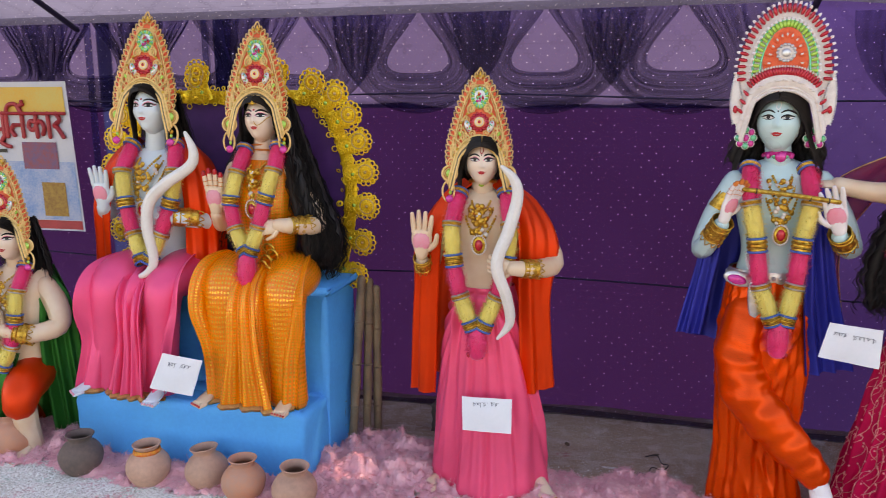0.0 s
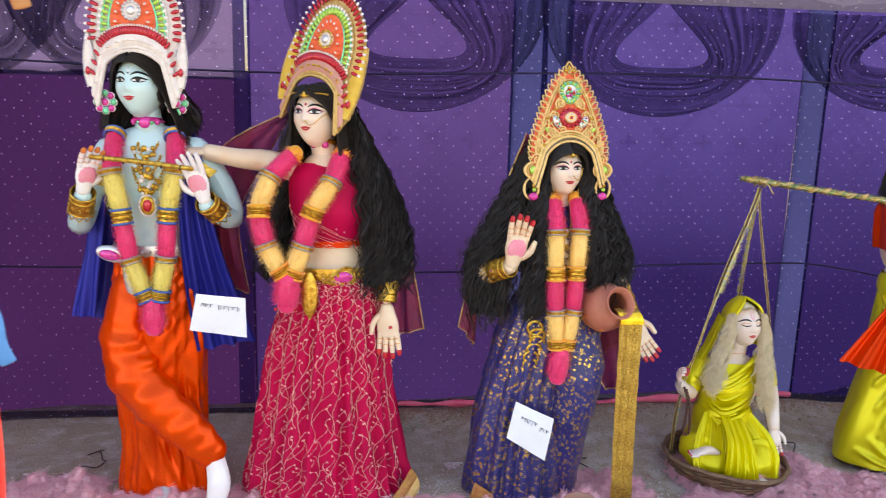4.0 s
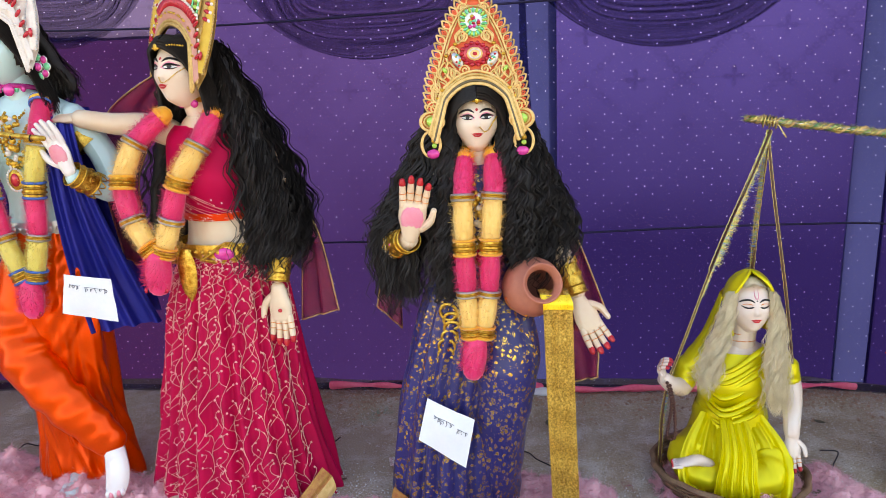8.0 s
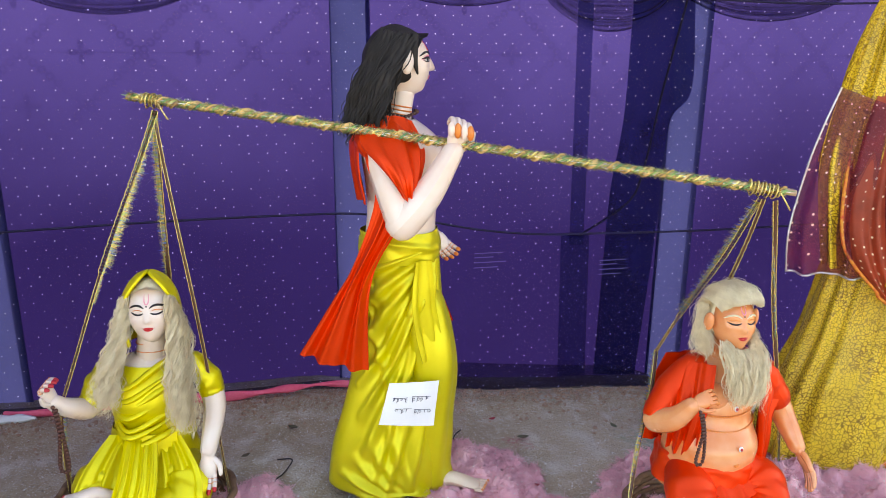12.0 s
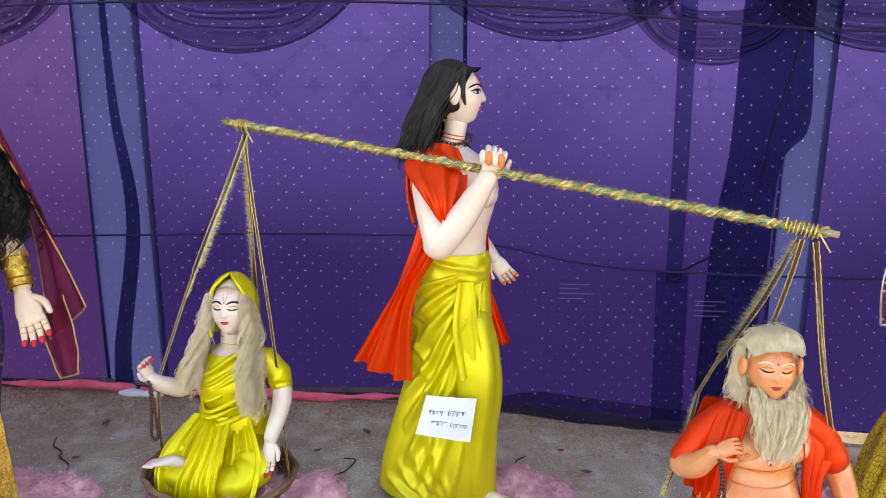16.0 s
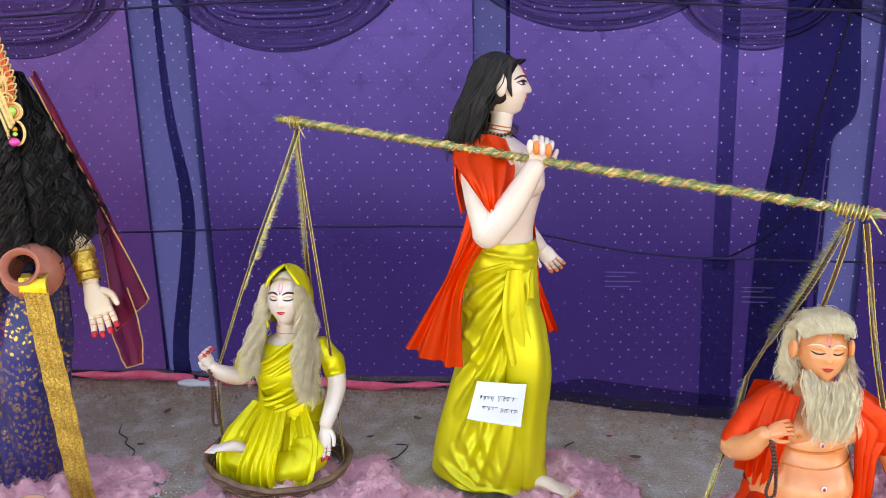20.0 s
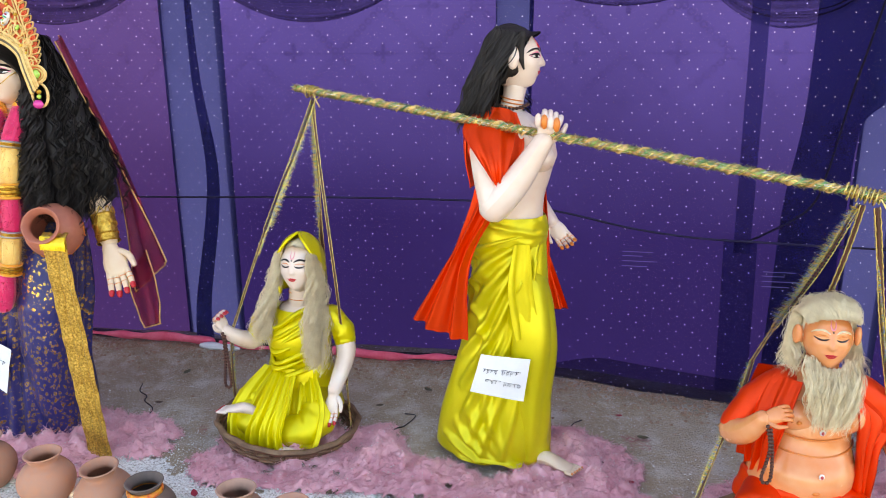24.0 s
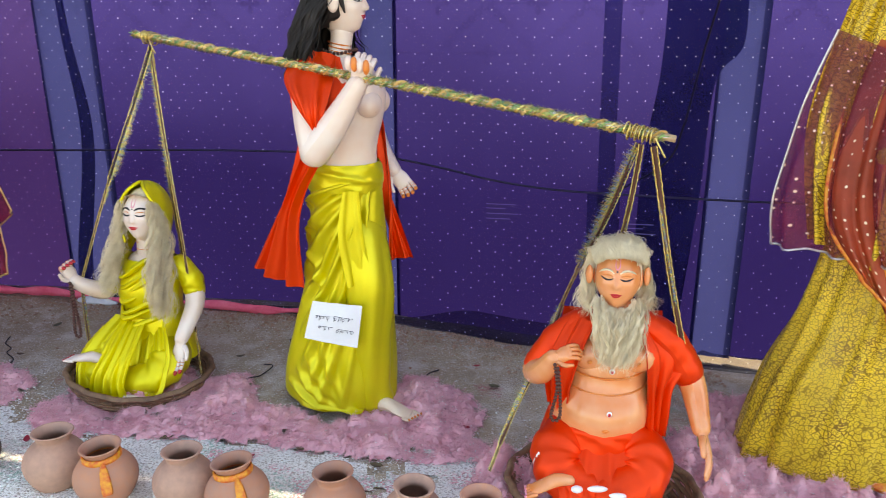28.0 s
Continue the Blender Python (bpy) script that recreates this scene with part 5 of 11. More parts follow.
def paper_note(m, corners, label, lines, curl=0.01):
    """A torn sheet of paper with handwriting that shows as plain strokes. lines: (start, end, height across the sheet)."""
    root = thing("paper_note", m, label, "paper note", "paper notes on the figures")
    c = np.array(corners, float)
    s = Sculpt()
    n = 9

    def at(u, v, lift=0.0):
        p = c[0] * (1 - u) * (1 - v) + c[1] * u * (1 - v) + c[2] * u * v + c[3] * (1 - u) * v
        nor = unit(np.cross(c[1] - c[0], c[3] - c[0]))
        if nor[1] > 0:
            nor = -nor
        return p + nor * (curl * math.sin(u * 3.14) * math.sin(v * 2.5 + 0.4) + 0.004 * noise.noise((u * 3 + c[0][0] * 9, v * 3, 0.5)) + 0.002 * noise.noise((u * 9, v * 8, 2.5)) + lift)

    rows = [[at(u, v) for u in np.linspace(0, 1, n)] for v in np.linspace(0, 1, n)]
    s.grid(rows, PAPER, False, 0.2, 0.15)
    s.grid([[at(u, v, -0.0008) for u in np.linspace(0, 1, n)] for v in np.linspace(0, 1, n)], PAPER, False, 0.2, 0.15)
    s.done("sheet", root)
    rng = np.random.default_rng(int(abs(c[0][0]) * 1000))
    for u0, u1, v in lines:
        s = Sculpt()
        ink = 0.00095
        s.tube([at(u, v - 0.05 + 0.012 * math.sin(9 * u), 0.0014) for u in np.linspace(u0, u1, 6)], [(ink, 0.0005)] * 6, PENINK, 6, 12)
        u = u0 + 0.015
        while u < u1 - 0.01:
            drop = rng.uniform(0.07, 0.12)
            s.tube([at(u + 0.012 * rng.normal(), v - 0.05 + drop * q, 0.0014) for q in (0, 0.5, 1)], [(ink, 0.0005)] * 3, PENINK, 6, 6)
            if rng.random() < 0.75:
                w = rng.uniform(0.03, 0.05)
                s.tube([at(u + a * w, v - 0.05 + drop * b, 0.0014) for a, b in ((0.0, 0.35), (0.55, 0.2), (0.9, 0.5), (0.4, 0.75), (0.0, 0.6))], [(ink * 0.9, 0.0005)] * 5, PENINK, 6, 14)
            u += rng.uniform(0.065, 0.1)
        s.done("ink_stroke", root)
    return root


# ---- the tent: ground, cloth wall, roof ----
# both violet cloths carry the brighter upper wall as paler colours above
CLOTH = tent_cloth("violet_printed_cloth", (0.0145, 0.0092, 0.068), (0.025, 0.0145, 0.125), damask=0.42, passing=0.5, band=1.2, lit_top=(0.6, 1.62, (0.056, 0.044, 0.19), (0.076, 0.057, 0.32)))
CLOTHMID = tent_cloth("violet_plum_cloth", (0.030, 0.016, 0.082), (0.048, 0.022, 0.145), damask=0.4, passing=0.5, band=1.2, lit_top=(0.66, 1.62, (0.066, 0.043, 0.17), (0.092, 0.056, 0.27)))
CLOTHPLUM = tent_cloth("aubergine_cloth", (0.040, 0.013, 0.074), (0.062, 0.019, 0.12), damask=0.3, passing=0.42, band=1.3)
# backlit brightness of the upper wall is put into this printed cloth's mauve
CLOTHMAUVE = tent_cloth("pale_mauve_upper_cloth", (0.155, 0.125, 0.27), (0.19, 0.15, 0.36), damask=0.6, passing=0.5)
CLOTHHEM = tent_cloth("plain_navy_hem", (0.014, 0.012, 0.07), (0.022, 0.018, 0.11), dots=1.0, passing=0.3, clear=0.35)
CLOTHLIGHT = tent_cloth("thin_blue_cloth", (0.042, 0.052, 0.17), (0.05, 0.062, 0.25), damask=0.5, passing=0.5, band=1.2)
VEIL = tent_cloth("sequinned_veil", (0.0125, 0.0095, 0.064), (0.019, 0.014, 0.095), dots=1.02, clear=0.5, passing=0.45)
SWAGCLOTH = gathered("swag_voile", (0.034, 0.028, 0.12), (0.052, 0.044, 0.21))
ROOFCLOTH = tent_cloth("pale_lilac_roof_cloth", (0.155, 0.16, 0.26), (0.16, 0.16, 0.28), dots=0.9, damask=0.7, passing=0.35)
FOLDCLOTH = tent_cloth("loose_navy_cloth", (0.036, 0.042, 0.30), (0.05, 0.058, 0.46), passing=0.4, clear=0.26)
CORDBLUE = surface("dark_blue_cord", (0.012, 0.010, 0.05), None, 0.7, bump=0.2)
PINKBAND = surface("faded_pink_cloth", (1.0, 0.19, 0.30), (0.90, 0.10, 0.2), 0.7, scale=14, bump=0.5)


def smooth(a, b, x):
    t = min(1.0, max(0.0, (x - a) / (b - a)))
    return t * t * (3 - 2 * t)


FRONT_X, FRONT_Z = (-4, -0.5, 0.3, 1.0, 1.8, 2.6, 3.2, 4.5, 5.5, 7), (0.10, 0.10, 0.06, 0.03, 0.03, -0.005, -0.045, -0.06, -0.08, -0.12)
BACK_X, BACK_Z = (-4, -0.5, 0.7, 4.3, 5.0, 6.0, 7.5), (-0.03, -0.03, 0.0, 0.0, -0.07, -0.15, -0.2)


def off_wall(x, y):
    """How far a place lies in front of the cloth wall."""
    return (4.02 - 0.26 * x - y) / 1.0333


def ground_z(x, y):
    """The uneven trodden earth of the stall."""
    f, b = float(np.interp(x, FRONT_X, FRONT_Z)), float(np.interp(x, BACK_X, BACK_Z))
    o = off_wall(x, y)
    k = smooth(0.25, 0.85, o)
    z = b + (f - b) * k + 0.012 * noise.noise((x * 2.1, y * 2.1, 0.3)) + 0.006 * noise.noise((x * 7, y * 7, 1.3))
    z += 0.022 * math.exp(-((o - 0.17) / 0.1) ** 2) * (1 if x > 2.2 else 0.4)
    far = max(abs(x - 2) - 8, abs(y) - 9, 0)
    return z * max(0.0, 1 - far / 20) - 0.05 * min(1.0, far / 20)


def wall_pt(x, z, off=0.0):
    return (x - 0.2517 * off, 4.02 - 0.26 * x - 0.968 * off, z)


def earth():
    m, t, b = nodes_of("trodden_grey_earth")
    t.nodes.new("ShaderNodeTexCoord")
    broad, mid, grit = noise_out(t, 1.6, 4), noise_out(t, 11.0, 6), noise_out(t, 130.0, 4)
    col = mix_colour(t, ramp(t, broad, 0.35, 0.65), (0.38, 0.28, 0.18), (0.50, 0.40, 0.28))
    col = mix_colour(t, ramp(t, mid, 0.48, 0.75), col, (0.62, 0.56, 0.48))
    col = mix_colour(t, math_node(t, "MULTIPLY", ramp(t, grit, 0.55, 0.7), 0.75), col, (0.22, 0.17, 0.13))
    specks = ramp(t, noise_out(t, 210.0, 2), 0.60, 0.65)
    col = mix_colour(t, math_node(t, "MULTIPLY", specks, 0.8), col, (0.85, 0.84, 0.80))
    powder = math_node(t, "MULTIPLY", ramp(t, noise_out(t, 3.1, 5), 0.64, 0.72), ramp(t, noise_out(t, 60.0, 2), 0.4, 0.6))
    col = mix_colour(t, math_node(t, "MULTIPLY", powder, 0.6), col, (0.10, 0.30, 0.20))
    powder2 = math_node(t, "MULTIPLY", ramp(t, noise_out(t, 4.3, 5), 0.66, 0.72), ramp(t, noise_out(t, 75.0, 2), 0.4, 0.6))
    col = mix_colour(t, math_node(t, "MULTIPLY", powder2, 0.7), col, (0.45, 0.10, 0.13))
    # ground before the stall, out of view, is darkened to weaken its bounced light
    sp = t.nodes.new("ShaderNodeSeparateXYZ")
    t.links.new(t.nodes["Texture Coordinate"].outputs["Object"], sp.inputs[0])
    lane = math_node(t, "ADD", math_node(t, "ADD", sp.outputs[1], math_node(t, "MULTIPLY", sp.outputs[0], 0.26)), math_node(t, "MULTIPLY", mid, 0.5))
    col = mix_colour(t, ramp(t, lane, 1.7, 2.1), mix_colour(t, ramp(t, mid, 0.35, 0.65), (0.11, 0.09, 0.06), (0.2, 0.165, 0.12)), col)
    t.links.new(col, b.inputs["Base Color"])
    b.inputs["Roughness"].default_value = 0.93
    bp = put(t, "ShaderNodeBump", Strength=1.0, Distance=0.014)
    t.links.new(math_node(t, "ADD", mid, math_node(t, "MULTIPLY", grit, 0.5)), bp.inputs["Height"])
    t.links.new(bp.outputs[0], b.inputs["Normal"])
    return m


EARTH = earth()
s = Sculpt()
gx = np.concatenate([-np.geomspace(400, 4.2, 12), np.arange(-4.0, 8.0, 0.07), np.geomspace(8.2, 400, 12)])
gy = np.concatenate([-np.geomspace(400, 3.2, 10), np.arange(-3.0, 0.6, 0.25), np.arange(0.7, 5.2, 0.06), np.geomspace(5.4, 400, 12)])
s.grid([[(x, y, ground_z(x, y)) for x in gx] for y in gy], EARTH, False, 10, 10)
ground = tagged(s.done("ground"), "uneven grey trodden earth with specks of coloured powder", "ground", kind="structure")

wall = thing("wall_back", pose(0, 0, 0), "purple sequinned tent cloth hung as a back wall", "cloth wall", kind="structure")


def cloth_panel(name, x0, x1, z0, z1, mat, off=0.0, ripple=0.012, seed=0, label="", lean=(0.0, 0.0), low=None, shift=(0.0, 0.0)):
    nx, nz = max(4, int((x1 - x0) / 0.045)), 40
    rows = []
    for k in range(nz + 1):
        t = k / nz
        row = []
        for i in range(nx + 1):
            u = i / nx
            x = x0 + (x1 - x0) * u + (lean[0] * (1 - u) + lean[1] * u) * (1 - t) + shift[0] * (1 - u) + shift[1] * u
            zb = z0 if low is None else low(x)
            z = zb + (z1 - zb) * t
            r = ripple * (noise.noise((x * 2.3, z * 0.35, seed)) * 1.6 + 0.5 * noise.noise((x * 9, z * 0.9, seed + 5)))
            row.append(wall_pt(x, z, off + r))
        rows.append(row)
    sc = Sculpt()
    sc.grid(rows, mat, False, 1, 1)
    uv = np.array([[(p[0] / 0.968, p[2]) for p in row] for row in rows]).reshape(-1, 2)
    sc.uv[-1] = uv
    return sc.done(name, wall, label)


def cloth_foot(x):
    return float(np.interp(x, BACK_X, BACK_Z)) + (0.03 if x > 5.8 else -0.03) + 0.008 * math.sin(3.1 * x)


cuts = (-4.6, -2.12, -1.36, 1.68, 3.02, 5.37, 7.8)
BACK = -0.10
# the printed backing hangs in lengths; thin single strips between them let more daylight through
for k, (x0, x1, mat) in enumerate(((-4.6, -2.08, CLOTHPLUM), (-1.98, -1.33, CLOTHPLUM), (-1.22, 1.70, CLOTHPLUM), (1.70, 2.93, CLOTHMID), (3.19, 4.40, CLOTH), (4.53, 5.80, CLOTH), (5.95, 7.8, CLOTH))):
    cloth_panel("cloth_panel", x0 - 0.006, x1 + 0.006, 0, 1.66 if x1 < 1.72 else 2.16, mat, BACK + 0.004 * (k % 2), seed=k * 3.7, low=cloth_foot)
for x0, x1 in ((-2.08, -1.98), (-1.33, -1.22), (2.915, 3.205), (4.39, 4.54), (5.79, 5.96)):
    cloth_panel("thin_strip", x0, x1, 0, 2.16, CLOTHLIGHT, BACK + 0.012, 0.004, x0, "thin grey-blue strip of single cloth", low=cloth_foot)
# strip at x 1.64 paints a pole's shadow; the others are doubled cloth
for x0, x1, z0, z1, ln in ((1.64, 1.715, 0.02, 2.14, -0.02), (5.34, 5.405, 0.55, 2.12, 0.03), (5.33, 5.46, -0.08, 0.6, 0.02), (-2.14, -2.09, 0.6, 2.14, 0.0), (-1.38, -1.34, 1.2, 2.14, 0.0)):
    cloth_panel("dark_strip", x0, x1, z0, z1, FOLDCLOTH, -0.05, 0.006, x0 + 9, "dark navy strip behind the veil", (ln, ln))
s = Sculpt()
s.sheet([wall_pt(*p, -0.055) for p in ((3.05, 2.14), (3.055, 1.7), (3.06, 1.25), (3.09, 0.77), (2.985, 0.19), (2.97, -0.02))], [wall_pt(*p, -0.055) for p in ((3.075, 2.14), (3.082, 1.7), (3.10, 1.25), (3.15, 0.77), (3.06, 0.19), (3.06, -0.02))], FOLDCLOTH, 40, 8, 1, 0.004)
s.done("dark_fold", wall, "narrow dark navy fold hanging before the thin strip")
s = Sculpt()
s.sheet([wall_pt(*p, -0.05) for p in ((5.60, 2.12), (5.585, 1.64), (5.58, 1.13), (5.54, 0.775), (5.53, 0.4), (5.52, -0.08))], [wall_pt(*p, -0.05) for p in ((5.84, 2.12), (5.85, 1.6), (5.87, 1.22), (5.78, 1.06), (5.765, 0.6), (5.72, -0.1))], FOLDCLOTH, 60, 16, 2, 0.004)
s.done("dark_fold", wall, "wide loose dark navy fold of cloth")
s = Sculpt()
s.tube([wall_pt(*p, -0.035) for p in ((5.86, 1.9), (5.80, 1.55), (5.73, 1.2), (5.68, 0.9), (5.62, 0.74), (5.41, 0.6))], 0.005, CORDBLUE, 6, 60)
s.done("fold_edge", wall, "rolled dark edge of the loose fold")
cloth_panel("veil", -4.6, 7.8, 0, 2.14, VEIL, 0.02, 0.009, 77.0, "sheer violet veil with rows of small sequins", low=cloth_foot)
for k in range(6):
    a, b = cuts[k], cuts[k + 1]
    sc = Sculpt()
    rows = []
    for h in np.linspace(0, 1, 5):
        rows.append([wall_pt(x, cloth_foot(x) - 0.006 + (0.075 + 0.09 * smooth(4.55, 4.9, x) * (1 - smooth(5.55, 5.9, x)) + 0.012 * noise.noise((x, 2, 2))) * h, 0.037 + 0.006 * noise.noise((x * 5, h, 0.1))) for x in np.linspace(a, b, 60)])
    sc.grid(rows, CLOTHHEM, False, b - a, 0.12)
    sc.done("navy_hem", wall, "navy hem strip")
for z0, r in ((0.735, 0.0045), (1.675, 0.005)):
    sc = Sculpt()
    sc.tube([wall_pt(x, z0 + 0.02 * math.sin(1.7 * x + z0) - (0.1 * smooth(4.4, 5.2, x) if z0 < 1 else 0.1 * smooth(4.6, 6.5, x)), 0.04) for x in np.linspace(-4.5, 7.7, 50)], r, CORDBLUE, 6, 300)
    sc.done("cord", wall, "taut dark blue cord")


for k in range(6):
    if cuts[k] > 1.6:
        continue
    cloth_panel("upper_cloth", cuts[k], cuts[k + 1] + 0.004, 1.62, 2.15, CLOTHMAUVE, BACK + 0.016, 0.006, k * 2.1, "paler mauve printed cloth behind the swags")


def swag(c, wi, wo, top, zi, zo, seed, off=-0.04):
    rows = []
    for r in np.linspace(0, 1, 40):
        w, d = wi + (wo - wi) * r, (top - zi) + (zi - zo) * r
        row = []
        for t in np.linspace(0, math.pi, 46):
            pl = 0.017 * math.sin(r * 6.28 * 9 + 0.8 * math.sin(t * 2 + seed)) * (0.4 + 0.6 * abs(math.cos(t))) + 0.006 * math.sin(r * 6.28 * 3 + seed)
            co, q = math.cos(t), max(0.0, math.sin(t))
            inner = 1.75 * q ** 1.1 * math.copysign(abs(co) ** 0.6, co)
            x = c - w * (1 - 0.10 * q * q) * (inner * (1 - r) + co * r)
            row.append(wall_pt(x, top - d * max(0.0, math.sin(t)) ** 0.85, off + pl + 0.02 * math.sin(t)))
        rows.append(row)
    sc = Sculpt()
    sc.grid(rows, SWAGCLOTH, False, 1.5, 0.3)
    sc.uv[-1] = np.array([[(c + 2 * j / 45, i / 39) for j in range(46)] for i in range(40)]).reshape(-1, 2)
    sc.done("swag", wall, "dark gathered voile swag")


for k in range(8):
    swag(-3.36 + 0.644 * k, 0.17, 0.47, 2.13, 1.80, 1.59, k, -0.045 + 0.012 * (k % 2))
for k, (c, top, zi, zo) in enumerate(((2.46, 2.06, 1.74, 1.49), (3.63, 2.06, 1.73, 1.49), (4.88, 2.02, 1.76, 1.54), (6.15, 1.98, 1.7, 1.5), (7.2, 1.95, 1.66, 1.46))):
    swag(c, 0.24, 0.60, top, zi, zo, k + 20)
swag(5.49, 0.16, 0.42, 2.0, 1.66, 1.45, 31, -0.075)
for x0, x1 in ((2.2, 3.12), (3.16, 4.42)):
    sc = Sculpt()
    n = 50
    sc.tube([wall_pt(x, cloth_foot(x) + 0.072 + 0.006 * math.sin(9 * x), 0.085) for x in np.linspace(x0, x1, n)], [(0.012 + 0.004 * math.sin(17 * x) + 0.003 * math.sin(41 * x), 0.016 + 0.006 * math.sin(7 * x) + 0.004 * math.sin(29 * x)) for x in np.linspace(x0, x1, n)], PINKBAND, 10, 160, up=(0, 0, 1), ripple=(4, 0.12))
    sc.done("pink_edge", wall, "twisted faded pink cloth edge at the foot")
s = Sculpt()
s.tube([wall_pt(x, cloth_foot(x) + 0.06, 0.11) for x in np.linspace(3.08, 3.26, 8)], [0.012, 0.02, 0.024, 0.02, 0.016, 0.02, 0.014, 0.008], PAPER, 8, 20)
tagged(s.done("cloth_scrap"), "crumpled off-white scrap of cloth by the wall", "cloth scrap")

roof = thing("ceiling", pose(0, 0, 0), "pale lilac printed tent roof cloth", "tent roof", kind="structure")
s = Sculpt()
rows = []
for o, z in ((0.0, 2.10), (0.02, 2.16), (0.12, 2.25), (0.4, 2.34), (0.7, 2.41), (0.95, 2.46), (1.12, 2.48), (1.2, 2.44)):
    rows.append([wall_pt(x, z - (0.07 if x > 2.5 else 0.07 * smooth(1.7, 2.5, x)) + 0.02 * math.sin(2.3 * x + o) * min(1, o * 2) + 0.015 * math.sin(9 * x) * min(1, o), o) for x in np.linspace(-4.6, 7.8, 140)])
s.grid(rows, ROOFCLOTH, False, 12.8, 1.3)
s.done("roof_sheet", roof)
for x in (-2.1, 1.68, 5.36):
    sc = Sculpt()
    sc.tube([wall_pt(x, 2.06, 0.05), wall_pt(x, 2.30, 0.6), wall_pt(x, 2.38, 0.85), wall_pt(x, 2.42, 1.2)], 0.016, CORDBLUE, 8, 16)
    sc.done("roof_pole", roof, "dark blue pole under the roof cloth")
for name, x in (("wall_left", -4.6), ("wall_right", 7.8)):
    sc = Sculpt()
    rows = []
    for z in np.linspace(-0.15, 2.5, 12):
        rows.append([np.array(wall_pt(x, z, o)) + (0.03 * math.sin(7 * o + z), 0, 0) for o in np.linspace(0, 1.2, 40)])
    sc.grid(rows, CLOTH, False, 4.0, 2.6)
    tagged(sc.done(name), "purple sequinned tent cloth side wall", "cloth wall", kind="structure")


# ---- printed banner on the cloth ----
BANNER = surface("banner_vinyl", (0.62, 0.62, 0.66), (0.5, 0.54, 0.64), 0.4, scale=4, bump=0.05)
BANNERYELLOW = surface("banner_yellow", (0.74, 0.40, 0.04), (0.66, 0.5, 0.12), 0.4, scale=5, bump=0.03)
BANNERBLUE = surface("banner_blue", (0.16, 0.30, 0.58), (0.5, 0.54, 0.66), 0.4, scale=9, bump=0.03)
BANNERRED = surface("banner_red", (0.56, 0.05, 0.06), None, 0.4, bump=0.03)
BANNERWINE = surface("banner_wine", (0.32, 0.06, 0.07), (0.16, 0.08, 0.2), 0.4, scale=30, bump=0.03)
BANNERGOLD = surface("banner_ochre", (0.46, 0.27, 0.05), (0.3, 0.14, 0.03), 0.4, scale=40, bump=0.03)
poster = thing("banner", pose(0, 0, 0), "printed vinyl banner with red lettering hung on purple cloth", "banner")


def poster_pt(u, v, off):
    x = -2.95 + 0.80 * u + 0.0 * v
    return wall_pt(x - 0.035 * v, 0.88 + 0.89 * v, 0.075 + 0.01 * math.sin(5 * u + 2 * v) + off)


def poster_patch(name, u0, u1, v0, v1, mat, off, label=""):
    sc = Sculpt()
    sc.grid([[poster_pt(u, v, off) for u in np.linspace(u0, u1, 12)] for v in np.linspace(v0, v1, 8)], mat, False, 1, 1)
    return sc.done(name, poster, label)


poster_patch("sheet", 0, 1, 0, 1, BANNER, 0.0)
poster_patch("yellow_field", 0.0, 0.97, 0.8, 0.965, BANNERYELLOW, 0.003)
poster_patch("blue_field", 0.1, 0.985, 0.075, 0.47, BANNERBLUE, 0.003)
poster_patch("red_edge", 0.0, 0.985, 0.012, 0.07, BANNERRED, 0.003)
poster_patch("picture", 0.55, 0.85, 0.42, 0.6, BANNERWINE, 0.006)
poster_patch("picture", 0.68, 0.88, 0.1, 0.33, BANNERGOLD, 0.006)
for v, u0, u1 in ((0.6, 0.12, 0.42), (0.54, 0.1, 0.42), (0.47, 0.14, 0.4)):
    poster_patch("text_bar", u0, u1, v - 0.012, v + 0.012, INK, 0.005)
s = Sculpt()


def letter(strokes, u0, v0, k, w=0.013):
    for st in strokes:
        s.tube([poster_pt(u0 + k * x, v0 + k * 1.02 * y, 0.012) for x, y in st], w, BANNERRED, 6, max(3, len(st) * 4))


bar = [(-0.02, 1.0), (1.0, 1.0)]
letter([[(0, 1), (3.95, 1)]], 0.30, 0.62, 0.168, 0.011)
letter([[(0.12, 1), (0.12, 0.35), (0.3, 0.3), (0.2, 0.22)], [(0.12, 0.38), (0.72, 0.38)], [(0.72, 1), (0.72, 0.1)], [(0.72, 0.1), (0.55, -0.12), (0.75, -0.25), (0.95, -0.3)]], 0.30, 0.62, 0.168)
letter([[(0.15, 1), (0.15, 0.1)], [(0.15, 1), (0.3, 1.3), (0.7, 1.35), (0.95, 1.0)], [(0.5, 0.55), (0.95, 0.55)], [(0.5, 0.55), (0.35, 0.35), (0.5, 0.15)], [(0.95, 1), (0.95, 0.1)], [(0.95, 1), (0.85, 1.25), (1.05, 1.35)]], 0.425, 0.62, 0.168)
letter([[(0.5, 1), (0.5, 0.1)], [(0.5, 0.62), (0.25, 0.72), (0.1, 0.5), (0.3, 0.35), (0.5, 0.55)], [(0.5, 0.6), (0.75, 0.7), (0.9, 0.45), (0.8, 0.2)], [(1.15, 1), (1.15, 0.1)]], 0.62, 0.62, 0.168)
letter([[(0.3, 1), (0.45, 0.75), (0.15, 0.55), (0.3, 0.45), (0.55, 0.1)]], 0.84, 0.62, 0.168)
s.blob(poster_pt(0.60, 0.87, 0.014), 0.012, BANNERRED, None, 8, 5)
s.done("lettering", poster, "large red lettering")


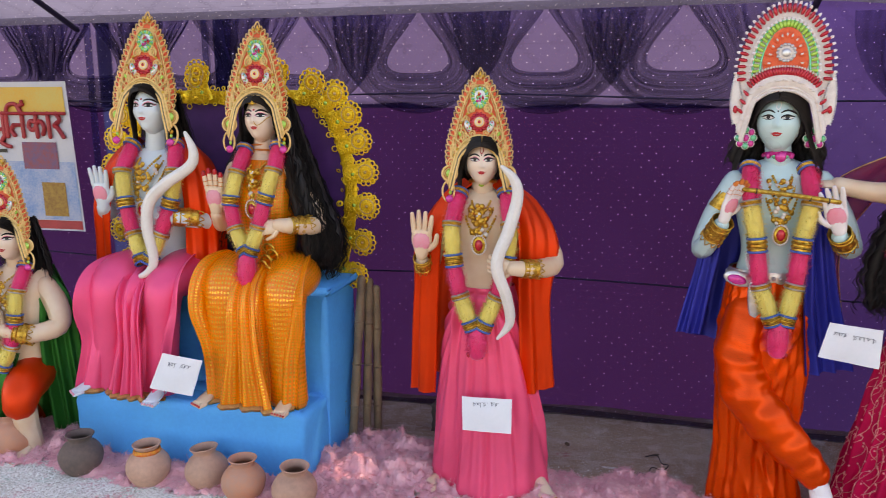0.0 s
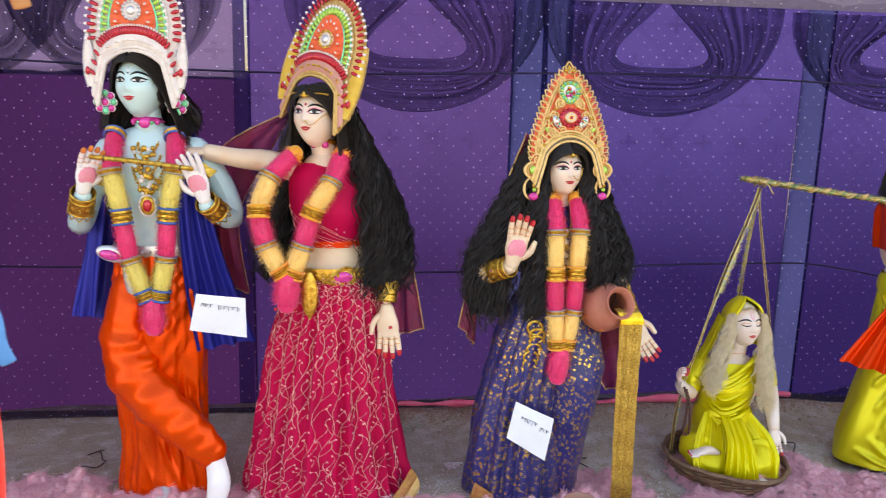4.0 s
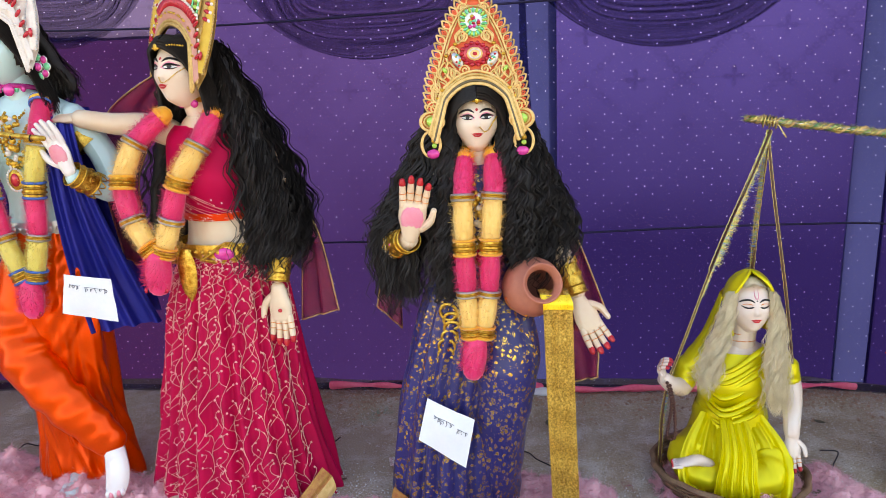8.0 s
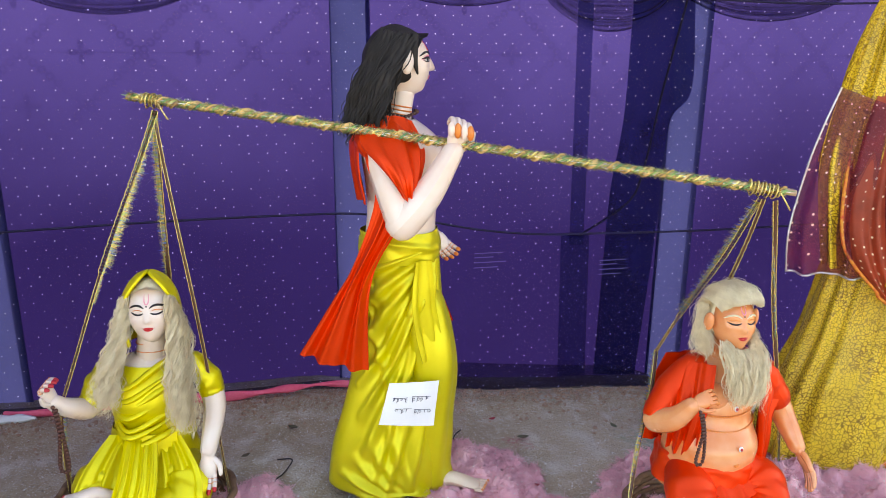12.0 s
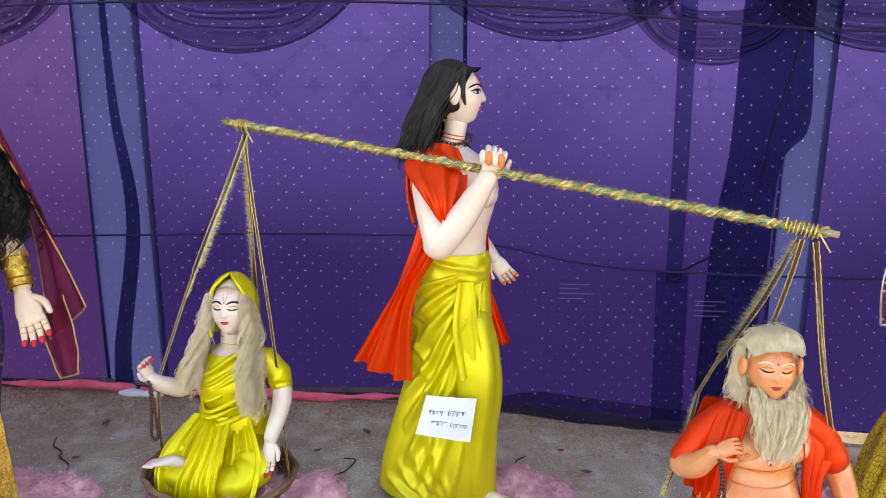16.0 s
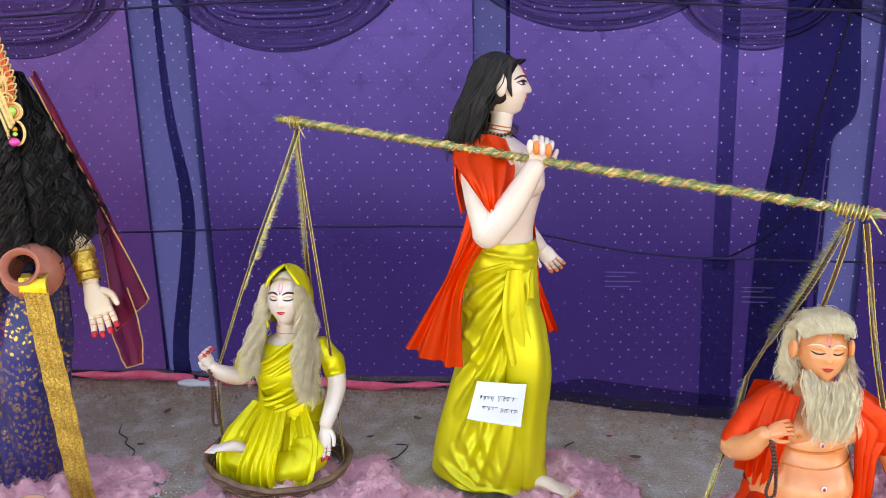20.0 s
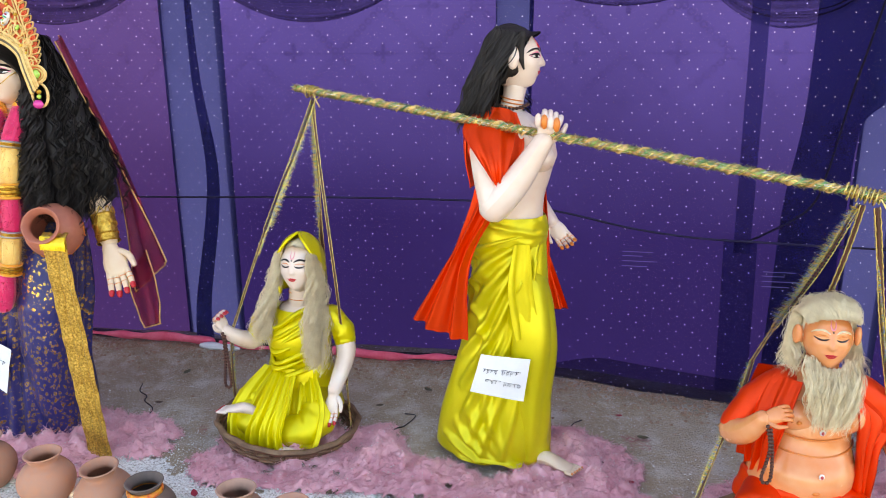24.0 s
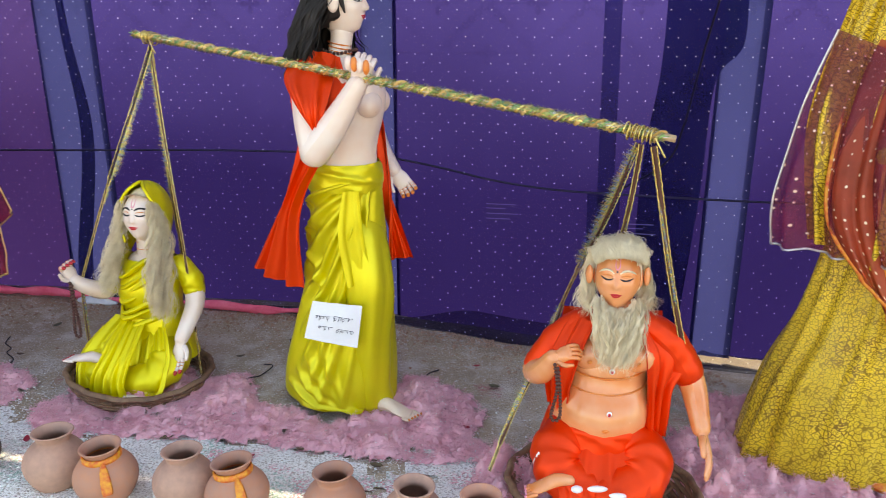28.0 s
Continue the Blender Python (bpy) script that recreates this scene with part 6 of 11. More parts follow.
# ---- figures: each one is a single painted and dressed clay statue ----
PINKFLUFF = surface("pink_tinsel", (0.86, 0.025, 0.17), (0.74, 0.015, 0.12), 0.45, sheen=0.3, bump=0)
YELLOWFLUFF = surface("yellow_tinsel", (0.86, 0.70, 0.17), (0.70, 0.55, 0.12), 0.45, sheen=0.3, bump=0)
PEACHFLUFF = surface("peach_tinsel", (0.95, 0.66, 0.22), (0.9, 0.55, 0.15), 0.45, sheen=0.3, bump=0)
ORANGEFLUFF = surface("orange_tinsel", (0.95, 0.28, 0.02), (0.9, 0.45, 0.03), 0.45, sheen=0.3, bump=0)
BLUEFLUFF = surface("blue_tinsel", (0.05, 0.16, 0.55), (0.04, 0.1, 0.35), 0.4, bump=0)
GOLDBAND = (GOLD, BLUEFLUFF)
ORANGEBAND = (GOLD, ORANGEFLUFF)
SILVERBAND = (GOLD, SILVER)


def statue(s, name, m, label):
    ob = s.done(name, None, "", m)
    return tagged(ob, label, "statue", "painted clay statues")


def jewel_belt(s, c, rx, ry, mat, gem, tip):
    c = np.array(c, float)
    s.loft([(0.022, 0, 0, rx, ry), (0, 0, 0, rx * 1.02, ry * 1.02), (-0.022, 0, 0, rx, ry)], mat, 36, 5)
    s.v[-1] = s.v[-1] + c
    for k in np.linspace(0, 6.28, 40):
        s.blob(c + (rx * 1.03 * math.cos(k), ry * 1.03 * math.sin(k), 0), 0.008, mat, None, 6, 4)
    f = c + (tip[0], -ry - 0.012, 0)
    for sg in tip[2]:
        s.blob(f + (sg * 0.06, 0.006, -0.004), (0.058, 0.01, 0.03), mat, pose(0, 0, 0, 0, -sg * 14, 0), 16, 8)
        s.blob(f + (sg * 0.068, -0.003, -0.006), (0.036, 0.009, 0.018), gem, pose(0, 0, 0, 0, -sg * 14, 0), 14, 7)
    s.tube([f + (0, 0, 0.01), f + (0.002, -0.004, -0.04), f + (0.004, -0.004, -tip[1] * 0.75), f + (0.004, 0, -tip[1])], [(0.016, 0.008), (0.03, 0.01), (0.024, 0.01), (0.004, 0.004)], mat, 12, 12, up=(0, 1, 0))


def embroider(s, seg, a0, a1, columns, h0, h1, seed, size=1.0):
    """Trailing vines of pale thread with curled tendrils and small knots, laid on the cloth that was lofted last."""
    rng = np.random.default_rng(seed)
    net = np.array(s.v[-1])
    n = len(net) // seg
    net = net[:n * seg].reshape(n, seg, 3)
    mid = net.mean(1)

    def on(ang, h):
        j, i = (ang % 360) / 360 * seg, min(max(h, 0.0), 0.999) * (n - 1)
        j0, i0 = int(j) % seg, int(i)
        fj, fi = j - int(j), i - i0
        p = (net[i0, j0] * (1 - fj) + net[i0, (j0 + 1) % seg] * fj) * (1 - fi) + (net[i0 + 1, j0] * (1 - fj) + net[i0 + 1, (j0 + 1) % seg] * fj) * fi
        out = p - mid[i0]
        out[2] = 0.0
        return p + unit(out) * 0.0022

    tall = abs(mid[0, 2] - mid[-1, 2])
    for c in range(columns):
        base = a0 + (a1 - a0) * (c + 0.5 + rng.uniform(-0.15, 0.15)) / columns
        ph, h, side = rng.uniform(0, 6.28), h0, 1

        def at(h):
            return base + size * (2.4 * math.sin(h * tall * 55 / size + ph) + 1.5 * math.sin(h * tall * 23 + 2 * ph))

        s.tube([on(at(q), q) for q in np.linspace(h0, h1, int(90 * tall * (h1 - h0)))], 0.0011, VINETHREAD, 4, int(130 * tall * (h1 - h0)), cap=False)
        while h < h1 - 0.02:
            ln, a = rng.uniform(0.022, 0.038) * size, at(h)
            deg = ln / 0.23 * 57.3
            line = [(0, 0), (0.55, -0.35), (1.0, -0.8), (1.05, -1.25), (0.75, -1.4)] if rng.random() < 0.6 else [(0, 0), (0.4, -0.6), (0.95, -0.9)]
            pts = [on(a + side * x * deg, h + z * ln / tall) for x, z in line]
            s.tube(pts, [0.0011] * (len(pts) - 1) + [0.0007], VINETHREAD, 4, 9, cap=False)
            s.blob(pts[-1], (0.0044, 0.003, 0.0044), VINETHREAD, None, 5, 3)
            if rng.random() < 0.5:
                s.blob(pts[len(pts) // 2], (0.003, 0.0025, 0.003), VINETHREAD, None, 5, 3)
            side, h = -side, h + rng.uniform(0.016, 0.028) * size / tall


def deeper(eye, x, y, turn, k):
    """A pose moved and scaled along the line from a point, for a figure that stands farther back."""
    return Matrix.Translation(eye) @ Matrix.Scale(k, 4) @ Matrix.Translation([-c for c in eye]) @ pose(x, y, 0, 0, 0, turn)


# standing archer with a white bow
m = pose(0.16, 2.98, 0.0, 0, 0, -10)
s = Sculpt()
s.loft([(0.93, 0.01, 0, 0.118, 0.095, 0.1), (0.84, 0.012, 0, 0.142, 0.112, 0.3), (0.7, 0.02, 0, 0.178, 0.132, 0.6), (0.45, 0.032, 0, 0.215, 0.155, 0.9), (0.2, 0.036, 0, 0.236, 0.17, 1.0), (0.075, 0.034, -0.005, 0.25, 0.18, 1.1)], HOTPINK, 220, 80, 7, 0.012, (-88, 40, 5), 3, BROWNHEM, 2, ridges=[(-112 - 4 * k, 0.04 + 0.02 * k, -200 + 9 * k, 0.16 + 0.1 * k, 0.015, 0.034) for k in range(8)] + [(-66 + 3 * k, 0.05 + 0.02 * k, -18 + 4 * k, 0.3 + 0.1 * k, 0.015, 0.03) for k in range(7)] + [(-104 + 6.5 * k, 0.1, -116 + 11 * k, 0.97, 0.013, 0.036) for k in range(6)])
torso(s, [(0.85, 0.01, 0, 0.115, 0.088), (0.98, 0.005, 0, 0.112, 0.085), (1.10, 0.0, 0, 0.135, 0.1), (1.2, 0.0, 0.005, 0.16, 0.1), (1.265, 0.0, 0.01, 0.15, 0.085), (1.30, 0.0, 0.008, 0.09, 0.06), (1.315, 0.0, 0.005, 0.05, 0.05)], CREAM)
s.tube([(0, 0.0, 1.27), (0, -0.012, 1.34), (0, -0.02, 1.39)], [0.052, 0.045, 0.046], CREAM, 14)
hm = head(s, (0.0, -0.025, 1.442), 0.226, FACE, 4, -3, mark=RED)
hair_cap(s, hm, 0.226, BLACKHAIR)
hair_frame(s, hm, 0.226, BLACKHAIR, 1, -0.75)
hair_locks(s, [[(-0.07, 0.02, 1.5), (-0.10, 0.04, 1.36), (-0.1, 0.06, 1.24)], [(0, 0.08, 1.5), (0, 0.11, 1.38), (0, 0.11, 1.24)], [(0.07, 0.02, 1.5), (0.11, 0.03, 1.36), (0.16, 0.02, 1.29)]], 46, BLACKHAIR, 0.012, 0.004, 0.012, 5)
s.tube([(-0.13, 0.0, 1.235), (-0.19, 0.02, 1.12), (-0.215, 0.0, 1.0), (-0.23, -0.09, 1.03)], [0.045, 0.042, 0.037, 0.028], CREAM, 12)
hand(s, (-0.228, -0.115, 1.06), (0.06, -0.18, 1), (0, -1, -0.1), 0.19, CREAM, 1, 0.02, None, ROSE)
bangle(s, (-0.229, -0.075, 1.015), (-0.228, -0.108, 1.05), 0.034)
s.tube([(0.14, 0.0, 1.235), (0.225, 0.01, 1.14), (0.283, -0.03, 1.03), (0.215, -0.15, 1.03), (0.135, -0.2, 1.04)], [0.046, 0.045, 0.042, 0.035, 0.028], CREAM, 12)
bangle(s, (0.21, -0.155, 1.03), (0.17, -0.18, 1.035), 0.035)
hand(s, (0.15, -0.195, 1.04), (-1, -0.25, 0.1), (-0.2, 0.9, 0.1), 0.15, CREAM, 1, 0.5, None)
foot(s, (-0.16, -0.06, 0.075), (-0.35, -1, 0), 0.19, CREAM, RUST)
foot(s, (0.225, 0.0, 0.085), (0.45, -1, 0), 0.18, CREAM, RUST)
s.sheet([(-0.04, -0.03, 1.335), (-0.10, -0.075, 1.275), (-0.15, -0.09, 1.15), (-0.17, -0.07, 0.9), (-0.19, -0.04, 0.46)], [(-0.09, 0.06, 1.33), (-0.2, 0.03, 1.24), (-0.27, -0.02, 1.08), (-0.285, 0.02, 0.85), (-0.30, 0.03, 0.46)], REDSILK, 40, 34, 1.6, 0.012, 0.02, seed=1)
s.sheet([(0.04, -0.03, 1.335), (0.10, -0.075, 1.275), (0.15, -0.10, 1.15), (0.155, -0.09, 0.9), (0.17, -0.08, 0.5)], [(0.09, 0.06, 1.33), (0.22, 0.03, 1.25), (0.305, -0.02, 1.09), (0.275, -0.03, 0.88), (0.30, 0.0, 0.52)], REDSILK, 40, 34, 1.6, 0.013, -0.03, seed=2)
s.sheet([(-0.15, 0.085, 1.27), (-0.2, 0.12, 0.95), (-0.23, 0.1, 0.5)], [(0.15, 0.085, 1.27), (0.22, 0.12, 0.95), (0.25, 0.1, 0.52)], REDSILK, 20, 30, 4, 0.016, 0, seed=3)
s.ring((0, -0.014, 1.345), (0, 0.2, 1), 0.049, 0.009, GOLD, 26, 6)
s.blob((0, -0.066, 1.34), (0.012, 0.007, 0.012), LIMEGEM, None, 10, 6)
for z in (1.365, 1.38):
    s.ring((0, -0.018, z), (0, 0.2, 1), 0.0455, 0.0022, RUST, 22, 5)
chest_jewels(s, (0, -0.025, 1.30), 0.075, 0.19, 0.085, 1)
statue(s, "standing_statue", m, "clay archer statue in pink dhoti and red shawl")
tall_crown(m @ pose(-0.012, -0.03, 1.388, -5, 0, 4), "tall coral and gold pageant crown with a green stone", 0.95)
FLOWERS = ((0.5, (GOLD, BLUEFLUFF)), (3.2, PINKFLUFF), (0.4, SILVERBAND), (3.0, YELLOWFLUFF), (1.2, GOLDBAND), (3.0, PINKFLUFF), (0.4, SILVERBAND), (2.6, YELLOWFLUFF), (0.9, GOLDBAND))
garland(m, [[(-0.085, -0.06, 1.31), (-0.105, -0.135, 1.2), (-0.095, -0.15, 1.06), (-0.07, -0.165, 0.93), (-0.012, -0.18, 0.79)], [(0.095, -0.06, 1.315), (0.118, -0.13, 1.2), (0.112, -0.15, 1.07), (0.085, -0.165, 0.94), (0.022, -0.18, 0.79)]], FLOWERS, "pink, yellow and gold tinsel garland on the archer's chest", 0.036, ((0.005, -0.185, 0.775), (0.005, -0.19, 0.70), PINKFLUFF), seed=11)
s = Sculpt()
s.tube([(0.092, -0.2, 1.418), (0.135, -0.2, 1.375), (0.151, -0.2, 1.31), (0.122, -0.22, 1.186), (0.082, -0.245, 1.06), (0.118, -0.225, 0.935), (0.13, -0.2, 0.83), (0.084, -0.2, 0.763)], [0.008, 0.018, 0.022, 0.024, 0.023, 0.022, 0.018, 0.006], IVORY, 12, 60)
tagged(s.done("bow", None, "", m), "white painted curved bow in the archer's fist", "bow")
paper_note(m, [(-0.052, -0.2, 0.52), (0.144, -0.2, 0.521), (0.144, -0.212, 0.384), (-0.047, -0.212, 0.385)], "white paper note with one handwritten line on pink cloth", [(0.22, 0.52, 0.2), (0.58, 0.74, 0.18)])

# standing flute player, legs crossed
m = pose(1.27, 2.86, 0.0, 0, 0, -13)
s = Sculpt()
s.loft([(1.02, 0.0, 0, 0.14, 0.1, 0.1), (0.93, 0.0, 0, 0.16, 0.118, 0.3), (0.78, -0.01, -0.01, 0.172, 0.13, 0.7), (0.62, -0.012, -0.01, 0.172, 0.132, 0.9), (0.45, -0.01, 0.0, 0.162, 0.13, 0.9), (0.28, -0.005, 0.01, 0.158, 0.125, 1.0), (0.12, 0.0, 0.01, 0.175, 0.135, 1.1), (0.03, 0.005, 0.005, 0.185, 0.14, 1.2)], ORANGESILK, 220, 90, 6, 0.012, None, 7, BROWNHEM, 1, 0.4, ridges=[(-196 + 15 * k, 0.04 + 0.015 * (k % 3), -190 + 14 * k, 0.5 + 0.05 * (k % 4), 0.014, 0.011) for k in range(13)] + [(-170 + 17 * k, 0.5, -165 + 16 * k, 0.97, 0.015, 0.018) for k in range(9)] + drape_lines(71, 22, (-150, 10), (0.05, 0.5), -70, 0.2, 0.012, 0.018) + drape_lines(72, 14, (-170, -20), (0.5, 0.85), 35, 0.25, 0.013, 0.016) + [(-30, 0.12, -150, 0.3, 0.018, 0.016), (-24, 0.2, -130, 0.42, 0.018, 0.016)])
s.tube([(-0.07, -0.05, 0.86), (-0.10, -0.09, 0.70), (-0.075, -0.14, 0.56), (0.02, -0.17, 0.44), (0.12, -0.17, 0.33), (0.19, -0.165, 0.25)], [(0.085, 0.075), (0.092, 0.08), (0.09, 0.078), (0.082, 0.065), (0.072, 0.055), (0.058, 0.045)], ORANGESILK, 70, 90, ripple=(6, 0.05, 3, 0.05))
s.tube([(0.185, -0.165, 0.26), (0.205, -0.18, 0.2)], [0.036, 0.034], WHITEPAINT, 12)
s.tube([(0.2, -0.17, 0.225), (0.215, -0.2, 0.15), (0.205, -0.215, 0.09)], [(0.036, 0.032), (0.042, 0.028), (0.036, 0.016)], WHITEPAINT, 14, 10, up=(0, 1, 0))
for k in range(5):
    s.blob((0.18 + 0.014 * k, -0.225, 0.078 + 0.004 * abs(k - 1)), (0.008, 0.012, 0.014), ROSE if k % 2 else WHITEPAINT, None, 7, 5)
foot(s, (0.0, -0.05, 0.04), (0.1, -1, 0), 0.2, PALEBLUE, ROSE)
torso(s, [(0.97, 0.0, 0, 0.14, 0.095), (1.08, 0.005, 0, 0.118, 0.088), (1.2, 0.0, 0, 0.135, 0.1), (1.31, 0.0, 0.005, 0.165, 0.1), (1.38, 0.0, 0.01, 0.162, 0.085), (1.42, 0.0, 0.008, 0.1, 0.062), (1.44, 0.0, 0.005, 0.05, 0.05)], PALEBLUE)
s.tube([(0, 0.0, 1.39), (-0.01, -0.012, 1.47), (-0.015, -0.02, 1.53)], [0.055, 0.047, 0.048], PALEBLUE, 14)
hm = head(s, (-0.018, -0.03, 1.582), 0.236, PALEBLUE, -15, -4, mark=WHITEPAINT, lids=None, k=0.96)
hair_cap(s, hm, 0.236, BLACKHAIR)
hair_frame(s, hm, 0.236, BLACKHAIR, 2, -0.75, 0.2)
hair_locks(s, [[(-0.08, 0.0, 1.66), (-0.115, 0.02, 1.54), (-0.17, 0.02, 1.46), (-0.165, 0.03, 1.42)], [(0, 0.09, 1.66), (0, 0.12, 1.5), (0, 0.12, 1.38)], [(0.07, 0.0, 1.66), (0.105, 0.02, 1.54), (0.155, 0.02, 1.47), (0.16, 0.03, 1.43)]], 90, BLACKHAIR, 0.018, 0.006, 0.013, 6)
s.tube([(-0.15, 0.0, 1.35), (-0.215, 0.01, 1.22), (-0.258, -0.02, 1.09), (-0.21, -0.13, 1.2)], [0.047, 0.046, 0.043, 0.03], PALEBLUE, 12)
bangle(s, (-0.225, -0.10, 1.165), (-0.205, -0.14, 1.215), 0.04)
hand(s, (-0.203, -0.145, 1.225), (0.28, -0.12, 1), (0.7, -0.7, 0.2), 0.17, WHITEPAINT, 1, 0.12, RUST, ROSE)
s.tube([(0.15, 0.0, 1.355), (0.23, 0.01, 1.23), (0.268, -0.02, 1.11), (0.2, -0.13, 1.17)], [0.047, 0.046, 0.043, 0.03], PALEBLUE, 12)
bangle(s, (0.222, -0.095, 1.15), (0.196, -0.138, 1.185), 0.04)
hand(s, (0.193, -0.145, 1.195), (-0.3, -0.1, 1), (-0.3, -1, 0.1), 0.18, WHITEPAINT, -1, 0.1, None, ROSE)
s.tube([(0.165, 0.005, 1.3), (0.2, 0.005, 1.26)], 0.05, GOLD, 14, 4, cap=False)
s.tube([(-0.17, 0.005, 1.3), (-0.2, 0.005, 1.24)], 0.05, GOLD, 14, 4, cap=False)
s.sheet([(-0.08, 0.02, 1.41), (-0.16, 0.0, 1.32), (-0.19, 0.01, 1.05), (-0.235, 0.02, 0.73)], [(-0.06, 0.08, 1.40), (-0.2, 0.1, 1.27), (-0.26, 0.1, 1.0), (-0.33, 0.08, 0.72)], BLUESILK, 26, 22, 2.5, 0.014, 0.015, seed=4)
s.sheet([(0.075, -0.02, 1.43), (0.095, -0.1, 1.33), (0.1, -0.115, 1.1), (0.11, -0.105, 0.85), (0.14, -0.09, 0.62)], [(0.14, 0.06, 1.41), (0.175, -0.05, 1.34), (0.205, -0.045, 1.1), (0.27, -0.01, 0.85), (0.34, 0.03, 0.62)], BLUESILK, 40, 34, 3, 0.014, 0.012, seed=5)
s.sheet([(-0.16, 0.09, 1.37), (-0.23, 0.13, 1.0), (-0.28, 0.12, 0.7)], [(0.16, 0.09, 1.38), (0.24, 0.13, 1.0), (0.3, 0.12, 0.63)], BLUESILK, 20, 30, 5, 0.014, 0, seed=6)
jewel_belt(s, (0.0, 0.0, 1.0), 0.152, 0.108, SILVER, PINKGEM, (-0.07, 0.17, (-1,)))
chest_jewels(s, (0, -0.02, 1.42), 0.07, 0.25, 0.092, 2)
s.ring((-0.01, -0.012, 1.455), (0, 0.2, 1), 0.05, 0.009, PINKGEM, 24, 6)
s.blob((-0.01, -0.066, 1.452), (0.02, 0.01, 0.02), PINKGEM, None, 12, 6)
for sg in (-1, 1):
    c = np.array((-0.018 + sg * 0.118, -0.05, 1.52))
    for k in range(8):
        g = c + (0.027 * math.cos(k * 0.785), -0.01, 0.03 * math.sin(k * 0.785))
        s.blob(g, (0.0115, 0.007, 0.0125), PINKGEM if k % 2 else GREENGEM, None, 9, 5)
        s.ring(g, (0, 1, 0), 0.0115, 0.0022, SILVER, 12, 4)
    s.blob(c + (0, -0.014, 0), (0.012, 0.008, 0.014), PINKGEM, None, 9, 5)
    s.ring(c + (0, -0.014, 0), (0, 1, 0), 0.013, 0.0025, SILVER, 12, 4)
for k in range(5):
    s.blob((-0.05 + 0.02 * k, -0.062 + 0.006 * abs(k - 2), 1.454), (0.009, 0.007, 0.011), GREENGEM if k % 2 else PINKGEM, None, 8, 5)
statue(s, "standing_statue", m, "pale blue clay flute player statue in orange dhoti, blue cape")
arch_crown(m @ pose(-0.018, -0.035, 1.6, -3, 0, -8), "tall white arch crown with red, green and orange stones", PEARL, PEARL, 1.03)
garland(m, [[(-0.11, -0.05, 1.415), (-0.12, -0.125, 1.33), (-0.085, -0.15, 1.16), (-0.065, -0.155, 1.0), (-0.005, -0.17, 0.84)], [(0.085, -0.05, 1.415), (0.1, -0.125, 1.33), (0.072, -0.15, 1.16), (0.06, -0.155, 1.0), (0.03, -0.17, 0.84)]], FLOWERS, "pink, yellow and gold tinsel garland on the flute player", 0.036, ((0.012, -0.175, 0.83), (0.012, -0.18, 0.745), PINKFLUFF), seed=31)
s = Sculpt()
s.tube([(-0.15, -0.215, 1.344), (0.0, -0.22, 1.33), (0.165, -0.21, 1.307)], 0.0085, GOLD, 10, 8)
for k in range(5):
    s.ring(np.array((-0.11, -0.215, 1.34)) + np.array((0.06, 0, -0.0075)) * k, (1, 0, -0.11), 0.0095, 0.0022, INK, 12, 5)
tagged(s.done("flute", None, "", m), "thin brass flute with dark rings held across the chest", "flute")

# standing consort in a magenta skirt
m = deeper((0.74, 0.02, 1.6), 1.86, 2.62, -15, 1.02)
s = Sculpt()
s.loft([(0.93, 0.0, 0, 0.15, 0.115, 0.1), (0.86, 0.0, 0, 0.17, 0.13, 0.5), (0.7, -0.01, 0, 0.205, 0.155, 0.8), (0.45, -0.02, 0, 0.245, 0.185, 1.0), (0.2, -0.025, 0, 0.292, 0.205, 1.1), (0.04, -0.025, -0.005, 0.325, 0.225, 1.25)], MAGENTANET, 260, 44, 23, 0.021, None, 9)
embroider(s, 260, 165, 385, 19, 0.03, 0.99, 5)
s.sheet([(0.15, -0.225, 0.035), (0.225, -0.185, 0.11), (0.29, -0.125, 0.185)], [(0.19, -0.222, 0.02), (0.25, -0.18, 0.075), (0.315, -0.105, 0.14)], BROWNHEM, 16, 8, 1, 0.003)
s.sheet([(0.19, -0.224, 0.02), (0.25, -0.182, 0.075), (0.315, -0.107, 0.14)], [(0.24, -0.2, 0.02), (0.285, -0.16, 0.045), (0.325, -0.1, 0.09)], STRAWCORD, 16, 8, 1, 0.003)
torso(s, [(0.88, 0.0, 0, 0.145, 0.11), (0.97, 0.0, 0, 0.122, 0.09), (1.04, -0.003, 0, 0.113, 0.085), (1.1, -0.005, 0, 0.118, 0.09)], CREAM)
torso(s, [(1.03, -0.004, 0, 0.12, 0.092), (1.06, -0.005, 0, 0.124, 0.096), (1.14, -0.01, -0.012, 0.138, 0.118), (1.2, -0.012, -0.01, 0.145, 0.112), (1.29, -0.014, 0.005, 0.14, 0.09), (1.325, -0.016, 0.01, 0.11, 0.07)], MAGENTANET)
embroider(s, 28, 180, 370, 6, 0.08, 0.8, 6, 1.3)
s.loft([(1.052, -0.004, 0, 0.1235, 0.0955), (1.028, -0.004, 0, 0.122, 0.094)], REDSILK, 30, 4)
torso(s, [(1.26, -0.015, -0.03, 0.062, 0.07), (1.32, -0.017, 0.0, 0.085, 0.066), (1.355, -0.02, 0.0, 0.055, 0.055)], CREAM)
s.tube([(-0.02, 0.0, 1.33), (-0.035, -0.012, 1.39), (-0.045, -0.02, 1.44)], [0.05, 0.044, 0.046], FACE, 14)
hm = head(s, (-0.052, -0.035, 1.492), 0.226, FACE, -24, -5, k=0.95)
hair_cap(s, hm, 0.226, BLACKHAIR, front=0.15, back=0.1)
hair_frame(s, hm, 0.226, BLACKHAIR, 3, -0.8, 0.05)
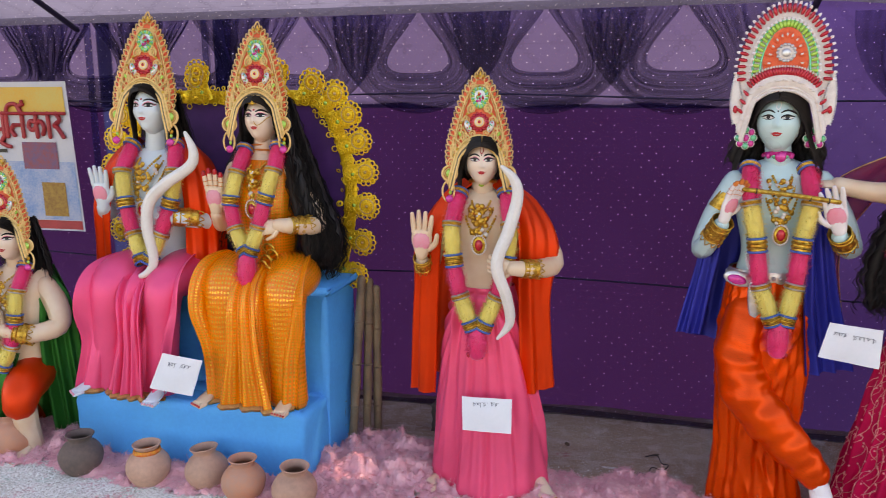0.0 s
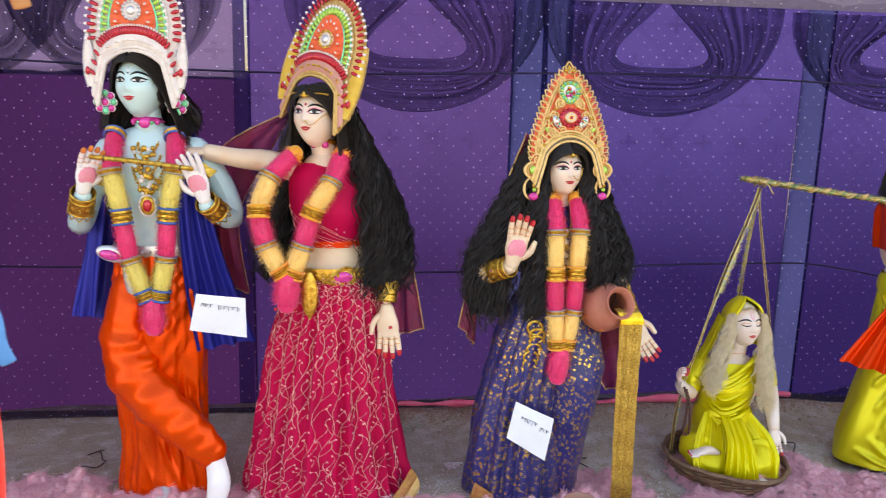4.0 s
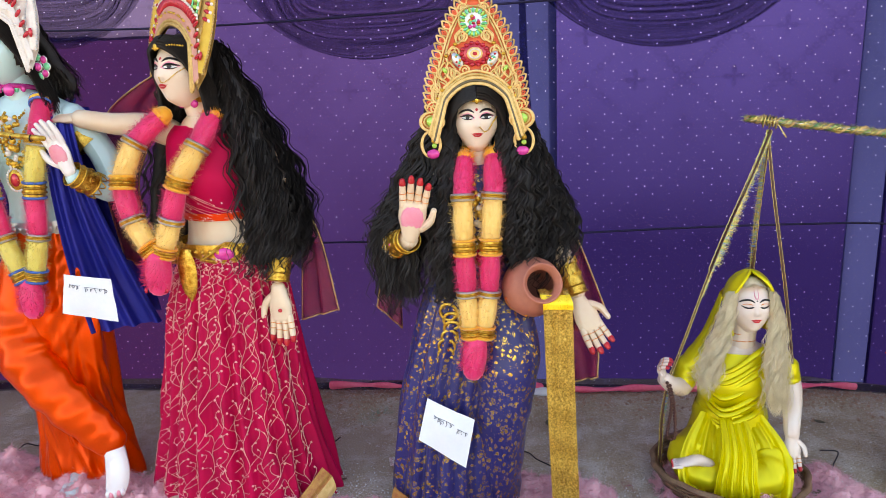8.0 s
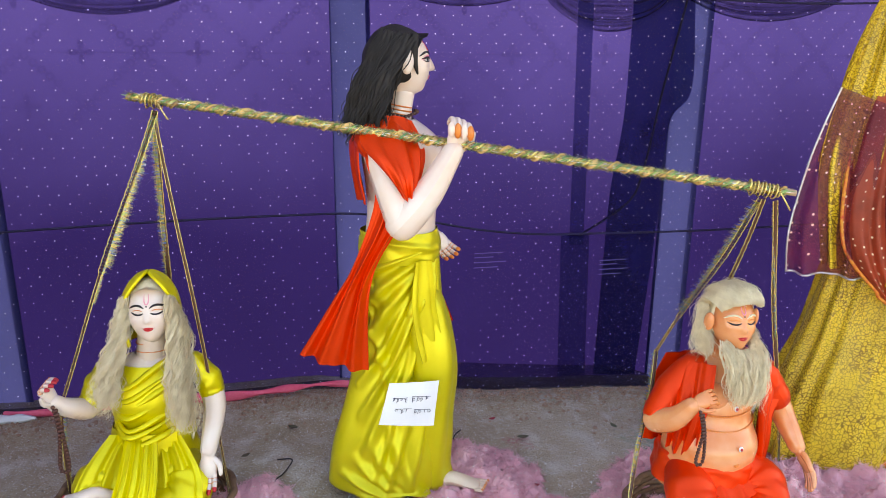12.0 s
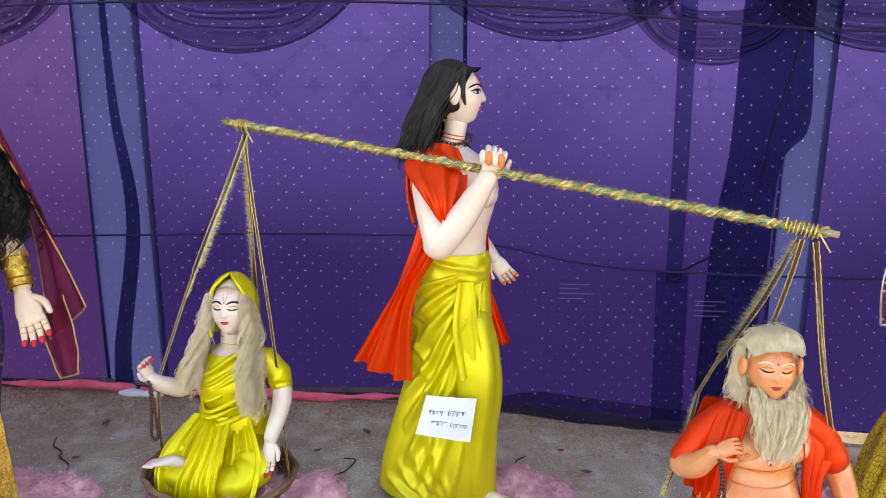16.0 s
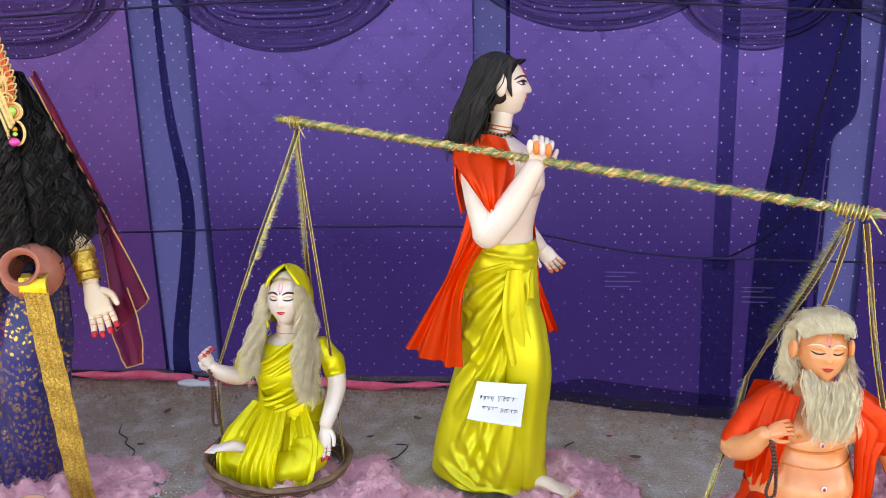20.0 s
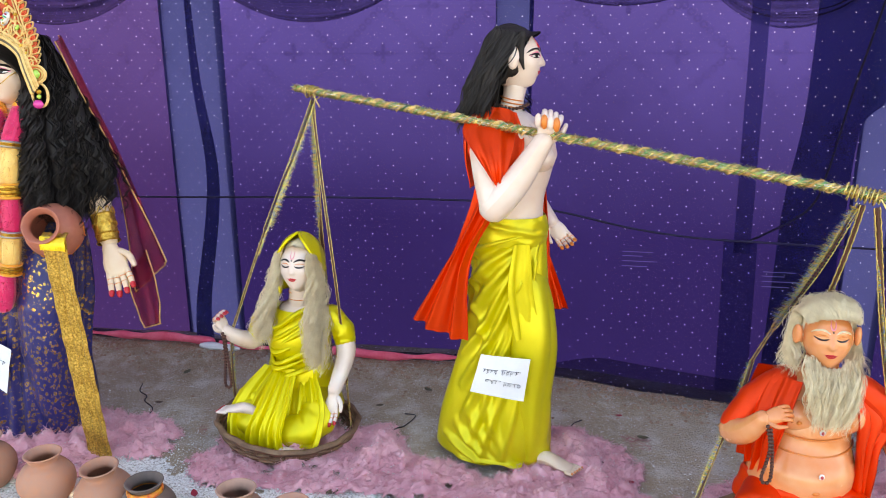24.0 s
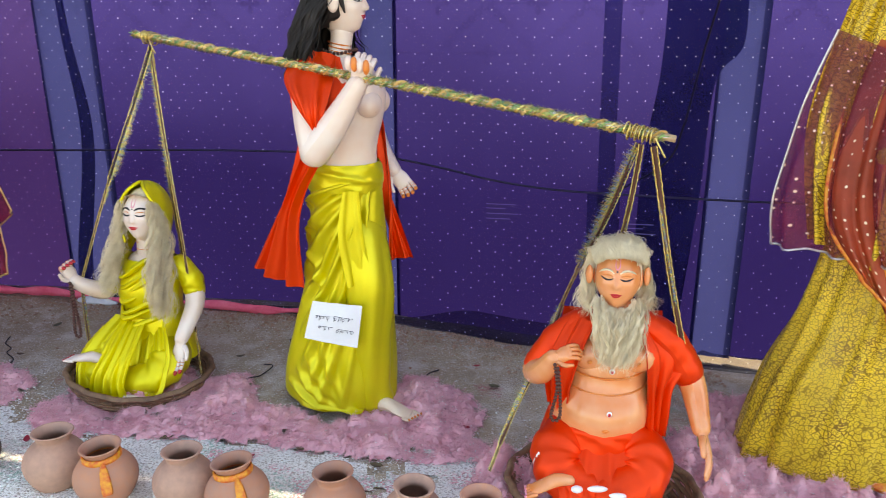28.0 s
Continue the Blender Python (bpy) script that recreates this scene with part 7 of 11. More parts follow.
hair_locks(s, [[(0.02, 0.0, 1.56), (0.055, -0.01, 1.42), (0.10, -0.06, 1.25), (0.13, -0.09, 1.05), (0.11, -0.1, 0.86)], [(0.03, 0.03, 1.56), (0.1, 0.03, 1.4), (0.2, 0.02, 1.2), (0.25, 0.02, 1.02), (0.22, 0.0, 0.88)], [(0.0, 0.09, 1.55), (0.08, 0.13, 1.35), (0.15, 0.14, 1.1), (0.15, 0.13, 0.85)]], 210, BLACKHAIR, 0.026, 0.02, 0.0125, 10, 8)
hair_locks(s, [[(0.03, -0.01, 1.55), (0.075, -0.035, 1.4), (0.125, -0.085, 1.22), (0.15, -0.1, 1.03), (0.135, -0.115, 0.87)], [(0.04, 0.0, 1.55), (0.12, -0.03, 1.38), (0.2, -0.065, 1.18), (0.25, -0.08, 1.02), (0.25, -0.09, 0.9)]], 150, BLACKHAIR, 0.02, 0.02, 0.0125, 12, 8)
hair_locks(s, [[(-0.11, 0.0, 1.55), (-0.15, 0.03, 1.4), (-0.22, 0.06, 1.2), (-0.27, 0.08, 1.0), (-0.26, 0.08, 0.86)], [(-0.05, 0.09, 1.55), (-0.1, 0.13, 1.35), (-0.14, 0.15, 1.1), (-0.12, 0.15, 0.9)]], 110, BLACKHAIR, 0.026, 0.02, 0.0125, 11, 8)
s.tube([(-0.15, 0.01, 1.30), (-0.24, 0.02, 1.325), (-0.33, 0.0, 1.335), (-0.43, -0.01, 1.355)], [0.045, 0.041, 0.035, 0.03], CREAM, 12)
hand(s, (-0.425, -0.01, 1.355), (-1, 0.0, 0.1), (0, 0.3, -1), 0.15, CREAM, -1, 0.25, RED)
s.tube([(0.12, 0.0, 1.29), (0.185, 0.0, 1.16), (0.21, -0.02, 1.0), (0.195, -0.09, 0.85)], [0.045, 0.041, 0.036, 0.028], CREAM, 12)
bangle(s, (0.2, -0.07, 0.9), (0.194, -0.093, 0.83), 0.036, None, 5)
hand(s, (0.194, -0.1, 0.81), (0.06, -0.12, -1), (-0.25, -1, 0), 0.19, CREAM, 1, 0.04, RED, None)
s.blob((0.205, -0.137, 0.745), (0.007, 0.004, 0.007), RED, None, 7, 4)
jewel_belt(s, (-0.0, 0.0, 0.935), 0.157, 0.12, GOLD, PINKGEM, (-0.085, 0.155, (-1,)))
f = np.array((-0.035, -0.128, 0.925))
drop = [(0.0, -0.012), (0.035, 0.012), (0.075, 0.036), (0.108, 0.03), (0.118, 0.0), (0.1, -0.026), (0.055, -0.028), (0.0, -0.012)]
s.blob(f + (0.062, 0.014, 0.002), (0.058, 0.008, 0.03), GOLD, None, 18, 8)
s.blob(f + (0.072, 0.008, 0.003), (0.034, 0.008, 0.02), PINKGEM, None, 16, 8)
for w in (0.0, 0.006):
    s.tube([f + (x * (1 - w * 3) + w, 0.028 * x / 0.118 - 0.004 - w * 0.3, z * (1 - w * 30 * 0.8)) for x, z in drop], 0.0042, GOLD, 6, 40)
s.ring((-0.035, -0.012, 1.395), (0, 0.2, 1), 0.047, 0.008, GOLD, 24, 6)
for k in (-0.03, 0.01):
    s.blob((-0.035 + k, -0.06, 1.392), (0.013, 0.008, 0.013), PINKGEM, None, 10, 6)
brow_beads(s, hm, 0.226)
nose_ring(s, hm, 0.226)
foot(s, (-0.2, -0.12, 0.035), (-0.4, -1, 0), 0.19, CREAM, RED)
s.sheet([(0.1, 0.1, 1.3), (0.16, 0.1, 1.15), (0.22, 0.1, 0.95), (0.21, 0.07, 0.64)], [(0.14, 0.09, 1.28), (0.21, 0.08, 1.14), (0.29, 0.07, 0.95), (0.345, 0.05, 0.68)], MAROONNET, 26, 16, 2, 0.012, 0.01, 0.003, 8, GOLDCORD, 0.003)
s.sheet([(-0.12, 0.1, 1.55), (-0.25, 0.14, 1.32), (-0.36, 0.16, 1.1), (-0.33, 0.16, 0.8)], [(-0.16, 0.05, 1.5), (-0.42, 0.12, 1.35), (-0.47, 0.14, 1.1), (-0.44, 0.14, 0.85)], MAROONNET, 26, 16, 2, 0.012, 0.01, 0.003, 9, GOLDCORD, 0.003)
statue(s, "standing_statue", m, "clay consort statue in magenta embroidered skirt with long black hair")
arch_crown(m @ pose(-0.03, -0.02, 1.535, -8, 12, -38), "tall gold arch crown with red and green stones", GOLDCORD, GOLDCORD, 0.98)
WARM = ((0.5, ORANGEFLUFF), (3.2, PINKFLUFF), (0.4, SILVERBAND), (3.2, PEACHFLUFF), (1.2, ORANGEBAND), (3.0, PINKFLUFF), (0.4, SILVERBAND), (2.6, PEACHFLUFF), (0.9, ORANGEBAND))
garland(m, [[(-0.13, -0.06, 1.36), (-0.2, -0.1, 1.3), (-0.25, -0.14, 1.18), (-0.225, -0.16, 1.05), (-0.165, -0.17, 0.95)], [(0.03, -0.06, 1.36), (-0.0, -0.13, 1.27), (-0.065, -0.15, 1.17), (-0.1, -0.16, 1.05), (-0.14, -0.17, 0.94)]], WARM, "pink, peach and orange tinsel garland on the consort", 0.039, ((-0.15, -0.18, 0.935), (-0.155, -0.185, 0.85), PINKFLUFF), seed=51)
paper_note(m, [(-0.455, -0.2, 0.893), (-0.291, -0.22, 0.882), (-0.29, -0.215, 0.741), (-0.483, -0.2, 0.764)], "white paper note with one handwritten line beside the magenta skirt", [(0.14, 0.38, 0.27), (0.48, 0.86, 0.3)])

# standing giver in a navy sari with a tilted pot
m = deeper((2.22, 0.16, 1.52), 2.68, 2.33, -12, 1.055)
s = Sculpt()
s.loft([(0.86, -0.008, 0, 0.128, 0.1, 0.05), (0.84, -0.01, 0, 0.14, 0.108, 0.1), (0.76, -0.02, 0, 0.172, 0.13, 0.4), (0.6, -0.05, 0, 0.185, 0.145, 0.8), (0.4, -0.085, 0, 0.19, 0.155, 1.0), (0.2, -0.1, 0, 0.198, 0.165, 1.1), (0.05, -0.105, -0.005, 0.205, 0.17, 1.2)], NAVYBROCADE, 190, 56, 13, 0.017, (-105, 60, 8), 12, NAVYBROCADE, 1, 0.25, ridges=[(-125 + 7 * k, 0.08, -140 + 12 * k, 0.98, 0.013, 0.018) for k in range(8)] + [(-150, 0.05 + 0.05 * k, -205, 0.2 + 0.13 * k, 0.015, 0.014) for k in range(5)])
s.tube([(0.06, -0.06, 0.76), (0.075, -0.115, 0.6), (0.05, -0.115, 0.42), (0.03, -0.08, 0.2), (0.02, -0.05, 0.06)], [(0.09, 0.07), (0.095, 0.075), (0.085, 0.07), (0.08, 0.07), (0.085, 0.075)], NAVYBROCADE, 36, 40, up=(0, 1, 0), ripple=(5, 0.03))
torso(s, [(0.78, -0.01, 0, 0.138, 0.104), (0.88, -0.005, 0, 0.118, 0.088), (0.98, 0.0, 0, 0.13, 0.1), (1.07, 0.0, -0.01, 0.145, 0.112), (1.15, 0.0, 0.005, 0.135, 0.088), (1.195, 0.0, 0.008, 0.06, 0.056)], NAVYBROCADE)
s.tube([(0, -0.005, 1.17), (0.0, -0.015, 1.23), (0.0, -0.022, 1.28)], [0.05, 0.043, 0.045], FACE, 14)
hm = head(s, (0.0, -0.03, 1.337), 0.226, FACE, 2, -3)
hair_cap(s, hm, 0.226, BLACKHAIR)
hair_frame(s, hm, 0.226, BLACKHAIR, 3, -0.8, 0.05)
hair_locks(s, [[(-0.08, -0.01, 1.42), (-0.12, -0.02, 1.27), (-0.17, -0.03, 1.1), (-0.2, -0.05, 0.95), (-0.19, -0.05, 0.76)], [(-0.085, 0.02, 1.42), (-0.16, 0.03, 1.25), (-0.25, 0.02, 1.08), (-0.315, 0.0, 0.96), (-0.3, 0.0, 0.76)], [(-0.03, 0.09, 1.42), (-0.08, 0.12, 1.2), (-0.12, 0.13, 0.9)]], 180, BLACKHAIR, 0.025, 0.02, 0.0125, 13, 9)
hair_locks(s, [[(0.08, -0.01, 1.42), (0.115, -0.03, 1.27), (0.14, -0.07, 1.12), (0.15, -0.09, 1.0), (0.13, -0.1, 0.86)], [(0.085, 0.02, 1.42), (0.16, 0.02, 1.25), (0.22, 0.0, 1.1), (0.27, -0.01, 0.98), (0.22, -0.02, 0.86)], [(0.03, 0.09, 1.42), (0.08, 0.12, 1.2), (0.12, 0.13, 0.9)]], 180, BLACKHAIR, 0.025, 0.02, 0.0125, 14, 9)
s.tube([(-0.125, 0.0, 1.14), (-0.21, 0.0, 1.03), (-0.265, -0.03, 0.945), (-0.205, -0.13, 0.99)], [0.044, 0.041, 0.038, 0.028], CREAM, 12)
bangle(s, (-0.24, -0.08, 0.965), (-0.205, -0.135, 0.99), 0.037, None, 5)
hair_locks(s, [[(-0.08, -0.03, 1.38), (-0.1, -0.07, 1.2), (-0.12, -0.105, 1.0), (-0.13, -0.12, 0.8)], [(-0.075, -0.035, 1.38), (-0.075, -0.085, 1.18), (-0.075, -0.118, 1.0), (-0.09, -0.13, 0.8)]], 90, BLACKHAIR, 0.016, 0.02, 0.0125, 15, 8)
hair_locks(s, [[(0.08, -0.03, 1.38), (0.1, -0.07, 1.2), (0.12, -0.105, 1.02), (0.13, -0.12, 0.9)], [(0.075, -0.035, 1.38), (0.075, -0.085, 1.18), (0.08, -0.118, 1.02), (0.1, -0.13, 0.88)]], 90, BLACKHAIR, 0.016, 0.02, 0.0125, 16, 8)
hand(s, (-0.2, -0.145, 1.0), (0.16, -0.12, 1), (0.05, -1, -0.05), 0.185, CREAM, 1, 0.03, RED, ROSE)
s.tube([(0.125, 0.0, 1.14), (0.195, 0.01, 1.04), (0.232, -0.01, 0.93), (0.285, -0.06, 0.79)], [0.044, 0.041, 0.037, 0.028], CREAM, 12)
bangle(s, (0.262, -0.04, 0.85), (0.287, -0.065, 0.785), 0.036, None, 6)
hand(s, (0.29, -0.07, 0.772), (0.42, -0.3, -0.9), (0.2, -0.8, 0.3), 0.18, CREAM, -1, 0.1, RED, None)
foot(s, (0.02, -0.1, 0.01), (0.15, -1, 0), 0.19, CREAM, RED)
foot(s, (-0.26, -0.04, 0.02), (-0.5, -1, 0), 0.18, CREAM, RED)
s.sheet([(-0.3, -0.12, 0.17), (-0.34, -0.11, 0.02)], [(-0.24, -0.16, 0.14), (-0.23, -0.17, 0.01)], BROWNHEM, 8, 8, 1, 0.004)
brow_beads(s, hm, 0.226)
nose_ring(s, hm, 0.226)
s.ring((0, -0.018, 1.232), (0, 0.2, 1), 0.046, 0.008, GOLD, 24, 6)
chest_jewels(s, (0, -0.03, 1.195), 0.06, 0.26, 0.085, 5)
for k in range(9):
    z = 0.76 - 0.028 * k
    s.ring((-0.1 + 0.012 * math.sin(k), -0.125, z), (0.2, 1, 0.1), 0.026, 0.005, GOLD, 16, 5)
s.sheet([(-0.1, 0.09, 1.44), (-0.17, 0.1, 1.22), (-0.25, 0.12, 0.95), (-0.27, 0.12, 0.62)], [(-0.125, 0.03, 1.42), (-0.18, 0.05, 1.26), (-0.28, 0.06, 1.0), (-0.34, 0.06, 0.72)], MAROONNET, 26, 14, 2, 0.012, 0.01, 0.003, 15, GOLDCORD, 0.003)
s.sheet([(0.1, 0.09, 1.44), (0.17, 0.1, 1.22), (0.23, 0.12, 0.95), (0.25, 0.12, 0.55)], [(0.125, 0.03, 1.42), (0.185, 0.05, 1.25), (0.3, 0.08, 0.95), (0.40, 0.09, 0.68)], MAROONNET, 26, 14, 2, 0.012, 0.01, 0.003, 16, GOLDCORD, 0.003)
s.sheet([(0.22, 0.12, 0.62), (0.24, 0.12, 0.5), (0.28, 0.1, 0.42)], [(0.33, 0.08, 0.72), (0.37, 0.06, 0.58), (0.37, 0.05, 0.46)], MAROONNET, 14, 12, 2, 0.01, 0.0, 0.003, 17, GOLDCORD, 0.003)
statue(s, "standing_statue", m, "clay goddess statue in navy and gold sari, palm raised")
tall_crown(m @ pose(0.0, -0.03, 1.328, -4, 0, 2) @ Matrix.Diagonal((1.12, 1.0, 0.91, 1.0)), "tall coral and gold pageant crown with a green stone", 0.97)
garland(m, [[(-0.04, -0.06, 1.215), (-0.045, -0.13, 1.15), (-0.045, -0.155, 1.0), (-0.04, -0.165, 0.85), (-0.03, -0.175, 0.7)], [(0.045, -0.06, 1.22), (0.045, -0.13, 1.15), (0.032, -0.155, 1.0), (0.025, -0.165, 0.85), (0.0, -0.175, 0.7)]], WARM, "pink, peach and orange tinsel garland on the goddess", 0.034, ((-0.02, -0.18, 0.685), (-0.03, -0.19, 0.6), PINKFLUFF), seed=71)
paper_note(m, [(-0.172, -0.175, 0.506), (-0.032, -0.19, 0.438), (-0.063, -0.2, 0.284), (-0.204, -0.185, 0.374)], "crumpled white paper note with one handwritten line on navy cloth", [(0.2, 0.62, 0.32), (0.7, 0.92, 0.36)], 0.014)
pot = thing("tilted_pot", m @ pose(0.15, -0.14, 0.838), "painted red clay pot tilted to pour", "pot")
s = Sculpt()
mm = np.array(pose(0, 0, 0, 68, 0, 14).to_3x3())
prof = [(0.004, -0.085), (0.05, -0.078), (0.08, -0.045), (0.088, -0.0), (0.075, 0.045), (0.05, 0.068), (0.045, 0.08), (0.055, 0.095), (0.058, 0.1), (0.052, 0.1), (0.04, 0.082), (0.044, 0.06), (0.06, 0.02), (0.05, -0.05)]
g = np.array([[(r * math.cos(a), r * math.sin(a), z) for a in np.linspace(0, 6.28, 40, endpoint=False)] for r, z in spline(prof, 46)]) @ mm.T
s.grid(g, CLAYPOT, True, 0.5, 0.3)
s.done("body", pot)
for k in range(4):
    s = Sculpt()
    a0 = 3.3 + 0.9 * k
    pts = []
    for t in np.linspace(0, 5.5, 14):
        z = -0.02 + 0.03 * math.sin(t + k) * (1 - t / 8)
        r = float(np.interp(z, (-0.045, 0, 0.045), (0.08, 0.088, 0.075))) + 0.001
        a = a0 + 0.09 * t + 0.12 * math.cos(t)
        pts.append(mm @ np.array((r * math.cos(a), r * math.sin(a), z)))
    s.tube(pts, 0.003, REDRIBBON, 5, 30)
    s.done("painted_scroll", pot, "dark red painted scroll")
s = Sculpt()
gs = [(0.13, -0.2, 0.85), (0.135, -0.225, 0.84), (0.142, -0.235, 0.81), (0.15, -0.225, 0.6), (0.16, -0.21, 0.35), (0.172, -0.2, 0.1), (0.18, -0.2, 0.03)]
s.sheet([(x + 0.03, y, z) for x, y, z in gs], [(x + 0.112, y, z - 0.002) for x, y, z in gs], GOLDRIBBON, 260, 16, 3, 0.003, 0.004, 0.002, 3, None, 0.004, False)
for k in (-2, -1, -3):
    v = s.v[k]
    v[:, 1] += 0.0006 * np.sin(v[:, 2] * 420 + 2 * np.sin(v[:, 0] * 40)) + 0.002 * np.sin(v[:, 2] * 61 + v[:, 0] * 30)
s.sheet([(0.163, -0.229, 0.842), (0.17, -0.243, 0.825), (0.172, -0.246, 0.802)], [(0.247, -0.229, 0.84), (0.254, -0.243, 0.823), (0.256, -0.246, 0.80)], FOIL, 10, 10, 2, 0.002, 0.003)
stream = tagged(s.done("gold_ribbon", None, "", m), "wide crinkled gold foil ribbon hanging from the pot", "foil ribbon")

def closer(x, y, turn, k):
    """A pose scaled about the middle of the walk's last half, for a figure that stands nearer or farther than first planned."""
    return Matrix.Translation((4.05, -0.25, 1.33)) @ Matrix.Scale(k, 4) @ Matrix.Translation((-4.05, 0.25, -1.33)) @ pose(x, y, 0, 0, 0, turn)


def bead_string(m, points, label):
    root = thing("bead_string", m, label, "bead string")
    p = spline(points, 200)
    run = np.concatenate([[0], np.cumsum(np.linalg.norm(np.diff(p, axis=0), axis=1))])
    sc = Sculpt()
    sc.blob((0, 0, 0), 0.0062, BEADWOOD, None, 8, 5)
    one = sc.done("bead", root)
    for k, d in enumerate(np.arange(0, run[-1], 0.0118)):
        ob = one if k == 0 else new("bead", one.data)
        ob.parent = root
        ob.location = [float(np.interp(d, run, p[:, i])) for i in range(3)]


# yellow-robed mother sitting in a basket
m = closer(3.6, 2.36, -22, 1.03)
s = Sculpt()
torso(s, [(0.1, 0.02, 0.0, 0.16, 0.13), (0.2, 0.02, 0.0, 0.13, 0.105), (0.28, 0.02, 0.0, 0.112, 0.09), (0.36, 0.025, -0.01, 0.12, 0.105), (0.43, 0.03, -0.005, 0.125, 0.09), (0.48, 0.035, 0.0, 0.1, 0.07)], LEMONSILK)
for k in range(7):
    z = 0.26 + 0.03 * k + 0.006 * math.sin(2.3 * k)
    s.tube([(-0.085 + 0.004 * k, -0.03, z + 0.015), (-0.02, -0.105 - 0.008 * math.sin(k), z - 0.02), (0.08, -0.09, z + 0.01 + 0.006 * k), (0.135, 0.0, z + 0.03 + 0.005 * k)], [0.004, 0.007 + 0.004 * (k % 2), 0.006 + 0.005 * ((k + 1) % 2), 0.004], LEMONSILK, 7, 20)
torso(s, [(0.43, 0.035, -0.03, 0.06, 0.06), (0.475, 0.037, -0.005, 0.085, 0.06), (0.505, 0.04, 0, 0.05, 0.05)], PORCELAIN)
s.tube([(0.04, -0.005, 0.48), (0.048, -0.018, 0.56), (0.052, -0.022, 0.59)], [0.05, 0.042, 0.044], PORCELAIN, 14)
for z in (0.515, 0.54):
    s.ring((0.044, -0.012, z), (0, 0.15, 1), 0.0445, 0.0018, RUST, 22, 5)
hm = head(s, (0.058, -0.03, 0.655), 0.205, PORCELAIN, 8, -8, lids=None, k=0.9, open_eyes=False, mark=ROSE)
hair_cap(s, hm, 0.205, GREYHAIR, size=1.03)
s.loft([(0.0, 0, 0, 0.02, 0.02)] * 2, LEMONSILK, 8, 2)
rows = []
mm = np.array(hm)
for i in range(26):
    b = 0.03 + 2.15 * i / 25
    row = []
    for a in np.linspace(-1.5 + 0.72 * min(1.3, b), math.pi + 1.5 - 0.72 * min(1.3, b), 34):
        r = skull((math.sin(b) * math.cos(a), abs(math.sin(b) * math.sin(a)), math.cos(b)), 0.196) * (1.22 + 0.02 * math.sin(7 * a + 3 * b))
        p = np.array((math.sin(b) * math.cos(a), math.sin(b) * math.sin(a), math.cos(b))) * r
        p[1] += 0.01
        if b > 1.5:
            p[2] -= (b - 1.5) * 0.06
        row.append(mm[:3, :3] @ p + mm[:3, 3])
    rows.append(row)
s.grid(rows, LEMONSILK, False, 0.5, 0.3)
s.tube([r[0] for r in rows[2:]], 0.006, LEMONSILK, 6, 40)
s.tube([r[-1] for r in rows[2:]], 0.006, LEMONSILK, 6, 40)
hair_locks(s, [[(0.0, -0.085, 0.7), (-0.016, -0.09, 0.6), (-0.05, -0.11, 0.47), (-0.07, -0.115, 0.36)], [(-0.008, -0.06, 0.69), (-0.032, -0.07, 0.58), (-0.075, -0.09, 0.46), (-0.09, -0.1, 0.39)]], 170, GREYHAIR, 0.012, 0.016, 0.0055, 18, 4)
hair_locks(s, [[(0.12, -0.085, 0.7), (0.132, -0.09, 0.6), (0.125, -0.12, 0.46), (0.14, -0.135, 0.33)], [(0.126, -0.06, 0.69), (0.148, -0.055, 0.58), (0.158, -0.09, 0.44), (0.16, -0.12, 0.29)]], 180, GREYHAIR, 0.013, 0.016, 0.0055, 19, 4)
s.sheet([(-0.028, -0.035, 0.67), (-0.055, -0.045, 0.57), (-0.1, -0.045, 0.47), (-0.135, -0.05, 0.4)], [(-0.01, 0.06, 0.67), (-0.05, 0.06, 0.56), (-0.1, 0.05, 0.46), (-0.14, 0.03, 0.39)], LEMONSILK, 26, 22, 3, 0.008, 0.006, seed=61)
s.tube([(-0.085, 0.0, 0.455), (-0.125, -0.01, 0.4), (-0.14, -0.03, 0.36)], [(0.045, 0.04), (0.047, 0.043), (0.043, 0.04)], LEMONSILK, 24, 24, ripple=(2, 0.05))
s.tube([(-0.135, -0.02, 0.37), (-0.15, -0.05, 0.345), (-0.19, -0.1, 0.375), (-0.212, -0.12, 0.4)], [0.036, 0.035, 0.028, 0.024], PORCELAIN, 12)
hand(s, (-0.208, -0.118, 0.392), (-0.3, -0.2, 0.8), (0.9, -0.3, 0.2), 0.12, PORCELAIN, -1, 0.5, RED)
s.tube([(0.155, 0.0, 0.46), (0.195, 0.0, 0.41), (0.205, 0.0, 0.37)], [(0.04, 0.038), (0.043, 0.04), (0.041, 0.039)], LEMONSILK, 24, 24, ripple=(2, 0.05))
s.tube([(0.2, 0.0, 0.39), (0.215, -0.02, 0.32), (0.205, -0.1, 0.22)], [0.037, 0.034, 0.025], PORCELAIN, 12)
hand(s, (0.205, -0.105, 0.215), (-0.02, -0.35, -0.9), (-0.1, -1, 0.2), 0.13, PORCELAIN, -1, 0.12, RED)
s.tube([(0.02, -0.02, 0.13), (-0.11, -0.1, 0.135), (-0.105, -0.17, 0.1), (0.0, -0.2, 0.08)], [(0.09, 0.075), (0.075, 0.065), (0.062, 0.05), (0.05, 0.04)], LEMONSILK, 30, 40, ripple=(5, 0.05))
s.tube([(0.04, -0.02, 0.13), (0.14, -0.1, 0.125), (0.12, -0.17, 0.09), (0.02, -0.2, 0.075)], [(0.09, 0.075), (0.075, 0.065), (0.062, 0.05), (0.05, 0.04)], LEMONSILK, 30, 40, ripple=(5, 0.05))
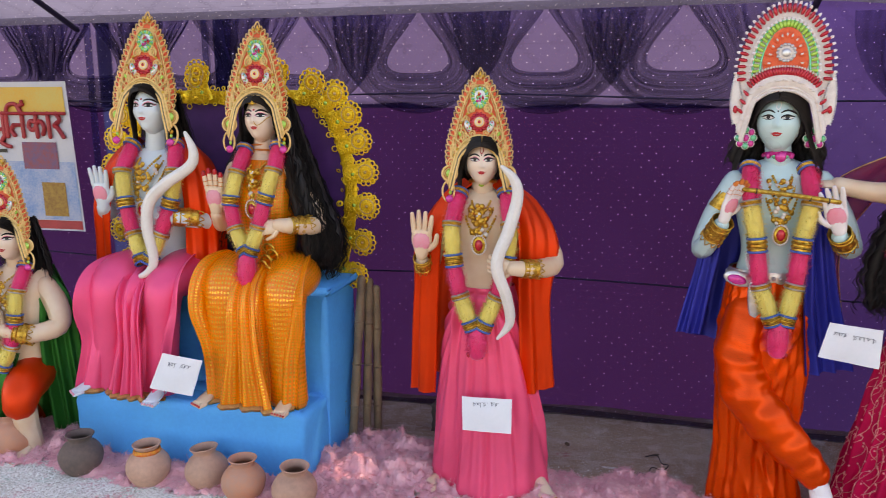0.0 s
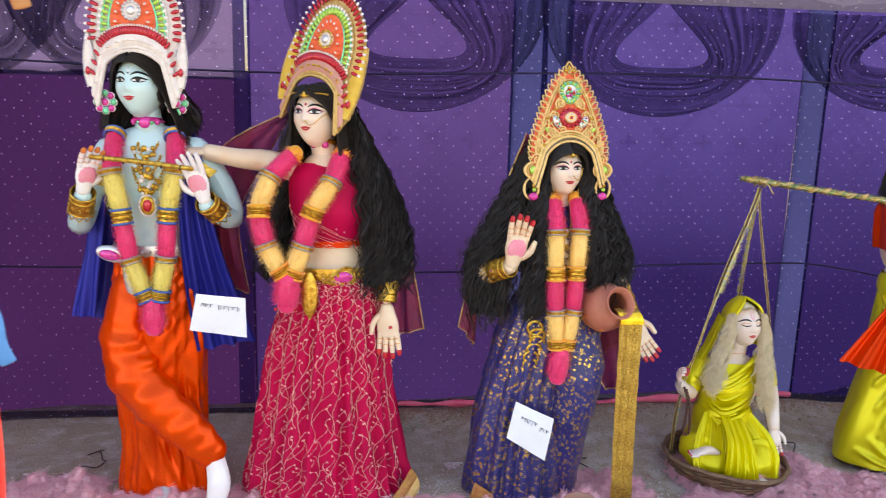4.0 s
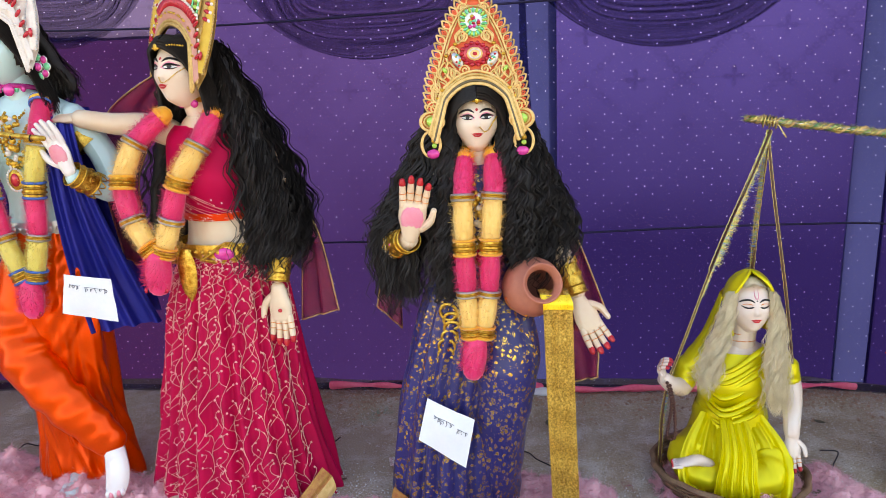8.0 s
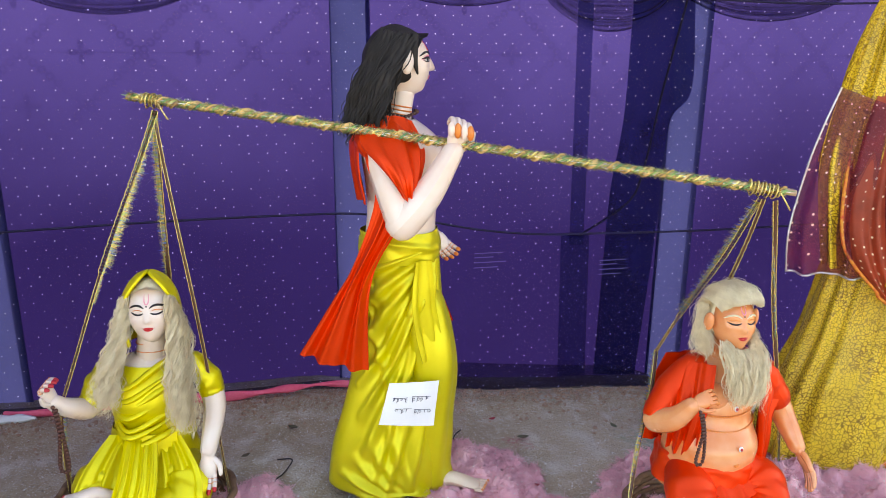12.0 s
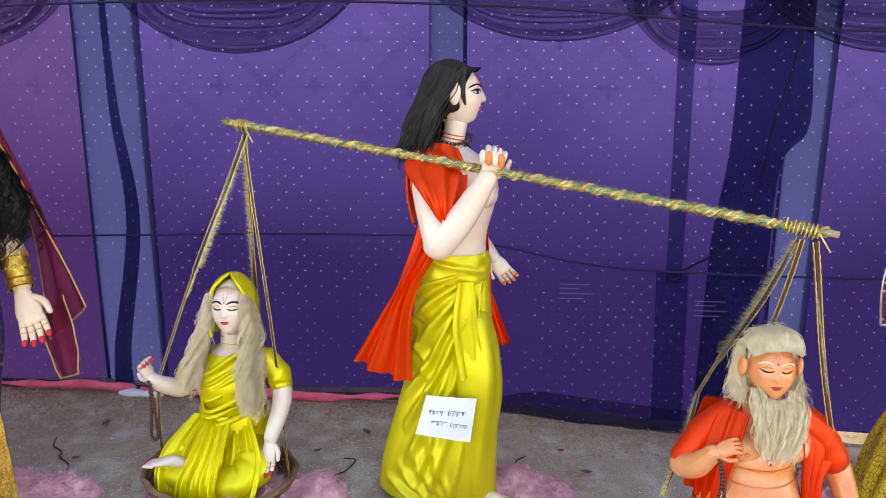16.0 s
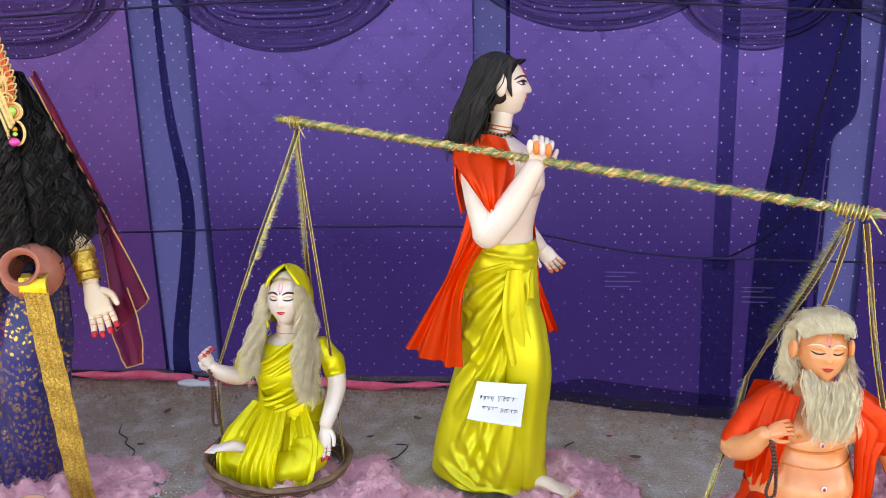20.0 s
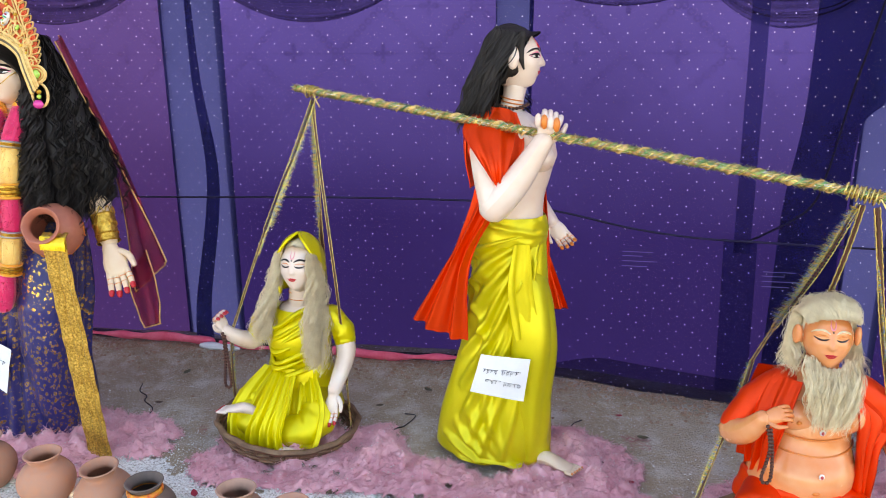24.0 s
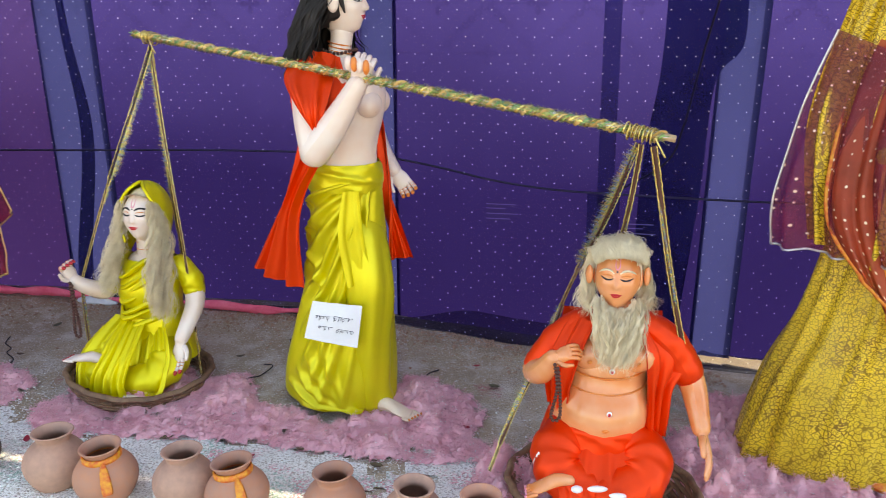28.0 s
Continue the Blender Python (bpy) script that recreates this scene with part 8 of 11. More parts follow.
s.sheet([(-0.085, -0.08, 0.27), (-0.14, -0.16, 0.2), (-0.165, -0.22, 0.12), (-0.15, -0.25, 0.045)], [(0.115, -0.07, 0.265), (0.18, -0.14, 0.19), (0.2, -0.19, 0.12), (0.19, -0.23, 0.045)], LEMONSILK, 44, 110, 6.5, 0.013, 0.03, seed=20)
s.sheet([(-0.03, -0.11, 0.27), (-0.03, -0.21, 0.2), (-0.05, -0.27, 0.12), (-0.06, -0.285, 0.05)], [(0.06, -0.105, 0.265), (0.08, -0.205, 0.19), (0.08, -0.265, 0.12), (0.09, -0.28, 0.05)], LEMONSILK, 40, 60, 4.5, 0.011, 0.01, seed=28)
s.loft([(0.272, 0.02, 0, 0.118, 0.098), (0.25, 0.02, 0, 0.124, 0.104), (0.228, 0.02, 0, 0.128, 0.108)], LEMONSILK, 36, 6)
foot(s, (-0.06, -0.19, 0.12), (-1, -0.3, 0.15), 0.14, PORCELAIN, RED)
s.blob((0.1, -0.27, 0.045), (0.04, 0.022, 0.018), PORCELAIN, None, 10, 6)
statue(s, "seated_statue", m, "clay old mother statue in yellow robe, pale hair")
bead_string(m, [(-0.205, -0.15, 0.40), (-0.19, -0.165, 0.33), (-0.2, -0.165, 0.22), (-0.188, -0.165, 0.2), (-0.175, -0.165, 0.22), (-0.182, -0.165, 0.33), (-0.198, -0.15, 0.40)], "string of brown seed beads hanging from her fist")

# standing son who carries the yoke, walking to the side
m = pose(4.32, 2.2, 0.0, 0, 0, -15)
s = Sculpt()
FANFOLDS = [(-34 - 5 * k, 0.06 + 0.03 * k, -185 + 12 * k, 0.24 + 0.09 * k, 0.014 + 0.002 * (k % 3), 0.04) for k in range(8)]
FANFOLDS += [(-30 - 4 * k, 0.12 + 0.03 * k, -120 + 14 * k, 0.5 + 0.12 * k, 0.014, 0.034) for k in range(4)]
FANFOLDS += [(-205 + 14 * k, 0.05 + 0.02 * k, -128 + 10 * k, 0.42 + 0.06 * k, 0.013, 0.022) for k in range(4)]
FANFOLDS += [(-58, 0.97, -105 - 14 * k, 0.6 + 0.06 * k, 0.016, 0.036) for k in range(4)]
s.loft([(0.83, 0.045, 0, 0.118, 0.1, 0.15), (0.76, 0.045, 0, 0.126, 0.108, 0.3), (0.62, 0.045, 0, 0.137, 0.118, 0.6), (0.45, 0.045, 0.0, 0.15, 0.13, 0.9), (0.3, 0.03, 0, 0.168, 0.145, 1.0), (0.12, 0.010, 0.0, 0.195, 0.16, 1.1), (0.0, 0.004, 0.0, 0.2, 0.16, 1.2), (-0.02, 0.004, 0.0, 0.19, 0.155, 1.2)], OLIVESILK, 200, 110, 4, 0.007, None, 21, None, 0, 0.7, ridges=FANFOLDS)
s.tube([(0.1, -0.03, 0.6), (0.135, -0.055, 0.42), (0.135, -0.06, 0.22), (0.14, -0.055, 0.06), (0.145, -0.05, 0.0)], [(0.085, 0.085), (0.085, 0.088), (0.072, 0.08), (0.062, 0.07), (0.066, 0.072)], OLIVESILK, 60, 60, ripple=(2, 0.02, 5, 0.05))
s.loft([(0.85, 0.045, 0, 0.12, 0.1, 1), (0.82, 0.045, 0, 0.129, 0.109, 1), (0.78, 0.045, 0, 0.131, 0.111, 1), (0.755, 0.045, 0, 0.126, 0.107, 1)], OLIVESILK, 120, 26, 3, 0.004, ridges=[(-200 + 25 * k, 0.1 + 0.09 * k, -120 + 25 * k, 0.3 + 0.09 * k, 0.008, 0.006) for k in range(6)])
s.sheet([(0.075, -0.125, 0.77), (0.06, -0.145, 0.62), (0.09, -0.155, 0.45)], [(0.125, -0.11, 0.77), (0.14, -0.12, 0.62), (0.165, -0.12, 0.47)], OLIVESILK, 16, 12, 2, 0.008, 0.01, seed=22)
torso(s, [(0.8, 0.045, 0, 0.115, 0.095), (0.9, 0.05, 0, 0.108, 0.09), (1.0, 0.06, 0, 0.122, 0.105), (1.08, 0.06, 0, 0.132, 0.125), (1.14, 0.045, 0, 0.11, 0.13), (1.19, 0.03, 0, 0.06, 0.065)], PORCELAIN)
for sy in (-0.055, 0.05):
    s.blob((0.15, sy, 1.045), (0.045, 0.055, 0.045), PORCELAIN, None, 12, 8)
s.tube([(0.03, 0.0, 1.15), (0.048, 0.0, 1.22), (0.055, 0.0, 1.27)], [0.05, 0.036, 0.038], PORCELAIN, 14)
for z in (1.205, 1.217, 1.229):
    s.ring((0.046, 0, z), (0.2, 0, 1), 0.0375, 0.0022, RUST, 22, 5)
hm = head(s, (0.05, 0.0, 1.355), 0.205, PORCELAIN, 84, -2, mark=RED, k=0.95)
hair_cap(s, hm, 0.21, BLACKHAIR, size=1.1, back=0.08)
hair_locks(s, [[(0.075, -0.085, 1.42), (0.02, -0.095, 1.33), (-0.02, -0.095, 1.22), (-0.03, -0.1, 1.14)], [(0.0, -0.06, 1.44), (-0.05, -0.07, 1.33), (-0.085, -0.07, 1.22), (-0.1, -0.06, 1.15)], [(0.0, 0.05, 1.44), (-0.05, 0.06, 1.33), (-0.085, 0.06, 1.22), (-0.1, 0.05, 1.15)], [(0.06, 0.085, 1.42), (0.04, 0.095, 1.33), (0.06, 0.1, 1.22), (0.09, 0.09, 1.17)]], 260, BLACKHAIR, 0.010, 0.009, 0.011, 22, 3)
s.tube([(0.08, -0.068, 1.43), (0.078, -0.076, 1.37), (0.088, -0.072, 1.325)], [0.012, 0.01, 0.003], BLACKHAIR, 6)
s.blob((0.055, -0.085, 1.36), (0.02, 0.014, 0.037), PORCELAIN, None, 12, 8)
s.tube([(-0.035, -0.1, 1.13), (-0.005, -0.17, 1.02), (0.02, -0.21, 0.92)], [0.05, 0.052, 0.048], PORCELAIN, 14)
s.tube([(0.02, -0.21, 0.915), (0.09, -0.225, 1.0), (0.165, -0.215, 1.12)], [0.05, 0.044, 0.03], PORCELAIN, 14)
hand(s, (0.162, -0.213, 1.11), (0.35, -0.05, 1), (-0.15, 0.95, 0.0), 0.15, PORCELAIN, -1, 0.62, None)
for k in range(4):
    s.blob((0.15 + 0.018 * k, -0.255, 1.185 - 0.004 * k), (0.011, 0.011, 0.022), RUST if k % 2 else PORCELAIN, None, 8, 5)
s.tube([(0.03, 0.14, 1.12), (0.07, 0.19, 0.98), (0.11, 0.2, 0.86), (0.175, 0.16, 0.79)], [0.05, 0.046, 0.042, 0.027], PORCELAIN, 12)
hand(s, (0.172, 0.16, 0.795), (0.6, -0.1, -0.75), (0.2, -0.9, 0.1), 0.14, PORCELAIN, 1, 0.3, RUST)
foot(s, (0.15, -0.085, -0.03), (1, -0.3, 0), 0.175, CREAM, RUST)
foot(s, (-0.05, 0.05, -0.03), (1, 0.1, 0), 0.18, CREAM, RUST)
s.tube([(-0.025, -0.05, 1.15), (-0.032, -0.085, 1.142), (-0.028, -0.11, 1.125)], [(0.06, 0.03), (0.068, 0.045), (0.066, 0.05)], REDSILK, 24, 20, up=(0, 0, 1), ripple=(1, 0.02, 5, 0.04))
s.sheet([(0.06, -0.085, 1.19), (0.075, -0.175, 1.115), (0.06, -0.228, 1.03), (0.04, -0.215, 0.96)], [(-0.085, -0.065, 1.185), (-0.085, -0.165, 1.13), (-0.02, -0.242, 1.055), (0.03, -0.228, 0.975)], REDSILK, 26, 26, 2.2, 0.008, 0.012, seed=26)
s.sheet([(0.07, -0.08, 1.19), (0.10, -0.13, 1.09), (0.045, -0.14, 0.93), (-0.05, -0.135, 0.76), (-0.075, -0.14, 0.62), (-0.075, -0.125, 0.43)], [(-0.07, -0.06, 1.2), (-0.075, -0.15, 1.09), (-0.05, -0.14, 0.97), (-0.11, -0.12, 0.78), (-0.17, -0.09, 0.66), (-0.28, -0.05, 0.47)], REDSILK, 60, 60, 2.3, 0.015, 0.022, seed=23)
s.sheet([(0.03, 0.08, 1.19), (0.13, 0.13, 1.05), (0.17, 0.12, 0.8), (0.165, 0.1, 0.47)], [(-0.05, 0.08, 1.19), (0.02, 0.16, 1.05), (0.12, 0.17, 0.8), (0.25, 0.13, 0.475)], REDSILK, 30, 20, 2, 0.012, 0.02, seed=24)
s.sheet([(-0.07, -0.06, 1.2), (-0.09, -0.1, 1.1), (-0.07, -0.1, 0.95)], [(-0.07, 0.08, 1.2), (-0.09, 0.1, 1.1), (-0.06, 0.12, 0.95)], REDSILK, 16, 20, 2, 0.008, 0.01, seed=25)
beads(s, [(0.0, -0.06, 1.2), (0.07, -0.075, 1.17), (0.11, -0.03, 1.16), (0.11, 0.03, 1.16)], 0.006, BEADWOOD)
beads(s, [(-0.005, -0.055, 1.215), (0.05, -0.055, 1.2), (0.095, -0.02, 1.21), (0.095, 0.02, 1.21)], 0.006, BEADWOOD)
statue(s, "standing_statue", m, "clay young man statue in yellow dhoti and red sash")
paper_note(m, [(-0.02, -0.195, 0.413), (0.141, -0.165, 0.395), (0.122, -0.175, 0.246), (-0.055, -0.2, 0.279)], "white paper note with two handwritten lines on yellow cloth", [(0.12, 0.4, 0.38), (0.48, 0.85, 0.36), (0.22, 0.5, 0.64), (0.56, 0.88, 0.66)])
yoke = thing("shoulder_yoke", m, "long pole wound with gold and green tinsel on the shoulder", "carrying yoke")
TINSELGOLD = surface("gold_tinsel_tape", (0.95, 0.74, 0.28), (0.55, 0.42, 0.12), 0.25, 0.6, scale=60, fine=300, bump=0.6, dist=0.001)
TINSELGREEN = surface("green_tinsel", (0.05, 0.25, 0.14), (0.3, 0.4, 0.1), 0.3, 0.6, bump=0)
WOODPALE = surface("pale_wood", (0.5, 0.34, 0.2), None, 0.6, bump=0.3)
inv = np.linalg.inv(np.array(m))


def to_yoke(p):
    return inv[:3, :3] @ np.array(p, float) + inv[:3, 3]


YL, YR = to_yoke((3.63, 2.487, 1.252)), to_yoke((5.205, 1.438, 1.030))
s = Sculpt()
s.tube([YL, (YL + YR) / 2, YR], 0.0088, WOODPALE, 10, 8, round_cap=False)
s.done("pole", yoke, "pale wooden pole")
s = Sculpt()
ax = unit(YR - YL)
sd = unit(np.cross(ax, (0, 0, 1)))
uq = np.cross(sd, ax)
TAPE = surface("straw_paper_tape", (0.85, 0.58, 0.26), (0.62, 0.36, 0.12), 0.4, 0.3, scale=60, fine=300, bump=0.5, dist=0.001)
for k in range(3):
    pts = []
    for t in np.linspace(0.004, 0.985, 520):
        a = t * 6.28 * 38 + 2.1 * k
        pts.append(YL + (YR - YL) * t + (sd * math.cos(a) + uq * math.sin(a)) * 0.0092)
    s.tube(pts, [((0.0085, 0.0018), (0.005, 0.003), (0.004, 0.0035))[k]] * 520, (TAPE, TINSELGOLD, TINSELGREEN)[k], 5, 520)
s.done("tape_winding", yoke, "wound gold tinsel tape")
rng = np.random.default_rng(8)
for mt, n in ((TINSELGOLD, 3600), (TINSELGREEN, 3000), (SILVER, 1200)):
    s = Sculpt()
    t = rng.uniform(0.0, 0.985, n)
    a = rng.uniform(0, 6.28, n)
    out = np.outer(np.cos(a), sd) + np.outer(np.sin(a), uq)
    b = YL + np.outer(t, YR - YL) + out * 0.0105
    tip = b + out * (rng.uniform(0.1, 1, n) ** 2.5 * 0.013 + 0.001)[:, None] + np.outer(rng.normal(0, 0.014, n), ax)
    w = np.cross(out, ax) * 0.0012 + ax * 0.0007
    s.raw(np.stack([b - w, b + w, tip], 1).reshape(-1, 3), np.arange(3 * n).reshape(-1, 3).tolist(), mt)
    s.done("tinsel_fringe", yoke, "bristling metallic fringe")


def hanging(top, foot_pt, fringe=0.0, r=0.004, share=1.0, seed=0):
    """A braided cord with a tinsel fringe down part of its length."""
    a, b = np.array(top, float), np.array(foot_pt, float)
    sc = Sculpt()
    d = unit(b - a)
    q = unit(np.cross(d, (0, 1, 0)))
    w = np.cross(d, q)
    n = 90
    hw = r * 2.6
    lane = [a + (b - a) * t + w * 0.003 * math.sin(t * 9 + seed) + q * 0.004 * math.sin(t * 7 + seed) for t in np.linspace(0, 1, n)]
    wide = [hw * (1.0 if t < share * 0.85 else 0.5) for t in np.linspace(0, 1, n)]
    sc.tube(lane, [(g * 0.85, 0.0012) for g in wide], BEADWOOD, 4, n)
    for k in (-1, 1):
        sc.tube([p + q * k * g * (1 + 0.12 * math.sin(i * 2.1)) for i, (p, g) in enumerate(zip(lane, wide))], 0.0017 if r > 0.002 else 0.001, TINSELGOLD, 4, n)
    rungs = int(np.linalg.norm(b - a) / 0.011)
    for k in range(rungs):
        t = (k + 0.5) / rungs
        p, g = a + (b - a) * t + w * 0.003 * math.sin(t * 9 + seed) + q * 0.004 * math.sin(t * 7 + seed), hw * (1.0 if t < share * 0.85 else 0.5)
        sc.tube([p - q * g - d * 0.002, p - w * 0.0025, p + q * g - d * 0.002], 0.0016, (TINSELGREEN, TINSELGREEN, TINSELGOLD)[k % 3], 4, 3)
    if fringe:
        rg = np.random.default_rng(seed)
        m2 = int(np.linalg.norm(b - a) * share * 2600)
        t = rg.uniform(0.02, share, m2)
        base = a + np.outer(t, b - a)
        dirs = unit(q * 1.0 + w * 0.0)[None] + rg.normal(0, 0.2, (m2, 3))
        tip = base + dirs * (fringe * rg.uniform(0.3, 1, m2))[:, None] * np.where(t < share * 0.8, 1.0, 0.4)[:, None]
        ww = np.tile(d * 0.0009, (m2, 1))
        tri = np.stack([base - ww, base + ww, tip], 1)
        cut = rg.random(m2)
        for mt, lo, hi in ((TINSELGOLD, 0, 0.28), (TINSELGREEN, 0.28, 0.6), (BLUEFLUFF, 0.6, 0.85), (GOLD, 0.85, 1.01)):
            pick = tri[(cut >= lo) & (cut < hi)].reshape(-1, 3)
            sc.raw(pick, np.arange(len(pick)).reshape(-1, 3).tolist(), mt)
    return sc.done("hanging_cord", yoke, "braided cord with glittering fringe")


knot_l = YL + (YR - YL) * 0.042 + (0, 0, -0.03)
knot_r = YL + (YR - YL) * 0.955 + (0, 0, -0.03)
mb = np.array(closer(3.6, 2.36, -15, 1.03))


def from_mother(p):
    return to_yoke(mb[:3, :3] @ np.array(p, float) + mb[:3, 3])


hanging(knot_l, from_mother((-0.21, -0.08, 0.40)), 0.026, 0.0028, 0.66, 1)
hanging(from_mother((-0.21, -0.08, 0.40)), from_mother((-0.235, -0.05, 0.0)), 0.012, 0.0022, 1.0, 2)
hanging(knot_l, from_mother((0.08, 0.16, 0.02)), -0.022, 0.0028, 0.66, 3)
hanging(knot_l, from_mother((0.245, -0.1, 0.05)), 0.0, 0.0018, 1.0, 4)
for c, n in ((knot_l, 5), (knot_r, 8)):
    s = Sculpt()
    rg = np.random.default_rng(n)
    turnp = [c + (0, 0, 0.028) + ax * 0.010 * (t - n / 2) + (sd * math.cos(6.28 * t) + uq * math.sin(6.28 * t)) * (0.0165 + 0.003 * math.sin(3 * t) + 0.004 * rg.random()) for t in np.linspace(0, n, n * 12)]
    s.tube(turnp + [turnp[-1] + (0.01, -0.01, -0.02), turnp[-1] + (0.025, -0.015, -0.045)], 0.0026, TINSELGOLD, 5, n * 20)
    s.done("knot", yoke, "gold tinsel knot")

# old bearded father sitting in a basket
m = closer(5.05, 1.75, -12, 0.92)
mf = np.array(m)
m = m @ Matrix.Translation((0.155, 0, 0)) @ Matrix.Scale(0.94, 4) @ Matrix.Translation((-0.14, 0, 0))
s = Sculpt()
torso(s, [(0.02, 0.13, 0.0, 0.165, 0.14), (0.12, 0.13, -0.02, 0.162, 0.152), (0.2, 0.132, -0.03, 0.157, 0.158), (0.28, 0.135, -0.015, 0.138, 0.125), (0.35, 0.145, -0.01, 0.135, 0.115), (0.41, 0.155, 0.0, 0.145, 0.1), (0.46, 0.165, 0.01, 0.12, 0.075), (0.5, 0.165, 0.01, 0.055, 0.055)], TAN)
for sx in (-0.062, 0.07):
    s.blob((0.15 + sx, -0.082, 0.375), (0.068, 0.045, 0.05), TAN, None, 16, 9)
    s.blob((0.15 + sx * 1.15, -0.128, 0.37), (0.008, 0.005, 0.007), RUST, None, 8, 5)
for z, rx, ry in ((0.318, 0.1365, 0.1215), (0.268, 0.1415, 0.1315)):
    s.tube([(0.136 + rx * math.cos(a), -0.013 + ry * math.sin(a), z + 0.012 * abs(math.cos(a)) ** 2) for a in np.linspace(-2.95, -0.2, 15)], 0.0034, RUST, 6, 40)
s.blob((0.135, -0.185, 0.165), (0.012, 0.006, 0.007), RUST, None, 8, 5)
for p in ((0.148, -0.133, 0.345), (0.143, -0.186, 0.225)):
    s.blob(p, (0.009, 0.005, 0.01), WHITEPAINT, None, 8, 5)
    s.blob(np.array(p) + (0, -0.004, 0), (0.005, 0.004, 0.006), RED, None, 8, 5)
s.tube([(0.16, 0.0, 0.48), (0.158, -0.02, 0.54), (0.157, -0.03, 0.57)], [0.055, 0.05, 0.05], TAN, 14)
hm = head(s, (0.155, -0.04, 0.625), 0.205, TAN, -8, -8, GREYHAIR, lids=None, open_eyes=False, mark=ROSE, width=0.98, k=1.0)
hair_cap(s, hm, 0.205, GREYHAIR, size=1.03, front=0.14, back=0.1)
hair_locks(s, [[(0.085, -0.085, 0.685), (0.078, -0.03, 0.71), (0.076, 0.02, 0.66), (0.078, 0.02, 0.58)], [(0.11, -0.115, 0.71), (0.107, -0.06, 0.735), (0.105, 0.02, 0.715), (0.105, 0.05, 0.6)], [(0.155, -0.122, 0.715), (0.155, -0.07, 0.748), (0.155, 0.02, 0.735), (0.155, 0.08, 0.62)], [(0.2, -0.125, 0.71), (0.205, -0.06, 0.74), (0.21, 0.03, 0.72), (0.21, 0.07, 0.6)], [(0.227, -0.085, 0.685), (0.234, -0.03, 0.71), (0.236, 0.02, 0.66), (0.236, 0.02, 0.58)]], 300, GREYHAIR, 0.006, 0.010, 0.007, 24, 2)
for sg in (-1, 1):
    hair_locks(s, [[(0.155 + sg * 0.078, -0.01, 0.67), (0.155 + sg * 0.082, -0.01, 0.62), (0.155 + sg * 0.085, -0.05, 0.565), (0.155 + sg * 0.082, -0.075, 0.53)], [(0.155 + sg * 0.08, 0.01, 0.68), (0.155 + sg * 0.09, 0.01, 0.6), (0.155 + sg * 0.098, 0.0, 0.545), (0.155 + sg * 0.112, -0.02, 0.52)]], 90, GREYHAIR, 0.011, 0.012, 0.006, 30 + sg, 2)
hair_locks(s, [[(0.093, -0.095, 0.575), (0.093, -0.14, 0.52), (0.108, -0.15, 0.45), (0.13, -0.155, 0.4)], [(0.13, -0.125, 0.545), (0.125, -0.165, 0.5), (0.135, -0.17, 0.44), (0.145, -0.165, 0.385)], [(0.18, -0.125, 0.545), (0.185, -0.165, 0.5), (0.175, -0.17, 0.44), (0.16, -0.165, 0.385)], [(0.217, -0.095, 0.575), (0.217, -0.14, 0.52), (0.2, -0.15, 0.45), (0.178, -0.155, 0.4)]], 360, GREYHAIR, 0.014, 0.010, 0.006, 26, 2)
for sg in (-1, 1):
    s.blob((0.155 + sg * 0.088, -0.045, 0.632), (0.011, 0.02, 0.032), TAN, pose(0, 0, 0, 8, 0, -sg * 18), 12, 8)
s.tube([(0.03, 0.0, 0.43), (-0.03, -0.01, 0.36), (-0.085, -0.03, 0.29)], [0.05, 0.05, 0.046], TAN, 14)
s.tube([(-0.085, -0.03, 0.285), (-0.065, -0.1, 0.32), (-0.035, -0.145, 0.385)], [0.046, 0.04, 0.028], TAN, 14)
hand(s, (-0.035, -0.145, 0.385), (0.7, -0.3, 0.5), (0.3, 0.6, -0.6), 0.12, TAN, -1, 0.5, None)
s.tube([(0.29, 0.0, 0.43), (0.375, 0.0, 0.34), (0.42, -0.02, 0.255), (0.44, -0.1, 0.15)], [0.05, 0.048, 0.043, 0.03], TAN, 14)
hand(s, (0.44, -0.105, 0.145), (0.25, -0.55, -0.8), (-0.2, -0.4, -0.8), 0.16, TAN, -1, 0.15, None)
s.tube([(0.06, 0.0, 0.455), (-0.0, -0.005, 0.405), (-0.045, -0.015, 0.35), (-0.075, -0.025, 0.305)], [(0.05, 0.045), (0.056, 0.054), (0.056, 0.054), (0.054, 0.052)], SCARLET, 30, 30, ripple=(2, 0.03))
s.tube([(0.26, 0.0, 0.455), (0.315, 0.0, 0.41), (0.36, 0.0, 0.36), (0.395, -0.008, 0.305)], [(0.05, 0.045), (0.062, 0.06), (0.06, 0.058), (0.057, 0.055)], SCARLET, 30, 30, ripple=(2, 0.03))
s.sheet([(0.095, -0.075, 0.48), (0.055, -0.125, 0.4), (0.03, -0.13, 0.3), (0.02, -0.11, 0.16)], [(0.0, 0.02, 0.465), (-0.06, -0.05, 0.37), (-0.055, -0.055, 0.3), (-0.03, -0.02, 0.18)], SCARLET, 34, 34, 3, 0.012, 0.012, seed=30)
s.sheet([(0.225, -0.09, 0.475), (0.25, -0.125, 0.4), (0.27, -0.12, 0.25), (0.28, -0.13, 0.08)], [(0.31, 0.02, 0.465), (0.395, -0.03, 0.36), (0.35, -0.06, 0.25), (0.33, -0.06, 0.1)], SCARLET, 34, 30, 3, 0.014, 0.012, seed=31)
s.sheet([(0.0, 0.08, 0.47), (-0.02, 0.14, 0.3), (-0.02, 0.15, 0.1)], [(0.32, 0.08, 0.47), (0.34, 0.14, 0.3), (0.34, 0.15, 0.1)], SCARLET, 16, 24, 4, 0.01, 0, seed=32)
